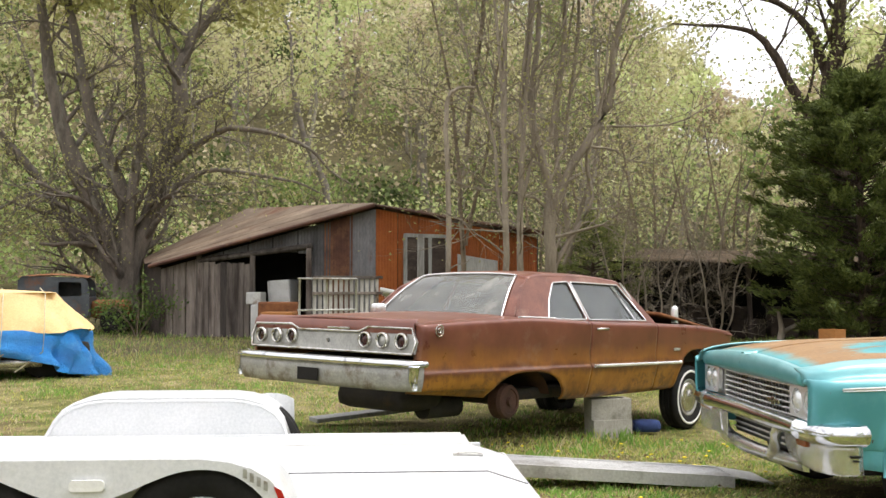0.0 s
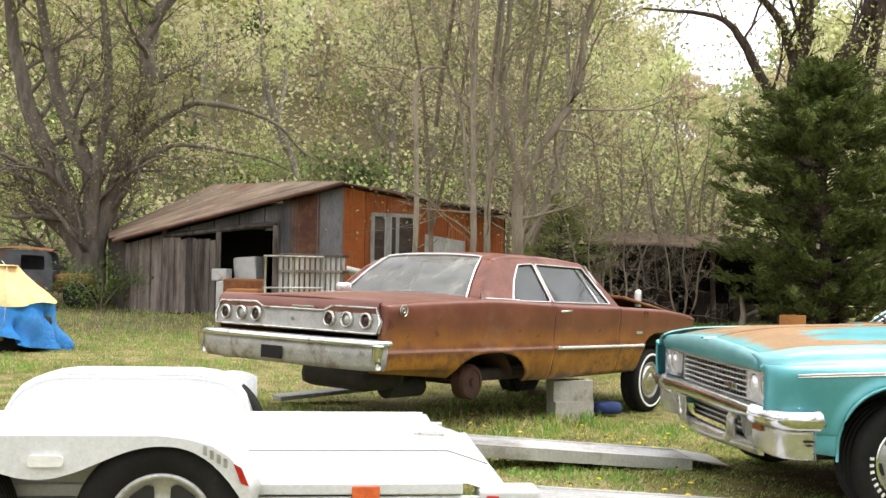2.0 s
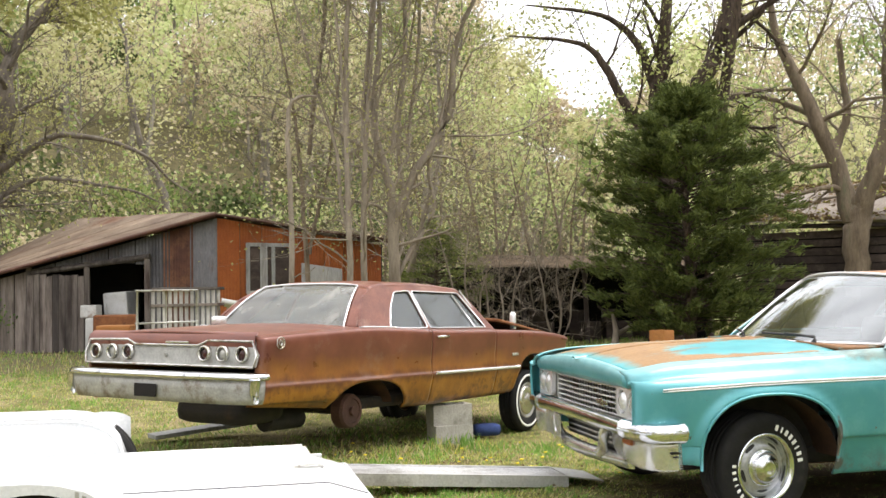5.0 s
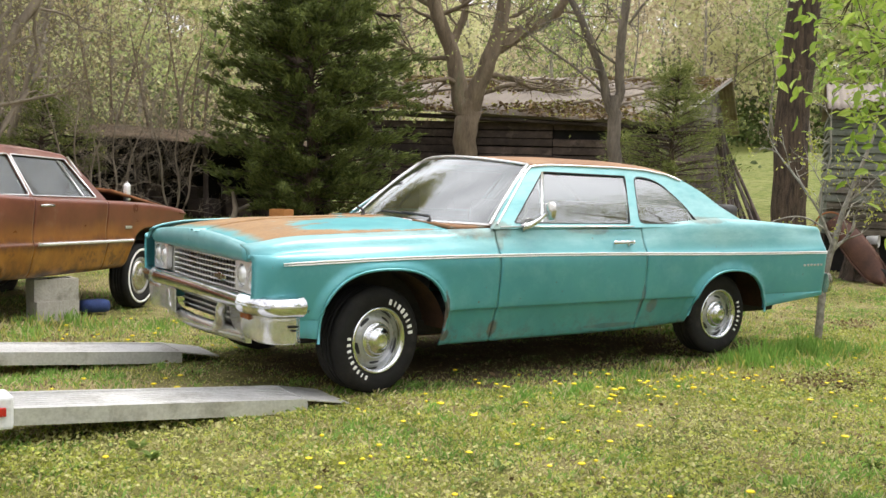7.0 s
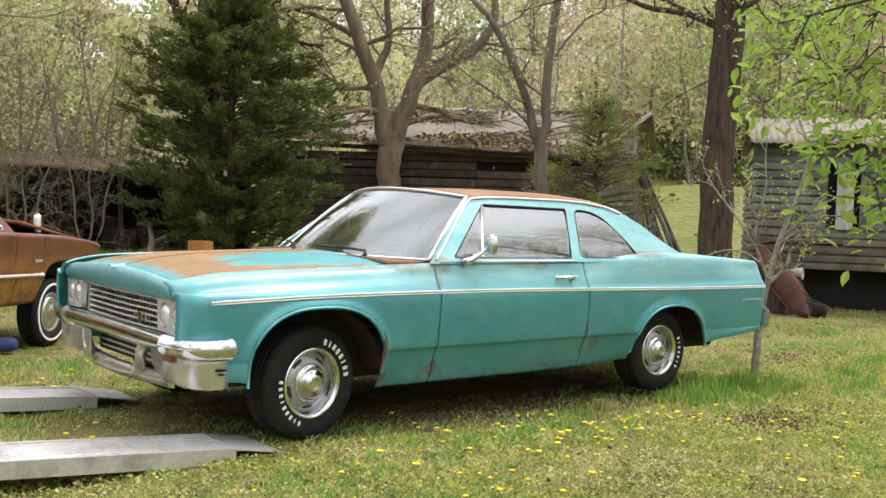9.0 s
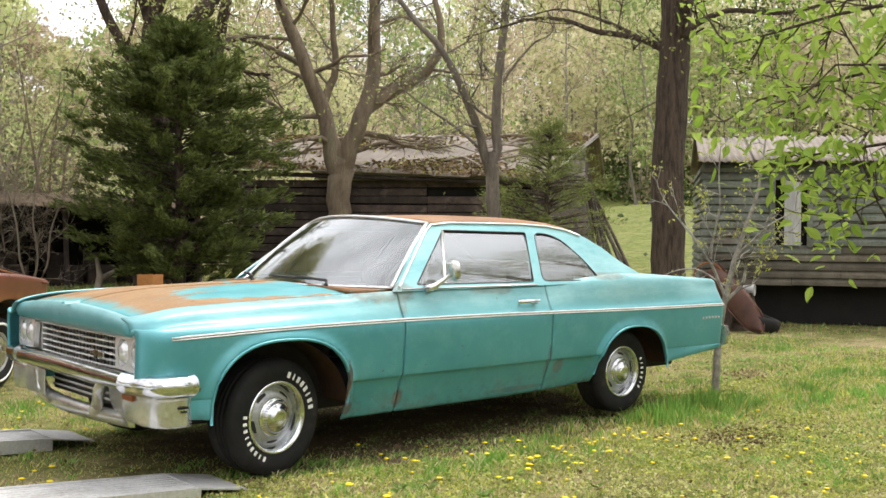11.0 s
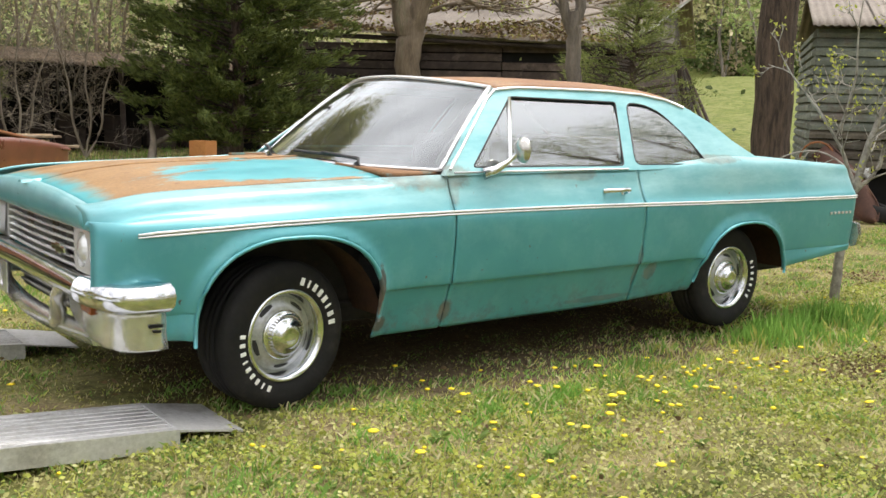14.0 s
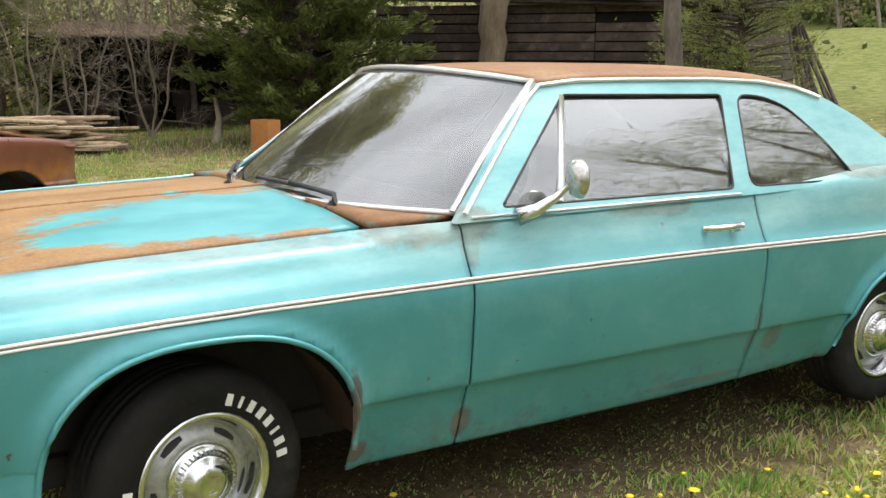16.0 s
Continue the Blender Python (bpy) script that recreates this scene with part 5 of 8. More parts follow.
    both("moulding_insert", tube([p + Vector((0, -0.002, 0)) for p in strip], [0.002] + [0.0034] * 60, 5), M["dull_metal"], car, "", 0)
    # handle, mirror, wipers, badge
    h = B.side(1.9, 6.6)
    hd = join(tube([h + Vector((-0.085, -0.004, 0.0)), h + Vector((-0.07, -0.035, 0.004)), h + Vector((0.05, -0.038, 0.006)), h + Vector((0.075, -0.03, 0.004))], [0.012, 0.012, 0.012, 0.010], 8), tube([h + Vector((0.05, 0.0, -0.01)), h + Vector((0.06, -0.035, 0.004))], 0.016, 8))
    both("door_handle", hd, M["chrome"], car, "chrome door handle", 0)
    both("door_lock", tube([h + Vector((0.055, 0.004, -0.055)), h + Vector((0.055, -0.008, -0.055))], 0.014, 10), M["chrome"], car, "", 0)
    mir = new("wing_mirror")
    mir.parent = car
    tagged(mir, "round chrome wing mirror")
    b0 = B.side(1.09, 8.6)
    part("mirror_stem", tube([b0 + Vector((-0.06, -0.012, 0.002)), b0 + Vector((0.0, -0.03, 0.02)), b0 + Vector((0.055, -0.055, 0.06)), b0 + Vector((0.10, -0.07, 0.10))], [0.03, 0.022, 0.013, 0.011], 10), M["chrome"], mir)
    head = lathe([(0.0, -0.03), (0.03, -0.028), (0.052, -0.017), (0.061, -0.003), (0.063, 0.012), (0.058, 0.016), (0.0, 0.011)], 28, "x")
    bmesh.ops.transform(head, matrix=Matrix.Translation(b0 + Vector((0.115, -0.085, 0.118))) @ Matrix.Rotation(radians(-14), 4, "Z"), verts=head.verts)
    part("mirror_head", head, M["old_chrome"], mir)
    for t0, t1 in ((-0.62, -0.02), (0.18, 0.72)):
        a = wind(0.0, t0) + Vector((-0.05, 0, 0.01))
        e = wind(0.05, t1) + Vector((-0.025, 0, 0.012))
        wp = new("wiper")
        wp.parent = car
        part("wiper_arm", join(tube([a, a + Vector((0.0, 0.0, 0.03)), e * 0.55 + a * 0.45 + Vector((0, 0, 0.03))], [0.014, 0.01, 0.007], 6), tube([a, a + Vector((-0.02, 0, -0.02))], 0.018, 8)), M["black"], wp)
        part("wiper_blade", tube([e * 0.3 + a * 0.7 + Vector((0.012, 0, 0.025)), e + Vector((0.0, 0, 0.012))], 0.008, 5), M["black"], wp)
    q = B.side(3.87, 4.75)
    part("badge_script", join(*[box(0.022, 0.006, 0.017, q + Vector((0.042 * k - 0.06, -0.006, -0.075)), 0.003) for k in range(6)]), M["pale_metal"], car, "small pale script badge")
    # nose: headlamps, grille, bumper
    for side in (1, -1):
        yo = lambda y: y if side == 1 else 2 * YC - y
        bz = new("headlight_unit")
        bz.parent = car
        loop = rounded([(0.085, 0.625), (0.385, 0.632), (0.40, 0.805), (0.065, 0.812)], 0.03)
        if side < 0:
            loop = [(2 * YC - u, v) for u, v in loop[::-1]]
        holes = []
        for cy in (0.165, 0.305):
            holes.append([(yo(cy) + 0.062 * math.cos(a), 0.718 + 0.070 * math.sin(a)) for a in [2 * math.pi * k / 20 for k in range(20)]])
        lean = lambda u, v, d: Vector((-0.75 + 0.10 * (0.785 - v) * -0.3 + 0.14 * max(0, 0.30 - (u if u < YC else 2 * YC - u)) * 0.5 + d, u, v))
        part("bezel", panel(loop, holes, lean, 0.03), M["trim"], bz, "chrome headlight bezel")
        part("lamp_bucket", box(0.05, 0.34, 0.2, (-0.69, yo(0.235), 0.615), 0.01), M["dull_metal"], bz)
        for cy in (0.165, 0.305):
            ln = lathe([(0.0, -0.035), (0.03, -0.03), (0.05, -0.018), (0.063, 0.0), (0.066, 0.03)], 24, "x")
            bmesh.ops.translate(ln, vec=lean(yo(cy), 0.718, 0.02), verts=ln.verts)
            part("headlight", ln, M["lens_glass"], bz, "round headlight")
    gr = new("grille")
    gr.parent = car
    tagged(gr, "chrome bar grille, dark behind")
    part("grille_backing", box(0.02, 1.2, 0.24, (-0.645, YC, 0.585), 0), M["black"], gr)
    for k in range(6):
        z = 0.618 + 0.033 * k
        part("grille_bar", sweep([(-0.69 - 0.02 * math.cos(t * 1.4), YC + t * 0.59, z) for t in [-1 + 0.2 * j for j in range(11)]], [(0.012, -0.006), (0.016, 0), (0.012, 0.006), (-0.012, 0.004), (-0.012, -0.004)]), M["trim"], gr)
    for k in range(25):
        part("grille_rib", box(0.012, 0.004, 0.19, (-0.673, YC - 0.576 + 0.048 * k, 0.61), 0), M["dull_metal"], gr)
    part("grille_header", sweep([(-0.712 - 0.025 * math.cos(t * 1.4), YC + t * 0.62, 0.812) for t in [-1 + 0.2 * j for j in range(11)]], [(0.0, -0.022), (0.02, -0.016), (0.024, 0.018), (-0.01, 0.022), (-0.02, 0.0)]), M["dull_metal"], gr, "bright moulding over the grille")
    part("grille_badge", join(box(0.012, 0.17, 0.03, (-0.73, YC - 0.30, 0.66), 0.006), box(0.012, 0.06, 0.05, (-0.731, YC - 0.30, 0.65), 0.006)), M["chrome"], gr, "plain chrome badge")
    bp = new("front_bumper")
    bp.parent = car
    tagged(bp, "chrome front bumper with dents and white apron ends")
    line = [(-0.555, -0.06), (-0.60, -0.075), (-0.67, -0.07), (-0.725, -0.03), (-0.755, 0.06), (-0.77, 0.22), (-0.77, 0.42), (-0.772, 0.62), (-0.775, YC)]
    line = line + [(x, 2 * YC - y) for x, y in line[-2::-1]]
    dipz = lambda y: 0.585 - 0.012 * min(1, abs(y - YC) / 0.9)
    top = [(x, y, dipz(y)) for x, y in line]
    part("bumper_bar", sweep(top[::-1], [(-0.02, -0.045), (0.012, -0.048), (0.036, -0.03), (0.044, 0.0), (0.036, 0.03), (0.012, 0.048), (-0.02, 0.045)]), M["chrome"], bp)
    for s in (1, -1):
        cap = [(x, y if s == 1 else 2 * YC - y, 0.577) for x, y in line[:6]]
        part("bumper_end", sweep(cap[::-1] if s == 1 else cap, [(-0.02, -0.052), (0.018, -0.055), (0.046, -0.032), (0.055, 0.004), (0.044, 0.036), (0.016, 0.056), (-0.02, 0.05)]), M["chrome"], bp, "thick chrome bumper end")
        rows = []
        for x, y in line[:7]:
            k = max(0, (y - 0.05) / 0.4)
            yy = y if s == 1 else 2 * YC - y
            sy = 1 if s == 1 else -1
            rows.append([(x + 0.004 + 0.012 * q**4 + 0.03 * min(1, k) * q**3, yy + sy * 0.016 + sy * 0.012 * q**4, 0.55 - (0.182 - 0.035 * min(1, k) * k) * q) for q in (0, 0.3, 0.6, 0.85, 0.95, 1)])
        b = grid(rows if s == -1 else [r for r in rows])
        sheet(part("bumper_apron", b, M["white_chrome"], bp, "white-grey bumper end below the bar"), 0.02)
        amb = box(0.02, 0.12, 0.035, (0, 0, 0), 0.006)
        bmesh.ops.transform(amb, matrix=Matrix.Translation((-0.765, 0.20 if s == 1 else 2 * YC - 0.20, 0.488)), verts=amb.verts)
        part("indicator", amb, M["amber"], bp, "amber indicator lens")
        g = tube([(-0.76, YC - s * 0.46, 0.57), (-0.775, YC - s * 0.44, 0.50), (-0.77, YC - s * 0.40, 0.42), (-0.75, YC - s * 0.3, 0.365)], [0.03, 0.036, 0.034, 0.03], 10)
        part("bumper_guard", g, M["white_chrome"], bp)
    low = [(-0.69 - 0.05 * math.cos(t * 1.5), YC + t * 0.66, 0.365 - 0.012 * math.cos(t * 1.5)) for t in [-1 + 0.1 * j for j in range(21)]]
    part("lower_bar", sweep(low[::-1], [(-0.015, -0.04), (0.02, -0.035), (0.03, 0.0), (0.02, 0.035), (-0.015, 0.04)]), M["white_chrome"], bp)
    # Black box behind the bars paints the shade of the lower opening.
    part("lower_opening_shade", box(0.02, 0.95, 0.12, (-0.66, YC, 0.40), 0), M["black"], bp)
    for k in range(3):
        part("lower_grille_bar", box(0.014, 0.9, 0.012, (-0.685, YC, 0.425 + 0.034 * k), 0.003), M["trim"], bp)
    part("number_plate", box(0.01, 0.3, 0.15, (-0.79, YC + 0.45, 0.385), 0.004), M["white_chrome"], bp, "blank faded number plate")
    part("apron_scuff", join(box(0.055, 0.004, 0.012, (-0.60, -0.064, 0.462), 0.004), box(0.03, 0.004, 0.010, (-0.595, -0.063, 0.442), 0.003)), M["rubber"], bp, "dark scuff mark")
    # inside and underneath
    part("floor_pan", box(4.3, 1.35, 0.1, (1.75, YC, 0.3), 0.03), M["dark"], car)
    part("inner_body", box(1.0, 1.3, 0.5, (0.05, YC, 0.36), 0.05), M["dark"], car)
    part("trunk_floor", box(1.6, 1.3, 0.4, (3.4, YC, 0.38), 0.05), M["dark"], car)
    part("dashboard", box(0.3, 1.6, 0.22, (0.92, YC, 0.8), 0.06), M["interior"], car)
    for x, nm in ((1.75, "front_seat"), (2.6, "rear_seat")):
        part(nm, join(box(0.55, 1.45, 0.22, (x - 0.25, YC, 0.45), 0.07), box(0.2, 1.45, 0.62, (x + 0.05, YC, 0.52), 0.08, Matrix.Rotation(radians(8), 4, "Y"))), M["interior"], car)
    ring = [(0.19 * math.cos(a), 0.19 * math.sin(a), 0) for a in [2 * math.pi * k / 28 for k in range(29)]]
    sw = join(tube(ring, 0.011, 6, False), tube([(-0.19, 0, 0), (0, 0, -0.03), (0.19, 0, 0)], 0.009, 5), tube([(0, 0, -0.03), (0, 0, -0.4)], 0.022, 8))
    bmesh.ops.transform(sw, matrix=Matrix.Translation((1.30, 0.55, 1.02)) @ Matrix.Rotation(radians(-62), 4, "Y"), verts=sw.verts)
    part("steering_wheel", sw, M["pale_plastic"], car, "pale steering wheel")
    part("exhaust_pipe", tube([(0.4, 0.6, 0.27), (2.6, 0.6, 0.27), (3.4, 0.45, 0.32), (4.16, 0.45, 0.36)], 0.028, 8), M["rust"], car)
    for xc in (0.02, 3.02):
        for s in (1, -1):
            arc = [(xc + 0.47 * math.cos(a), 0.33 + 0.43 * math.sin(a)) for a in [math.pi * (0.03 + 0.94 * k / 20) for k in range(21)]]
            ys = [0.06, 0.42]
            rows = [[(x, y if s == 1 else 2 * YC - y, z) for y in ys] for x, z in arc]
            part("wheel_well", grid(rows), M["well_rust"], car, "rusty inner wheel well")
            fill = [[(xc, 0.42 if s == 1 else 2 * YC - 0.42, 0.33)] + [(x, 0.42 if s == 1 else 2 * YC - 0.42, z) for x, z in arc]]
            bmf = bmesh.new()
            bmf.faces.new([bmf.verts.new(p) for p in fill[0]])
            part("wheel_well_side", bmf, M["dark"], car)
    for x in (0.0, 3.02):
        w = rally_wheel(pose(0.0 if x == 0 else 2.962, 0.165, 0.336 if x == 0 else 0.345, 0, 0, 9 if x == 0 else 0) @ Matrix.Rotation(radians(0 if x == 0 else 48), 4, "Y"), "", [(18, 8, 9.2, True), (205, 9, 9.0, False)] if x == 0 else [(20, 7, 9.5, False)])
        w.scale = [0.945 if x == 0 else 0.89] * 3
        w.parent = car
        w2 = copy_thing(w, pose(x, 2 * YC - 0.165, 0.336, 0, 0, 189 if x == 0 else 180))
        w2.parent = car
    return car


M["stripe"] = surf("white_bright_stripe", (0.85, 0.85, 0.85), (0.92, 0.92, 0.91), 8, 0.35, 0.0, 0.02, 0.001)
M["white_chrome"] = surf("dull_whitish_chrome", (0.55, 0.55, 0.53), (0.7, 0.7, 0.68), 6, 0.24, 0.75, 0.08, 0.002, c=(0.45, 0.43, 0.38))
M["pale_plastic"] = surf("pale_plastic", (0.3, 0.33, 0.3), (0.4, 0.42, 0.38), 8, 0.5)
M["well_rust"] = surf("rusty_wheel_well", (0.028, 0.013, 0.008), (0.07, 0.03, 0.014), 6, 0.95, 0, 0.3, 0.004, c=(0.03, 0.02, 0.014))
sedan = teal_car()


def brown_profile(zb, zt):
    return [(0.10, zb), (0.055, zb + 0.05), (0.025, 0.44), (0.0, 0.555), (0.014, 0.60), (0.018, 0.70), (0.006, 0.84), (0.004, zt - 0.05), (0.018, zt - 0.014), (0.07, zt)]


BROWN = Body(
    [-0.84, -0.5, 0.0, 0.5, 0.9, 1.5, 2.0, 2.6, 3.0, 3.5, 4.0, 4.40],
    [0.885, 0.92, 0.95, 0.962, 0.968, 0.972, 0.978, 0.995, 1.0, 0.985, 0.962, 0.935],
    [0.35, 0.33, 0.31, 0.30, 0.29, 0.285, 0.28, 0.29, 0.30, 0.35, 0.39, 0.42],
    brown_profile,
    [(0.0, 0.34, 0.43, 0.43, 0.36, 2.3), (3.0, 0.24, 0.56, 0.52, 0.31, 2.4)],
    (-0.74, 0.11), (4.27, 0.07), flare=0.006)


M["tail_grey"] = surf("weathered_tail_aluminium", (0.3, 0.3, 0.28), (0.45, 0.45, 0.42), 9, 0.55, 0.3, 0.2, 0.002, c=(0.2, 0.17, 0.13))


def brown_car():
    car = thing("coupe", "rusted brown and gold hardtop coupe propped on concrete blocks", "car")
    B = BROWN
    both("front_fender", B.skin(-0.84, 0.868, 0, 9), M["impala"], car, "brown front fender")
    both("door", B.skin(0.876, 2.055, 0.3, 9), M["impala"], car, "brown and gold door")
    both("rocker_panel", B.skin(0.876, 2.3, 0, 0.27, nv=4), M["impala"], car)
    both("quarter_panel", B.skin(2.063, 4.34, 0, 9), M["impala"], car, "brown and gold rear quarter with rust")
    zt = lambda x: float(cub(B.xk, B.zt, x))
    sheet(part("trunk_lid", across([3.06 + 1.27 * i / 16 for i in range(17)], lambda x: 0.03, lambda x: zt(x) - 0.002, lambda x: 0.035), M["impala_roof"], car, "rust-brown trunk lid"), 0.02)
    hood = across([-0.8 + 1.38 * i / 16 for i in range(17)], lambda x: 0.10, lambda x: 0.0, lambda x: 0.03)
    for v in hood.verts:
        v.co.z += 0.89 + (v.co.x + 0.8) * 0.135
    sheet(part("hood", hood, M["rust"], car, "rusty hood standing open at the rear"), 0.03)
    # Black box: the engine bay's shade is its colour.
    part("engine_bay", box(1.3, 1.6, 0.35, (-0.1, YC, 0.55), 0.02), M["shade_black"], car)
    part("cowl", across([0.6, 0.7, 0.8, 0.9], lambda x: 0.05, lambda x: 0.955, lambda x: 0.01, 8), M["impala_roof"], car)

    def place(u, v, d):
        return Vector((u, 0.055 + (v - 0.975) * 0.62 + d, v))
    outer = [(0.76, 0.965), (2.0, 0.972), (2.6, 0.975), (3.04, 0.975), (2.97, 1.06), (2.88, 1.16), (2.77, 1.265), (2.63, 1.335), (2.43, 1.37), (2.0, 1.386), (1.45, 1.384), (1.10, 1.362), (1.01, 1.30)]
    win = rounded([(0.93, 0.99), (1.955, 0.99), (1.975, 1.338), (1.15, 1.336)], 0.02)
    quarter = rounded([(1.995, 0.99), (2.60, 0.99), (2.45, 1.17), (2.27, 1.32), (2.01, 1.34)], 0.035)
    both("side_frame", panel(outer, [win, quarter], place, 0.03), M["impala_roof"], car, "rust-brown pillars and roof side", 0)
    both("door_glass", panel(win, [], lambda u, v, d: place(u, v, 0.014 + d), 0.004), M["dim_glass"], car, "side window", 0)
    both("quarter_glass", panel(quarter, [], lambda u, v, d: place(u, v, 0.014 + d), 0.004), M["dim_glass"], car, "rear side window", 0)
    both("window_trim", tube([place(u, v, -0.004) for u, v in win + win[:1]], 0.0065, 6), M["trim"], car, "bright window trim", 0)
    both("quarter_trim", tube([place(u, v, -0.004) for u, v in quarter + quarter[:1]], 0.0075, 6), M["trim"], car, "bright window trim", 0)
    both("vent_post", tube([place(1.13, 0.995, 0.002), place(1.26, 1.318, 0.002)], 0.007, 6), M["trim"], car, "", 0)
    both("belt_trim", tube([(x, B.side(x, 8.9).y - 0.0, zt(x) + 0.004) for x in [2.55 + 0.06 * i for i in range(10)]], 0.008, 6), M["trim"], car, "bright belt moulding", 0)
    ts = [-1 + 2 * j / 24 for j in range(25)]
    def roof_pt(s, t):
        x = (0.95 + 0.15 * t * t) * (1 - s) + (2.57 + 0.06 * t * t) * s
        ez = float(cub([0.88, 1.1, 1.45, 2.0, 2.45, 2.69], [1.352, 1.362, 1.384, 1.386, 1.368, 1.32], x))
        y = 0.055 + (ez - 0.975) * 0.62
        return Vector((x, YC + t * (YC - y), ez + 0.05 * math.sqrt(max(0, 1 - abs(t) ** 3))))
    sheet(part("roof", grid([[roof_pt(s, t) for t in ts] for s in [k / 20 for k in range(21)]]), M["impala_roof"], car, "rust-brown roof"), 0.02)
    back = lambda s, t: roof_pt(1, t) * (1 - s) + Vector((3.02 + 0.14 * (1 - t * t), YC + t * 0.86, 0.985)) * s + Vector((0, 0, 0.035 * math.sin(math.pi * s)))
    rim_t = lambda s: 0.80 + 0.06 * s
    frame_rows = []
    for s in [k / 10 for k in range(11)]:
        frame_rows.append([back(s, -1 + (1 - rim_t(s)) * j / 4) for j in range(5)])
    left = grid(frame_rows)
    both("rear_pillar", left, M["impala_roof"], car, "rust-brown rear pillar", 0.012)
    part("rear_window", grid([[back(s, rim_t(s) * (-1 + 2 * j / 20)) for j in range(21)] for s in [k / 10 for k in range(11)]]), M["old_glass"], car, "dusty sloping rear window")
    ring = [back(0.02, rim_t(0) * (-1 + 2 * j / 14)) for j in range(15)] + [back(s, rim_t(s)) for s in (0.2, 0.4, 0.6, 0.8, 0.97)] + [back(0.99, rim_t(1) * (1 - 2 * j / 14)) for j in range(15)] + [back(s, -rim_t(s)) for s in (0.8, 0.6, 0.4, 0.2, 0.02)]
    part("rear_window_moulding", tube([p + Vector((0.005, 0, 0.008)) for p in ring], 0.009, 6), M["trim"], car, "bright rear window moulding")
    wind = lambda s, t: Vector(((0.56 + 0.30 * abs(t) ** 2) * (1 - s) + (0.95 + 0.15 * t * t) * s, YC + t * (0.87 * (1 - s) + 0.69 * s), 0.97 * (1 - s) + (1.402 - 0.045 * t * t) * s))
    part("windshield", grid([[wind(s, t) for t in ts] for s in [k / 6 for k in range(7)]]), M["old_glass"], car, "dusty windshield")
    both("windshield_trim", tube([wind(s, -0.985) + Vector((0, -0.012, 0)) for s in [k / 6 for k in range(7)]], 0.014, 6), M["trim"], car, "bright windshield pillar trim", 0)
    # trim and badges
    both("side_moulding", sweep([B.side(0.40 + 1.62 * i / 20, 3.35) + Vector((0, -0.012, 0)) for i in range(21)], [(-0.006, -0.016), (0.008, -0.012), (0.01, 0.0), (0.008, 0.012), (-0.006, 0.016)]), M["trim"], car, "bright lower side moulding", 0)
    h = B.side(1.9, 6.7)
    both("door_handle", tube([h + Vector((-0.09, 0, 0)), h + Vector((-0.07, -0.03, 0.004)), h + Vector((0.05, -0.034, 0.004)), h + Vector((0.075, 0, 0))], 0.012, 7), M["old_chrome"], car, "chrome door handle", 0)
    e = B.side(4.16, 6.75)
    em = lathe([(0.044, -0.004), (0.048, -0.012), (0.042, -0.014), (0.038, -0.006)], 24)
    em = join(em, lathe([(0.02, -0.004), (0.024, -0.012), (0.018, -0.013), (0.013, -0.006)], 18))
    bmesh.ops.translate(em, vec=e, verts=em.verts)
    both("emblem", em, M["old_chrome"], car, "round chrome emblem ring", 0)
    q = B.side(0.46, 5.0)
    both("fender_badge", box(0.13, 0.008, 0.03, q + Vector((0, -0.008, -0.01)), 0.006), M["dull_metal"], car, "small fender badge", 0)
    # tail: panel, six lamps, bumper
    tail = new("tail_panel")
    tail.parent = car
    tagged(tail, "dull aluminium tail panel with six round lamps")
    loop = [(0.03, 0.71), (1.91, 0.71), (1.93, 0.80), (1.88, 0.90), (1.42, 0.905), (1.32, 0.865), (0.62, 0.865), (0.52, 0.905), (0.06, 0.90), (0.01, 0.80)]
    part("panel_face", panel(loop, [], lambda u, v, d: Vector((4.33 + 0.12 * (0.8 - v) + d, u, v)), 0.02), M["tail_grey"], tail)
    part("panel_rim", tube([(4.362 + 0.12 * (0.8 - v), u, v) for u, v in loop + loop[:1]], 0.011, 6), M["old_chrome"], tail, "chrome rim of the tail panel")
    part("tail_upper", grid([[(4.30, 0.04 + 1.86 * j / 12, 0.972) for j in range(13)], [(4.35, 0.04 + 1.86 * j / 12, 0.94) for j in range(13)], [(4.345, 0.04 + 1.86 * j / 12, 0.86) for j in range(13)]]), M["impala"], car)
    for cy in (0.15, 0.35, 0.54):
        for yy in (cy, 2 * YC - cy):
            tl = new("tail_light")
            tl.parent = tail
            ringb = lathe([(0.062, 0.0), (0.066, 0.02), (0.06, 0.04), (0.05, 0.044), (0.046, 0.026)], 26, "x")
            bmesh.ops.translate(ringb, vec=(4.345, yy, 0.805), verts=ringb.verts)
            part("lamp_ring", ringb, M["old_chrome"], tl)
            lens = lathe([(0.046, 0.015), (0.034, 0.022), (0.02, 0.03), (0.0, 0.032)], 22, "x")
            bmesh.ops.translate(lens, vec=(4.345, yy, 0.805), verts=lens.verts)
            part("lamp_lens", lens, M["dark_red_lens"] if cy != 0.35 else M["dull_metal"], tl, "round faded tail lamp")
    part("lid_script", box(0.012, 0.26, 0.018, (4.355, YC + 0.12, 0.878), 0.004), M["old_chrome"], tail)
    part("lid_lock", tube([(4.345, YC, 0.79), (4.37, YC, 0.785)], 0.016, 8), M["dull_metal"], tail)
    bp = new("rear_bumper")
    bp.parent = car
    tagged(bp, "tarnished chrome rear bumper with dented lower face")
    line = [(4.33, -0.055), (4.345, -0.065), (4.37, -0.06), (4.44, -0.035), (4.50, 0.06), (4.53, 0.25), (4.545, 0.6), (4.55, YC)]
    line = line + [(x, 2 * YC - y) for x, y in line[-2::-1]]
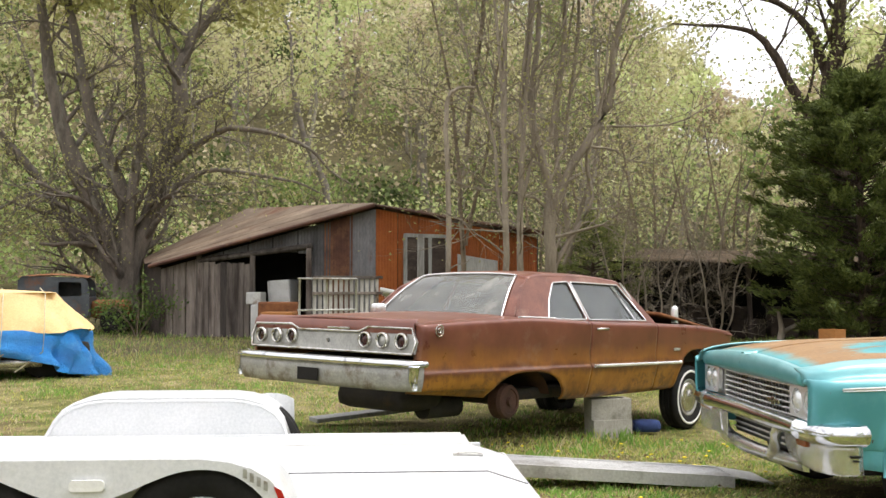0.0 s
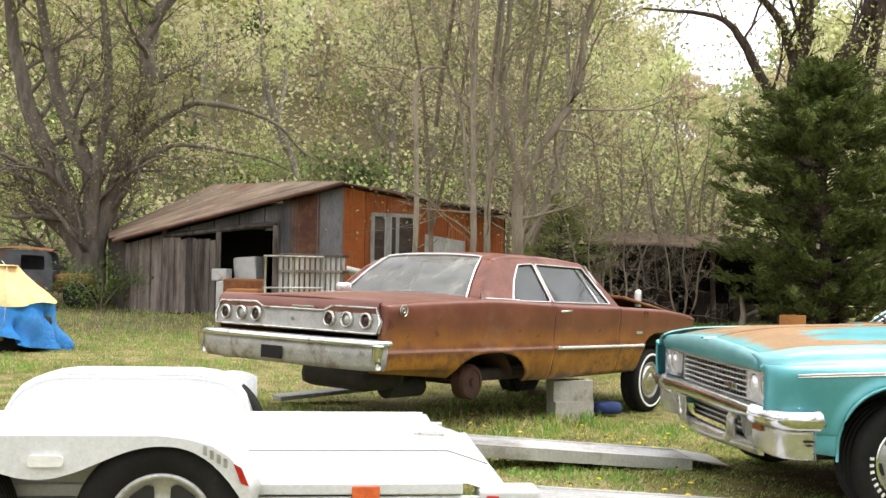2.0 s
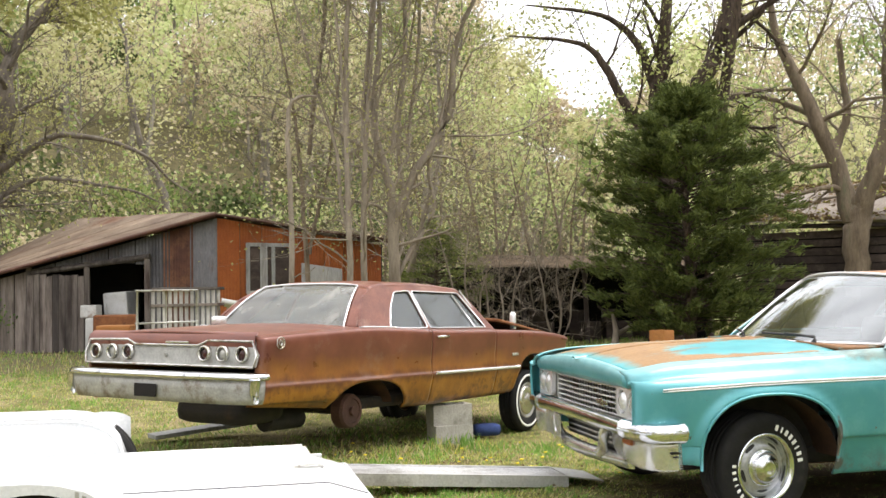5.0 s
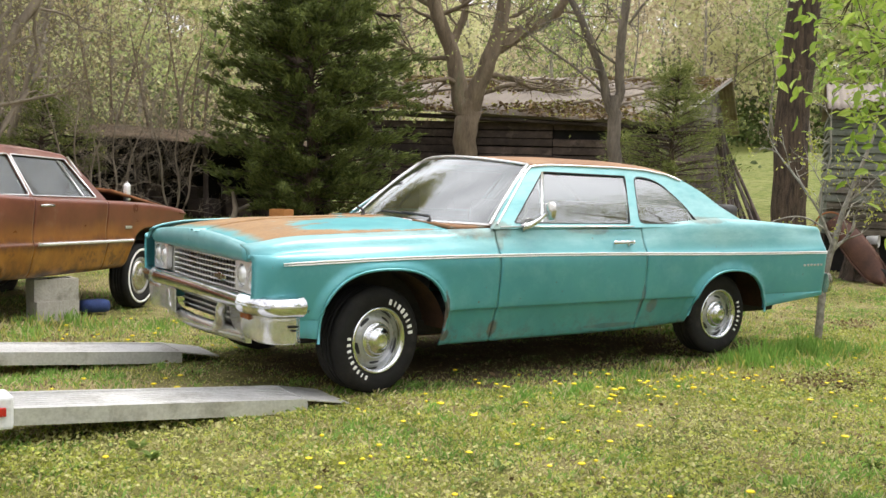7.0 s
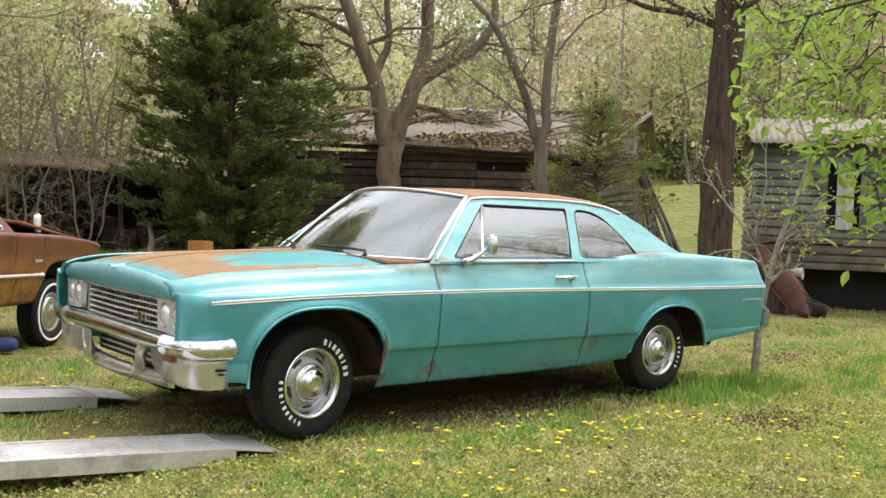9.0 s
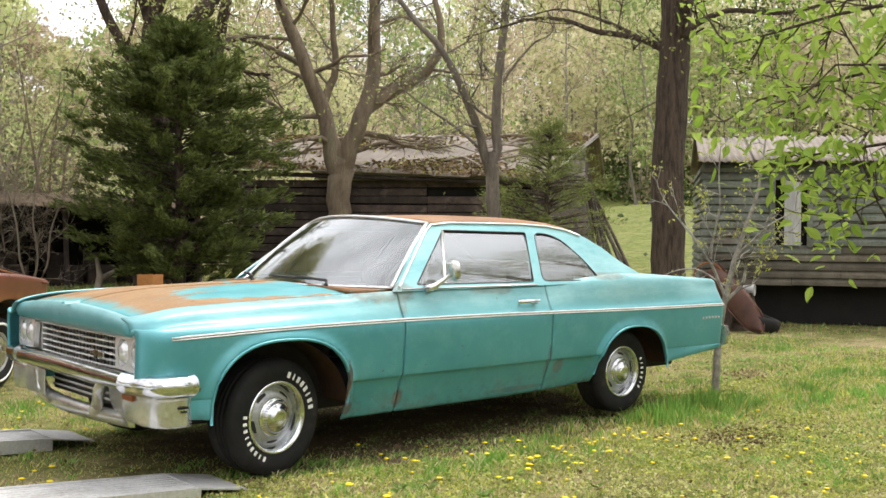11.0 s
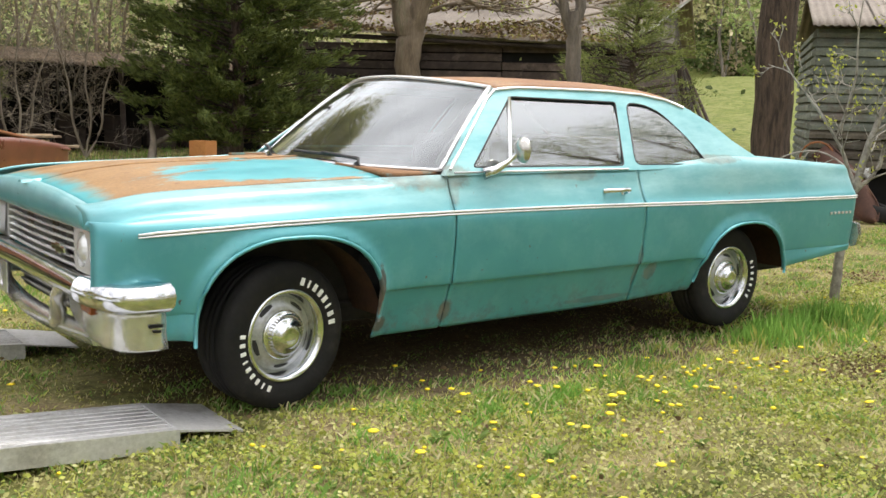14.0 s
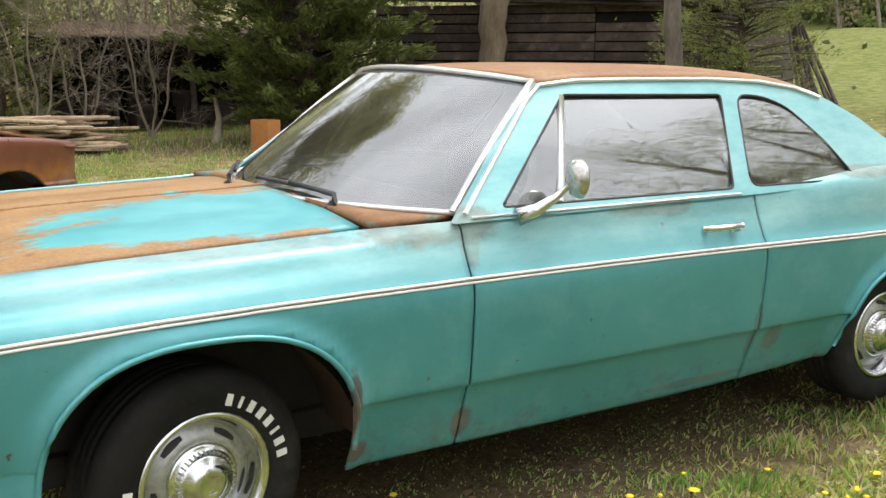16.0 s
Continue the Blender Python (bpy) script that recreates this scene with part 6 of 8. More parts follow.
    part("bumper_top", sweep([(x, y, 0.645) for x, y in line], [(-0.05, 0.02), (-0.02, 0.03), (0.022, 0.018), (0.034, -0.006), (0.022, -0.024), (-0.02, -0.03), (-0.05, -0.02)]), M["chrome"], bp, "bright upper edge of the bumper")
    face = [(x, y, 0.0) for x, y in line[1:-1]]
    part("bumper_face", sweep([(x, y, 0.525) for x, y, _ in face], [(-0.05, -0.085), (-0.03, -0.082), (-0.012, -0.04), (0.000, 0.03), (0.0, 0.10), (-0.03, 0.105)]), M["tail_grey"], bp, "dull grey lower face of the bumper")
    # Flat black plate; the recess is only painted as shade.
    part("recess_shade", box(0.012, 0.24, 0.10, (4.562, YC, 0.475), 0.004), M["shade_black"], bp, "black plate painting the shade of the number plate recess")
    for s in (1, -1):
        horn = tube([(4.44, YC - s * 1.02, 0.62), (4.45, YC - s * 1.022, 0.53), (4.42, YC - s * 1.015, 0.46)], [0.045, 0.035, 0.02], 10)
        part("bumper_horn", horn, M["chrome"], bp)
    # underneath: axle, drum, tank, front wheels
    part("floor_pan", box(3.2, 1.6, 0.1, (1.3, YC, 0.29), 0.03), M["dark"], car)
    part("trunk_tub", box(1.0, 1.3, 0.2, (3.65, YC, 0.46), 0.09), M["dark"], car)
    part("fuel_tank", join(smooth(box(0.5, 0.75, 0.2, (4.0, YC + 0.35, 0.25), 0.095)), tube([(3.5, YC + 0.62, 0.27), (3.9, YC + 0.62, 0.27)], 0.09, 12)), M["dark"], car)
    part("rear_axle", tube([(3.02, 0.3, 0.30), (3.02, 1.64, 0.30)], 0.05, 8), M["dark"], car)
    for s in (1, -1):
        y = YC + s * 0.76
        dr = flat(lathe([(0.0, -0.075), (0.035, -0.075), (0.04, -0.05), (0.1, -0.05), (0.105, -0.06), (0.135, -0.055), (0.15, -0.03), (0.152, 0.06), (0.0, 0.07)], 28))
        bmesh.ops.transform(dr, matrix=Matrix.Translation((3.02, y, 0.29)) @ Matrix.Rotation(math.pi if s == 1 else 0, 4, "Z"), verts=dr.verts)
        part("brake_drum", dr, M["rust_red"], car, "bare rusty brake drum")
        for xc, h in ((0.0, 0.40), (3.02, 0.30)):
            arc = [(xc + 0.46 * math.cos(a), 0.30 + h * math.sin(a)) for a in [math.pi * (0.04 + 0.92 * k / 16) for k in range(17)]]
            part("wheel_well", grid([[(x, YC + s * 0.9, z), (x, YC + s * 0.5, z)] for x, z in arc]), M["well_rust"], car)
            bmf = bmesh.new()
            bmf.faces.new([bmf.verts.new((x, YC + s * 0.5, z)) for x, z in arc])
            part("wheel_well_side", bmf, M["dark"], car)
    for x, nm in ((1.7, "front_seat"), (2.5, "rear_seat")):
        part(nm, join(box(0.5, 1.4, 0.25, (x - 0.25, YC, 0.42), 0.07), box(0.18, 1.4, 0.55, (x + 0.05, YC, 0.5), 0.08, Matrix.Rotation(radians(9), 4, "Y"))), M["interior"], car)
    part("parcel_shelf", across([2.6, 2.9, 3.2, 3.4], lambda x: 0.15, lambda x: 0.955, lambda x: 0.0, 4), M["pale_plastic"], car, "pale faded rear shelf")
    w = new("wheel")
    tagged(w, "whitewall wheel with chrome hub cap")
    w.parent = car
    w.matrix_basis = pose(0, 2 * YC - 0.16, 0.19, 0, 0, 180)
    ty = tyre(w, 0.2, 0.335, 0.19)
    part("whitewall", lathe([(0.262, -0.107), (0.264, -0.111), (0.284, -0.1095), (0.286, -0.104)], 48), M["white_rubber"], ty, "thin white sidewall ring")
    part("rim", lathe([(0.19, 0.08), (0.195, -0.085), (0.178, -0.09), (0.165, -0.06), (0.0, -0.05)], 40), M["dull_metal"], w)
    part("hub_cap", lathe([(0.16, -0.06), (0.158, -0.085), (0.13, -0.095), (0.1, -0.085), (0.07, -0.1), (0.03, -0.115), (0.0, -0.118)], 40), M["old_chrome"], w, "chrome hub cap")
    w2 = copy_thing(w, pose(0, 0.16, 0.19))
    w2.parent = car
    part("nose_panel", box(0.03, 1.7, 0.45, (-0.80, YC, 0.42), 0.01), M["shade_black"], car)
    # rear axle at its place in the yard, tail propped up
    h = radians(44.63)
    car.matrix_world = Matrix.Translation((-1.772, 3.281, 0.0)) @ Matrix.Rotation(h + math.pi, 4, "Z") @ Matrix.Translation((-3.02, -1.98, 0)) @ Matrix.Translation((0, 0, -0.03)) @ Matrix.Rotation(radians(-1.95), 4, "Y")
    return car


coupe = brown_car()
can = tagged(part("spray_can", join(lathe([(0.0, 0.0), (0.035, 0.0), (0.036, 0.005), (0.036, 0.15), (0.03, 0.17), (0.0, 0.17)], 20, "z"), tube([(0, 0, 0.168), (0, 0, 0.19)], 0.018, 12)), M["trim"], None), "silver and dark can standing on the cowl of the brown coupe", "can")
jar = tagged(part("glass_jar", lathe([(0.0, 0.0), (0.07, 0.0), (0.075, 0.08), (0.06, 0.1), (0.0, 0.1)], 20, "z"), M["lens_glass"], None), "clear glass jar on the trunk of the brown coupe", "jar")

# ---- the white car trailer and its ramps ----
def trailer():
    t = thing("car_trailer", "white painted tandem-axle car trailer with rounded fenders", "trailer")
    x1, x0 = -2.30, -7.4
    y0, y1, zd = -0.85, 1.13, 0.428
    lanes = [(y0, -0.115), (-0.105, 0.755), (0.765, y1)]
    for a, b in lanes:
        ln = bmesh.new()
        rows = [[(x, a, z), (x - (0.17 if b == y1 and x == x1 else 0), b, z)] for x, z in ((x0, zd), (-3.3, zd), (-2.5, zd), (x1, zd - 0.065))]
        part("deck_sheet", join(ln, grid(rows)), M["trailer_white"], t, "white deck sheet")
    part("deck_core", box(4.6, y1 - y0 - 0.02, 0.05, ((x0 + x1) / 2 - 0.25, (y0 + y1) / 2, zd - 0.12), 0.01), M["trailer_white"], t)
    for y, nm in ((y0 - 0.012, "side_rail"), (y1 + 0.012, "side_rail")):
        part(nm, join(box(x1 - x0 - 0.22, 0.05, 0.05, ((x0 + x1) / 2 - 0.11, y, zd - 0.04), 0.008), box(x1 - x0 - 0.1, 0.03, 0.12, ((x0 + x1) / 2 - 0.05, y, zd - 0.17), 0.01)), M["trailer_white"], t, "white side rail")
    part("deck_seam", tube([(-3.6, -0.11, zd), (-3.3, -0.11, zd), (-2.5, -0.11, zd), (x1, -0.11, zd - 0.065)], 0.0045, 4), M["black"], t, "thin dark seam in the deck")
    part("deck_seam", tube([(x0, 0.76, zd), (-3.3, 0.76, zd), (-2.5, 0.76, zd), (x1, 0.76, zd - 0.065)], 0.003, 4), M["dull_metal"], t, "thin grey seam in the deck")
    part("rear_rail", box(0.05, y1 - y0, 0.10, (x1 + 0.025, (y0 + y1) / 2, zd - 0.21), 0.01), M["trailer_white"], t)
    for yf, s in ((y0, -1), (y1, 1)):
        xa, xb = (-5.15, -3.36) if s == -1 else (-5.02, -3.56)
        prof = [(xa, 0.46), (xa + 0.05, 0.55), (xa + 0.10, 0.61), (xa + 0.17, 0.652), (xa + 0.26, 0.677), (xa + 0.36, 0.689), (xa + 0.6, 0.69), (xb - 0.6, 0.69), (xb - 0.36, 0.689), (xb - 0.26, 0.677), (xb - 0.17, 0.652), (xb - 0.10, 0.61), (xb - 0.05, 0.55), (xb, 0.42)]
        if s == 1:
            prof = [(x, z - 0.028) for x, z in prof]
        top = grid([[(x, yf + s * q, z + (0.012 if 0 < q < 0.36 else 0)) for q in (0.0, 0.02, 0.2, 0.34, 0.37)] for x, z in prof])
        if s == -1:
            bmesh.ops.reverse_faces(top, faces=top.faces)
        fd = new("fender")
        fd.parent = t
        tagged(fd, "smooth white wheel fender")
        sheet(part("fender_top", top, M["trailer_white"], fd), 0.012)
        part("fender_bead", tube([(x, yf + s * 0.004, z - 0.018) for x, z in prof], 0.011, 6), M["trailer_white"], fd, "rolled white fender edge")
        inner = [(x, z) for x, z in prof] + [(xb, 0.40), (xa, 0.40)]
        part("fender_inner", panel(inner, [], lambda u, v, d: Vector((u, yf + s * (0.006 + d), v)), 0.006), M["trailer_white"], fd)
        skirt = [(x, z + 0.0) for x, z in prof]
        low = []
        for i in range(57):
            x = xb - 0.005 - (xb - xa - 0.01) * i / 56
            d = min(abs(x + 3.72), abs(x + 4.62))
            if -4.62 < x < -3.72:
                low.append((x, 0.525 + 0.125 * (0.5 + 0.5 * math.cos(math.pi * d / 0.45))))
            else:
                low.append((x, max(0.39, 0.65 - 0.30 * (d / 0.36) ** 2.4)))
        part("fender_skirt", panel(skirt + low, [], lambda u, v, d: Vector((u, yf + s * (0.36 + d), v)), 0.012), M["trailer_white"], fd, "white fender side with two wheel arches")
        if s == -1:
            slot = rounded([(-4.20, 0.575), (-4.07, 0.575), (-4.07, 0.618), (-4.20, 0.618)], 0.02)
            part("marker_lamp", panel(slot, [], lambda u, v, d: Vector((u, yf + s * (0.375 + d), v)), 0.012), M["white_rubber"], fd, "white oval marker lamp")
            part("reflector_tape", panel([(-3.445, 0.585), (-3.415, 0.57), (-3.385, 0.50), (-3.415, 0.51)], [], lambda u, v, d: Vector((u, yf + s * (0.374 + d), v)), 0.004), M["red_lens"], fd, "red reflective tape")
            part("tape_marks", join(*[panel([(-3.56 + 0.026 * k, 0.655 - 0.016 * k), (-3.545 + 0.026 * k, 0.65 - 0.016 * k), (-3.545 + 0.026 * k, 0.615 - 0.016 * k), (-3.56 + 0.026 * k, 0.62 - 0.016 * k)], [], lambda u, v, d: Vector((u, yf + s * (0.374 + d), v)), 0.003) for k in range(4)]), M["dull_metal"], fd, "grey unreadable lettering")
        for xc in (-3.72, -4.62):
            w = new("wheel")
            w.parent = t
            w.matrix_basis = pose(xc - (0.12 if s == 1 else 0), yf + s * 0.235, 0.335 if s == -1 else 0.305, 0, 0, 0 if s == -1 else 180)
            tyre(w, 0.2, 0.335, 0.20)
            rim = part("rim", lathe([(0.2, 0.08), (0.205, -0.092), (0.19, -0.098), (0.178, -0.07), (0.165, -0.05), (0.05, -0.05), (0.045, -0.075), (0.0, -0.078)], 40), M["aluminium"], w, "bright alloy rim")
            # Black patches on the uncut rim paint the shade of its openings.
            for k in range(5):
                a0 = 2 * math.pi * (k + 0.5) / 5
                lp = [(math.sin(a0 + o) * q, math.cos(a0 + o) * q) for o, q in ((-0.22, 0.075), (0.22, 0.075), (0.42, 0.15), (0.25, 0.165), (-0.25, 0.165), (-0.42, 0.15))]
                part("rim_opening", panel(rounded(lp, 0.02), [], lambda u, v, d: Vector((u, -0.052 - d, v)), 0.004), M["black"], rim)
    # rear corner lamps, reflector, tie loop
    for y, s in ((y0, 1),):
        part("lamp_box", box(0.26, 0.17, 0.13, (x1 - 0.02, y + s * 0.04, 0.275), 0.012), M["trailer_white"], t)
        part("tail_lamp", box(0.055, 0.012, 0.085, (x1 - 0.095, y + s * 0.04 - s * 0.09, 0.3), 0.006), M["red_lens"], t, "red tail lamp")
        part("rear_lamp", box(0.05, 0.012, 0.035, (x1 + 0.055, y + s * 0.04 - s * 0.09, 0.33), 0.005), M["red_lens"], t, "red tail lamp")
    part("reflector", box(0.115, 0.006, 0.05, (-2.93, y0 - 0.042, 0.375), 0.004), M["orange_lens"], t, "orange-red side reflector")
    part("winch_bar", tube([(-3.0, y0 - 0.05, 0.305), (-2.55, y0 - 0.05, 0.30)], 0.012, 6), M["dull_metal"], t)
    part("rub_bar", tube([(-3.35, y0 - 0.05, 0.30), (-3.3, y0 - 0.09, 0.30), (-2.45, y0 - 0.09, 0.29), (-2.4, y0 - 0.05, 0.29)], 0.014, 6), M["trailer_white"], t)
    ringp = [(-2.55 + 0.055 * math.cos(a), 0.38 + 0.03 * math.sin(a), zd + 0.006) for a in [2 * math.pi * k / 16 for k in range(17)]]
    part("tie_ring", join(tube(ringp, 0.007, 5), box(0.16, 0.07, 0.006, (-2.55, 0.38, zd), 0.002)), M["dull_metal"], t, "steel tie-down ring")
    part("axle", join(tube([(-3.72, y0 - 0.1, 0.335), (-3.72, y1 + 0.1, 0.335)], 0.04, 8), tube([(-4.62, y0 - 0.1, 0.335), (-4.62, y1 + 0.1, 0.335)], 0.04, 8)), M["dark"], t)
    part("tongue", tube([(x0, 0.18, 0.34), (x0 - 1.3, 0.18, 0.40)], 0.06, 4), M["trailer_white"], t)
    part("jack", tube([(x0 - 1.1, 0.18, 0.0), (x0 - 1.1, 0.18, 0.6)], 0.035, 8), M["dull_metal"], t)
    return t


def loading_ramp(y, xa, xb, za, label, width=0.40):
    r = thing("loading_ramp", label, "ramp", None, "loading ramps")
    L = xb - xa
    slope = lambda x: 0.06 + (za - 0.06) * (xb - x) / L
    xe = xb - 0.2
    for k in range(2):
        yy = y + k * (width - 0.03)
        sec = [[(x, yy + q, max(0.004, slope(x) + e)) for q, e in ((0, 0.006), (0.03, 0.006), (0.03, -0.075), (0, -0.075))] for x in (xa, xa + L * 0.5, xb - 0.5, xe)]
        part("side_channel", flat(grid(sec, close_v=True, caps=True)), M["aluminium"], r)
    tread = grid([[(x, y + 0.028 + (width - 0.056) * j / 4, slope(x) - 0.002) for j in range(5)] for x in [xa + (L - 0.2) * i / 6 for i in range(7)]])
    sheet(part("tread", tread, M["aluminium"], r, "grey tread plate"), 0.012)
    for k in range(7):
        q = y + 0.06 + (width - 0.12) * k / 6
        part("tread_rib", tube([(xa + 0.02, q, slope(xa + 0.02) - 0.001), (xe, q, slope(xe) - 0.001)], 0.002, 5), M["aluminium"], r)
    # Black plate added for the shadow under the ramp lip.
    part("ramp_end_shade", box(0.012, width - 0.06, slope(xe) - 0.02, (xe - 0.02, y + width / 2, 0.006), 0), M["black"], r, "black plate painting the shade in the open ramp end")
    lip = grid([[(xe, y + width * j / 3, slope(xe) + 0.004) for j in range(4)], [(xb - 0.05, y + width * j / 3, slope(xb) - 0.006) for j in range(4)], [(xb + 0.06, y + width * j / 3, 0.034) for j in range(4)]])
    sheet(part("ramp_lip", flat(lip), M["aluminium"], r, "bent ramp lip"), 0.008)
    return r


M["orange_lens"] = surf("orange_reflector", (0.62, 0.11, 0.03), (0.7, 0.14, 0.04), 30, 0.3)
car_trailer = trailer()
loading_ramp(-0.14, -2.26, -0.34, 0.19, "dull aluminium loading ramp resting on the grass")
loading_ramp(1.50, -2.26, -0.46, 0.18, "dull aluminium loading ramp resting on the grass")

# ---- trees, woods and grass ----
CAM0 = Vector((-3.0, -5.0, 0.0))


def quads(name, centre, axis, size, mats, parent=None, which=None, slim=0.55, seed=0):
    """Many small leaf blades in one mesh: centres, long axes and sizes as arrays."""
    rng = np.random.default_rng(seed)
    n = len(centre)
    axis = axis / (np.linalg.norm(axis, axis=1, keepdims=True) + 1e-9)
    side = np.cross(axis, rng.normal(size=(n, 3)))
    side /= np.linalg.norm(side, axis=1, keepdims=True) + 1e-9
    s = size[:, None] * 0.5
    co = np.empty((n, 4, 3))
    co[:, 0], co[:, 2] = centre - axis * s, centre + axis * s
    co[:, 1], co[:, 3] = centre + side * s * slim, centre - side * s * slim
    return blades(name, co.reshape(-1, 3), n, 4, mats, parent, which)


def blades(name, co, n, k, mats, parent=None, which=None):
    me = bpy.data.meshes.new(name)
    me.vertices.add(n * k)
    me.vertices.foreach_set("co", co.astype(np.float32).ravel())
    me.loops.add(n * k)
    me.loops.foreach_set("vertex_index", np.arange(n * k, dtype=np.int32))
    me.polygons.add(n)
    me.polygons.foreach_set("loop_start", np.arange(0, n * k, k, dtype=np.int32))
    for m in mats:
        me.materials.append(m)
    if which is not None:
        me.polygons.foreach_set("material_index", which.astype(np.int32))
    me.update(calc_edges=True)
    ob = new(name, me)
    ob.parent = parent
    return ob


def bough(rng, p, d, length, r, level, chains, tips, spread=0.75, rise=0.12, kids=4, wild=0.16, taper=0.35):
    """One limb with its side shoots."""
    n = max(3, min(9 if level > 1 else 5, int(length / 0.35)))
    pts, rad = [p.copy()], [r]
    step = length / n
    for i in range(n):
        d = (d + Vector(rng.normal(0, wild, 3)) + Vector((0, 0, rise * 0.25))).normalized()
        p = p + d * step
        pts.append(p.copy())
        rad.append(r * (1 - (1 - taper) * (i + 1) / n))
    chains.append((pts, rad))
    if level <= 0:
        tips.append((pts[-1], d))
        tips.append((pts[len(pts) // 2], d))
        return
    for k in range(kids):
        f = 0.3 + 0.7 * (k + rng.random()) / kids
        i = min(int(f * n), n - 1)
        q = pts[i]
        base = (pts[min(i + 1, n)] - pts[max(i - 1, 0)]).normalized()
        a = base.cross(Vector(rng.normal(0, 1, 3))).normalized()
        nd = (base + a * spread * rng.uniform(0.6, 1.3)).normalized()
        bough(rng, q, nd, length * rng.uniform(0.42, 0.68), max(rad[i] * 0.55, 0.004), level - 1, chains, tips, spread, rise, kids, wild, taper)


def wood_mesh(name, chains, mat, parent, sides=6):
    vs, fs = [], []
    for pts, rad in chains:
        b = len(vs)
        k = sides if rad[0] > 0.05 else (4 if rad[0] > 0.015 else 3)
        for i, p in enumerate(pts):
            d = (pts[min(i + 1, len(pts) - 1)] - pts[max(i - 1, 0)]).normalized()
            a = d.cross(Vector((0.3, 0.2, 1)) if abs(d.z) < 0.9 else Vector((1, 0.1, 0))).normalized()
            c = d.cross(a)
            for j in range(k):
                t = 2 * math.pi * j / k
                vs.append(p + (a * math.cos(t) + c * math.sin(t)) * rad[i])
        for i in range(len(pts) - 1):
            for j in range(k):
                fs.append((b + i * k + j, b + i * k + (j + 1) % k, b + (i + 1) * k + (j + 1) % k, b + (i + 1) * k + j))
    return raw(name, vs, fs, mat, parent, True)


def leaves_on(name, rng, tips, per, reach, size, mat, parent, slim=0.55, droop=0.0, broad=False):
    if not tips:
        return None
    base = np.repeat(np.array([tuple(t[0]) for t in tips]), per, axis=0)
    way = np.repeat(np.array([tuple(t[1]) for t in tips]), per, axis=0)
    c = base + rng.normal(0, reach, base.shape)
    ax = way * 0.5 + rng.normal(0, 1, base.shape) - np.array([0, 0, droop])
    sz = size * rng.uniform(0.6, 1.3, len(c))
    if broad:
        return broad_leaves(name, rng, c, ax - np.array([0, 0, 0.25]), sz, mat, parent)
    return quads(name, c, ax, sz, [mat], parent, None, slim, int(rng.integers(1e6)))


def broad_leaves(name, rng, c, ax, sz, mat, parent):
    """Oval pointed leaves, each folded a little along its rib."""
    n = len(c)
    ax = ax / (np.linalg.norm(ax, axis=1, keepdims=True) + 1e-9)
    sd = np.cross(ax, rng.normal(0, 0.5, (n, 3)) + np.array([0, 0, 1.0]))
    sd /= np.linalg.norm(sd, axis=1, keepdims=True) + 1e-9
    up = np.cross(sd, ax)
    s = sz[:, None]
    rib = lambda f, k: c + ax * s * (f - 0.5) - up * s * k
    edge = lambda f, w, e: c + ax * s * (f - 0.5) + sd * s * w * e + up * s * 0.07
    halves = []
    for e in (1, -1):
        halves.append(np.stack([rib(0.0, 0.0), edge(0.22, 0.2, e), edge(0.5, 0.26, e), edge(0.8, 0.14, e), rib(1.05, 0.08), rib(0.5, -0.0)], 1))
    co = np.concatenate(halves, 0).reshape(-1, 3)
    return blades(name, co, 2 * n, 6, [mat], parent)


def tree(name, label, base, limbs, bark, leaf_mat, per=0, reach=0.2, size=0.08, level=2, kids=4, side_len=1.6, seed=1, spread=0.8, az=40.0, group="", every=0.8, wild=0.16, rise=0.12, from_z=0.0, depth=0.5, crown_z=99.0, broad=False, crook=0.0):
    """A tree from its main limbs, each a few points of (right, up, radius) in the plane across az, with shoots grown on them."""
    rng = np.random.default_rng(seed)
    t = thing(name, label, "tree", Matrix.Translation(base), group)
    r = Vector((math.cos(radians(az)), -math.sin(radians(az)), 0))
    f = Vector((math.sin(radians(az)), math.cos(radians(az)), 0))
    chains, tips = [], []
    for limb in limbs:
        off = rng.uniform(-depth, depth) if limb is not limbs[0] else 0.0
        key = [Vector(r * a + f * (off * k / max(1, len(limb) - 1)) + Vector((0, 0, z))) for k, (a, z, _) in enumerate(limb)]
        ss = np.linspace(0, len(key) - 1, (len(key) - 1) * 5 + 1)
        xs = [cub(range(len(key)), [v[c] for v in key], ss) for c in range(3)]
        rr = np.interp(ss, range(len(limb)), [q[2] for q in limb])
        pts = [Vector((xs[0][i], xs[1][i], xs[2][i])) + Vector(rng.normal(0, 0.12 * rr[i], 3)) for i in range(len(ss))]
        if crook and limb is not limbs[0]:
            p1, p2 = rng.uniform(0, 6.28, 2)
            pts = [p + (r * (math.sin(1.9 * s + p1) + 0.5 * math.sin(4.3 * s + p2)) + f * math.cos(2.3 * s + p2)) * crook * min(1.0, 0.8 * s) for p, s in zip(pts, ss)]
        chains.append((pts, list(rr)))
        run = 0.0
        for i in range(1, len(pts)):
            run += (pts[i] - pts[i - 1]).length
            if run > every and pts[i].z > from_z:
                run = rng.uniform(0, every * 0.5)
                d = (pts[i] - pts[i - 1]).normalized()
                a = d.cross(Vector(rng.normal(0, 1, 3))).normalized()
                L = side_len * rng.uniform(0.6, 1.25) * (0.5 + 0.5 * min(1, rr[i] / max(rr[0], 0.01) * 2))
                bough(rng, pts[i], (d * 0.5 + a * spread).normalized(), L, max(0.006, rr[i] * 0.35), level - 1, chains, tips, spread, rise, kids, wild)
        tips.append((pts[-1], Vector((0, 0, 1))))
    wood_mesh("trunk", chains, bark, t, 9)
